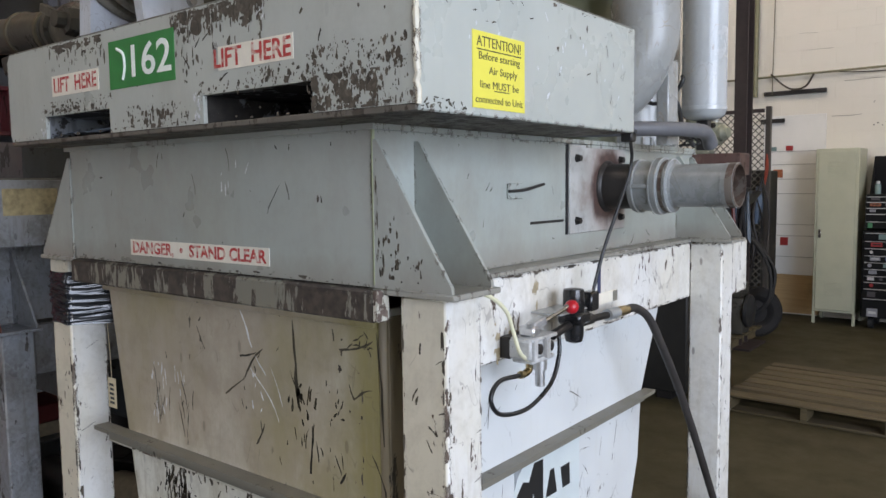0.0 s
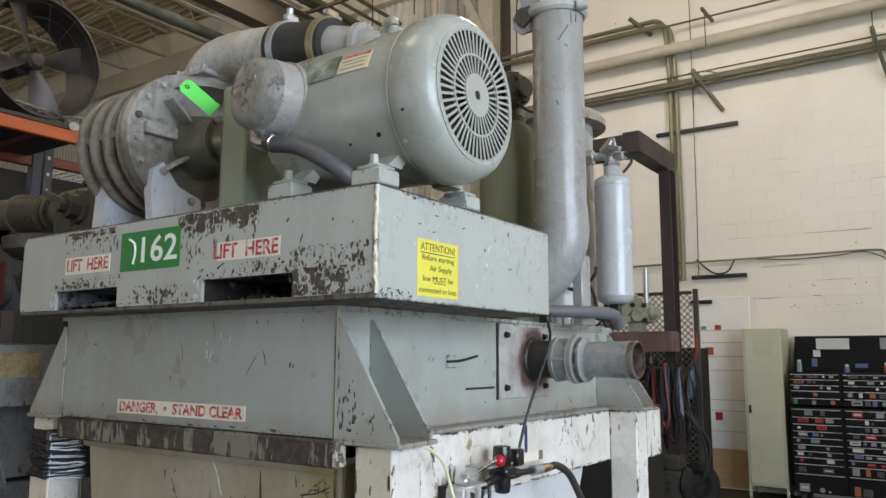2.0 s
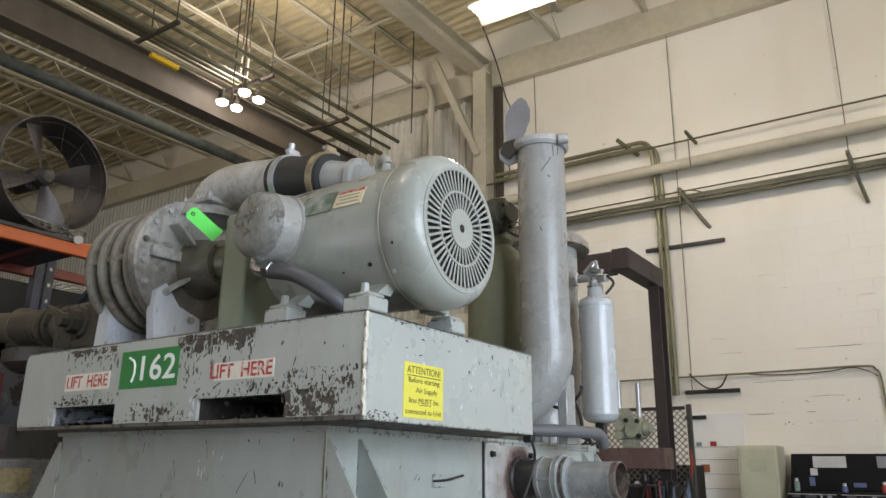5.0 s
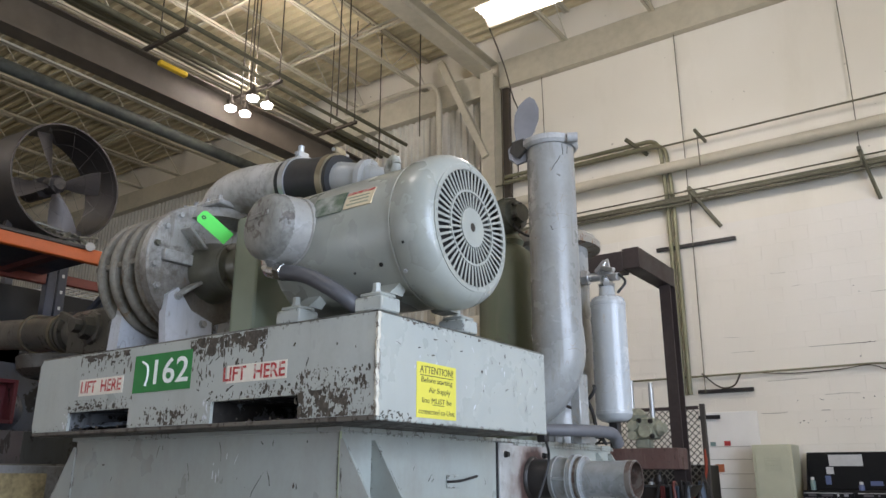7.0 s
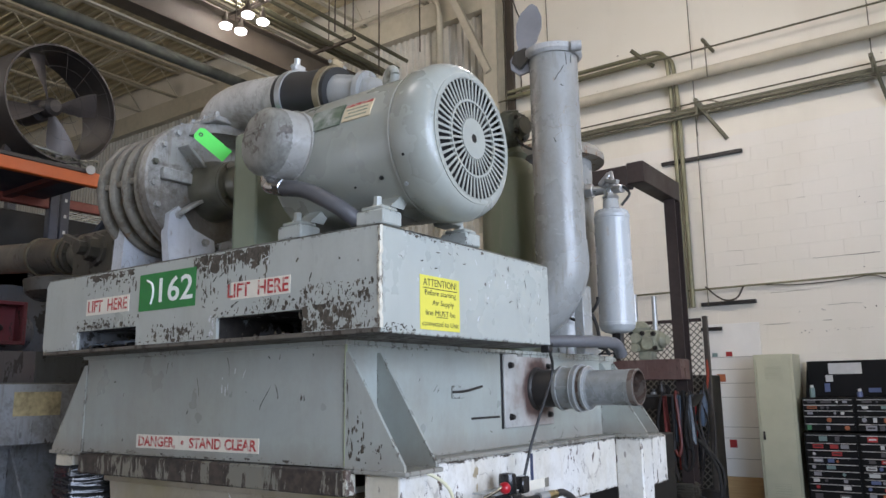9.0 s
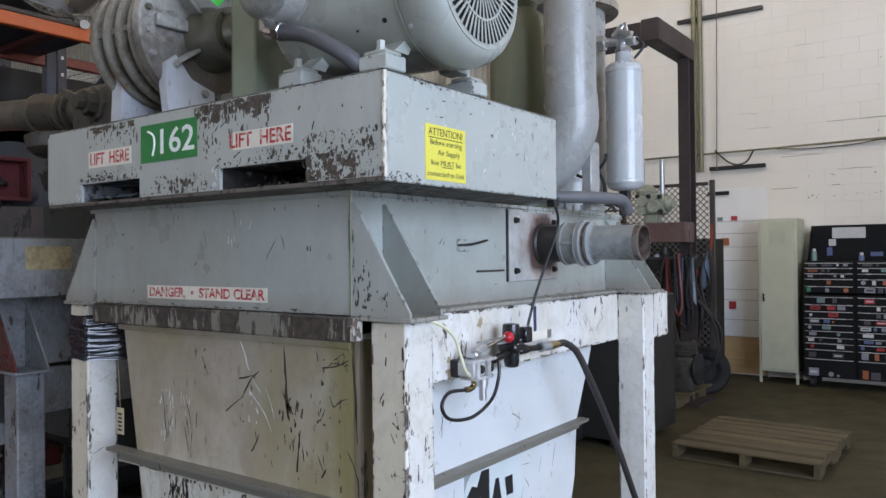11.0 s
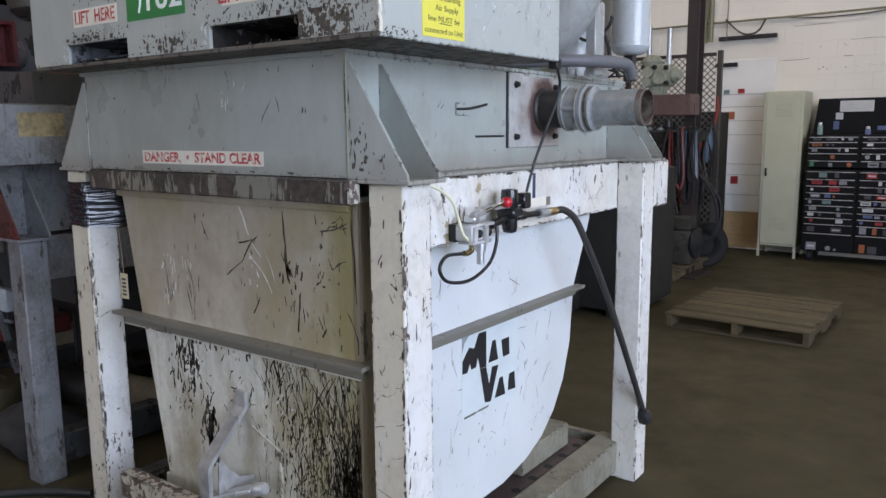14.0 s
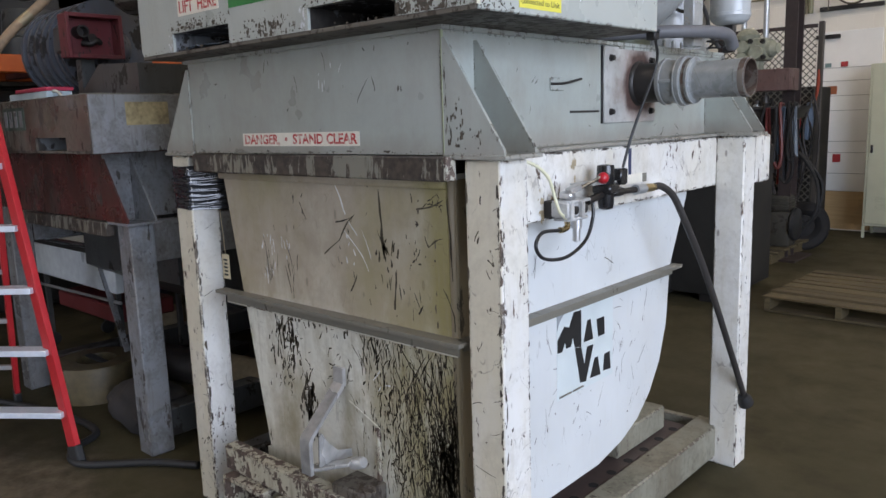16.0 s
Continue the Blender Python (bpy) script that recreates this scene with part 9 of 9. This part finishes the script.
part("motor_foot", B(add_box, -2.05, -1.76, 7.10, 7.34, 0.126, 0.24, 0.006), M_DARKSTEEL, pu)
wl = thing("spare_wheel", "black rubber wheel leaning on the cage post", "wheel", (-1.50, 7.45, 0))
part("tyre", B(add_lathe, (-1.53, 7.42, 0.27), (0.55, -0.83, 0.1), [(-0.05, 0.17), (-0.055, 0.24), (-0.03, 0.268), (0.03, 0.268), (0.055, 0.24), (0.05, 0.17)], 36, False, False), M_SOOTBLACK, wl)
part("rim", B(add_lathe, (-1.53, 7.42, 0.27), (0.55, -0.83, 0.1), [(-0.03, 0.03), (-0.03, 0.172), (0.045, 0.172), (0.03, 0.14), (0.0, 0.12), (0.01, 0.06), (0.05, 0.055), (0.052, 0.02)], 30), M_SOOTBLACK, wl, "dark steel rim")
for k, (r, oy) in enumerate(((0.30, 0.0), (0.26, 0.04), (0.33, -0.03))):
    solid("hanging_hose", B(add_tube, [(-1.60, 7.2 + oy, 1.10), (-1.46, 7.18 + oy, 1.0), (-1.28 - 0.02 * k, 7.15 + oy, 0.75), (-1.32, 7.12 + oy, 0.45), (-1.50, 7.1 + oy, 0.18 + 0.03 * k)], 0.018, 8), M_BLACK, "black hose looping down beside the cage", "hose", "hanging hoses")
# rags and hoses that hang over the tray's front edge
def rag(x, y, z, w, h, seed, name, c, label):
    rnd, bm, n, m = random.Random(seed), bmesh.new(), 9, 6
    ph = [rnd.uniform(0, 6.28) for _ in range(3)]
    grid = []
    for j in range(m + 1):
        q = j / m
        row = []
        for i in range(n + 1):
            u = i / n - 0.5
            spread = 0.75 + 0.35 * q
            fold = 0.018 * math.sin(9 * u + ph[0]) * (0.3 + q) + 0.010 * math.sin(21 * u + ph[1] + q)
            row.append(bm.verts.new((x + u * w * spread + 0.01 * math.sin(3 * q + ph[2]), y - 0.022 + fold, z - h * q * (1 + 0.08 * math.sin(5 * u + ph[2])))))
        grid.append(row)
    for j in range(m):
        for i in range(n):
            bm.faces.new((grid[j][i], grid[j][i + 1], grid[j + 1][i + 1], grid[j + 1][i]))
    bmesh.ops.solidify(bm, geom=bm.faces[:], thickness=0.006)
    bmesh.ops.recalc_face_normals(bm, faces=bm.faces)
    return solid("hanging_rag", bm, plain(name, c, 0.9, 0, 0.45, 24), label, "rag", "rags on the drip bowl")


for x, w, h, seed, name, c, label in (
        (-1.56, 0.07, 0.50, 1, "red_rag", (0.13, 0.026, 0.022), "dark red rag hanging from the drip bowl"),
        (-1.49, 0.06, 0.62, 2, "grey_rag", (0.06, 0.06, 0.062), "grey greasy rag hanging from the drip bowl"),
        (-1.435, 0.06, 0.42, 3, "blue_rag", (0.09, 0.12, 0.155), "faded blue rag hanging from the drip bowl"),
        (-1.375, 0.05, 0.66, 4, "black_rag", (0.02, 0.02, 0.022), "black oily rag hanging from the drip bowl"),
        (-1.315, 0.05, 0.46, 5, "pale_blue_rag", (0.17, 0.20, 0.235), "pale blue rag hanging from the drip bowl")):
    rag(x, 6.335, 1.56, w, h, seed, name, c, label)
for k, (x, z1, m) in enumerate(((-1.60, 1.12, M_SOOTBLACK), (-1.46, 0.98, M_REDHOSE), (-1.385, 0.84, M_SOOTBLACK), (-1.33, 1.05, M_SOOTBLACK))):
    dx = (-0.05, 0.04, 0.07, -0.04)[k]
    solid("hanging_hose", B(add_tube, [(x, 6.40, 1.585), (x, 6.325, 1.575), (x + dx * 0.6, 6.295, (1.575 + z1) / 2 + 0.08), (x + dx, 6.29, z1 + 0.12), (x + dx * 0.3, 6.285, z1), (x - dx * 0.6, 6.29, z1 + 0.05)], 0.017, 8), m, "short hose hanging from the drip bowl", "hose", "hoses on the drip bowl")
# dark box added to back the mesh, and hoses hanging in front of it
cb = thing("dark_cupboard", "dark box added behind the mesh cage in place of dark clutter", "cupboard", (-2.1, 8.1, 0))
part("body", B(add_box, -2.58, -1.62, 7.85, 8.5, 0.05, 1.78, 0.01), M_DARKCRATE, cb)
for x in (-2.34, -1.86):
    dd = part("door", B(add_box, x - 0.225, x + 0.225, 7.835, 7.849, 0.09, 1.74, 0.004), M_DARKCRATE, cb)
    part("handle", B(add_box, x + 0.17, x + 0.19, 7.815, 7.835, 0.85, 1.0, 0.003), M_GALV, dd)
part("plinth", B(add_box, -2.56, -1.64, 7.87, 8.48, 0.0, 0.05), M_BLACK, cb)
random.seed(77)
for k in range(9):
    x, z = -1.98 + 0.055 * k, random.uniform(1.25, 1.75)
    drop = random.uniform(0.35, 0.85)
    solid("coiled_hose", B(add_tube, [(x, 7.60, z), (x + random.uniform(0.02, 0.10), 7.57, z - drop * 0.4), (x + random.uniform(-0.06, 0.06), 7.55, z - drop), (x - random.uniform(0.04, 0.12), 7.57, z - drop * 0.5), (x - 0.01, 7.61, z + 0.02)], random.uniform(0.010, 0.020), 8), (M_SOOTBLACK, M_SOOTBLACK, M_HOSE)[k % 3], "dark hose looped on the mesh cage", "hose", "hoses on the cage")
cg = thing("mesh_cage", "expanded metal cage panel with a steel post", "cage", (-1.8, 7.7, 0))
part("post", B(add_box, -1.545, -1.492, 7.67, 7.73, 0, 2.46, 0.004), plain("dark_brown_post", (0.06, 0.052, 0.044), 0.5), cg)
part("post", B(add_box, -2.65, -2.59, 7.67, 7.73, 0, 2.46, 0.004), M_BROWN, cg)
for z in (0.25, 2.40):
    part("rail", B(add_box, -2.59, -1.565, 7.685, 7.715, z, z + 0.04), M_BROWN, cg)
bm = bmesh.new()
z0, z1, x0, x1, p = 0.29, 2.40, -2.59, -1.565, 0.075
for k in range(int((z1 - z0 + x1 - x0) / p) + 1):
    for sgn in (1, -1):
        c = k * p
        if sgn > 0:
            a = (x0 + max(0, c - (z1 - z0)), min(z1, z0 + c))
            b = (x0 + min(x1 - x0, c), z0 + max(0, c - (x1 - x0)))
        else:
            a = (x0 + max(0, c - (z1 - z0)), max(z0, z1 - c))
            b = (x0 + min(x1 - x0, c), z1 - max(0, c - (x1 - x0)))
        if abs(a[0] - b[0]) > 0.01:
            add_bar(bm, (a[0], 7.70 + 0.002 * sgn, a[1]), (b[0], 7.70 + 0.002 * sgn, b[1]), 0.003, 0.011)
tagged(part("expanded_mesh", bm, plain("dull_mesh_paint", (0.12, 0.11, 0.09), 0.6), cg), kind="stuff")
for k, (x, z0, z1, w, c) in enumerate(((-1.60, 1.20, 1.60, 0.10, (0.10, 0.14, 0.20)), (-1.70, 0.95, 1.55, 0.05, (0.35, 0.02, 0.02)), (-1.78, 0.8, 1.40, 0.09, (0.17, 0.15, 0.15)), (-1.52, 1.62, 1.95, 0.035, (0.28, 0.045, 0.02)), (-1.88, 0.7, 1.35, 0.06, (0.30, 0.04, 0.03)), (-1.66, 0.62, 1.05, 0.07, (0.03, 0.04, 0.06)))):
    th = thing("hanging_strap", "coloured strap hanging on the cage", "strap", (x, 7.62, z0), "straps on the cage")
    part("strap", B(add_tube, [(x, 7.66, z1), (x + 0.01, 7.63, (z0 + z1) / 2), (x - 0.01, 7.63, z0)], lambda u, w=w: w * (0.25 + 0.25 * math.sin(u * 3)), 10), plain("strap_colour", c, 0.7), th)
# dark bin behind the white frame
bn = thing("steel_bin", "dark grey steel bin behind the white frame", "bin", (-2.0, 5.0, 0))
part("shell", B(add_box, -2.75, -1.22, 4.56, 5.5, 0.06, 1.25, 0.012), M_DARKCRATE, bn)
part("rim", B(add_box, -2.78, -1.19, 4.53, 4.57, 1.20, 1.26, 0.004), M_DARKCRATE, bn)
for x in (-2.6, -1.4):
    part("runner", B(add_box, x - 0.06, x + 0.06, 4.58, 5.48, 0, 0.06), M_DARKSTEEL, bn)
# block of yellow timber at the far side
solid("timber_block", B(add_box, 0.45, 0.95, 6.3, 6.42, 0.0, 0.09, 0.006), plain("yellow_timber", (0.30, 0.24, 0.06), 0.6), "yellow painted timber block on the floor", "timber")

# ---------------------------------------------------------------- painted blocks of the north wall, in the stretch that is passed nearest
BW, BH = 0.40, 0.20
me = mesh_of("block", B(add_box, -BW / 2 + 0.0004, BW / 2 - 0.0004, -0.004, 0.0, -BH / 2 + 0.0004, BH / 2 - 0.0004, 0.0016), M_BLOCK)
for row in range(25):
    for k in range(12):
        x = -2.55 + BW * (k + (0.5 if row % 2 else 0.0))
        ob = new("block", me)
        ob.parent = wall_n
        ob.location = (x + BW / 2, NY - 0.0005, 0.03 + BH * (row + 0.5))
bm = bmesh.new()
for row in range(25):
    for side, x0, n in ((0, -2.55 - BW * 5, 5), (1, -2.55 + BW * 12, 11)):
        for k in range(n):
            x = x0 + BW * (k + (0.5 if row % 2 else 0.0))
            z = 0.03 + BH * row
            v = [bm.verts.new(p) for p in ((x + 0.0004, NY, z + 0.0004), (x + BW - 0.0004, NY, z + 0.0004), (x + BW - 0.0004, NY, z + BH - 0.0004), (x + 0.0004, NY, z + BH - 0.0004))]
            w = [bm.verts.new((q.co.x + (0.0016 if i in (0, 3) else -0.0016), NY - 0.004, q.co.z + (0.0016 if i < 2 else -0.0016))) for i, q in enumerate(v)]
            bm.faces.new(w)
            for i in range(4):
                bm.faces.new((v[i], v[(i + 1) % 4], w[(i + 1) % 4], w[i]))
bmesh.ops.recalc_face_normals(bm, faces=bm.faces)
far = bpy.data.meshes.new("block_field")
bm.to_mesh(far)
bm.free()
far.materials.append(M_BLOCK)
ob = new("block_field", far)
ob.parent = wall_n
tagged(ob, kind="stuff")
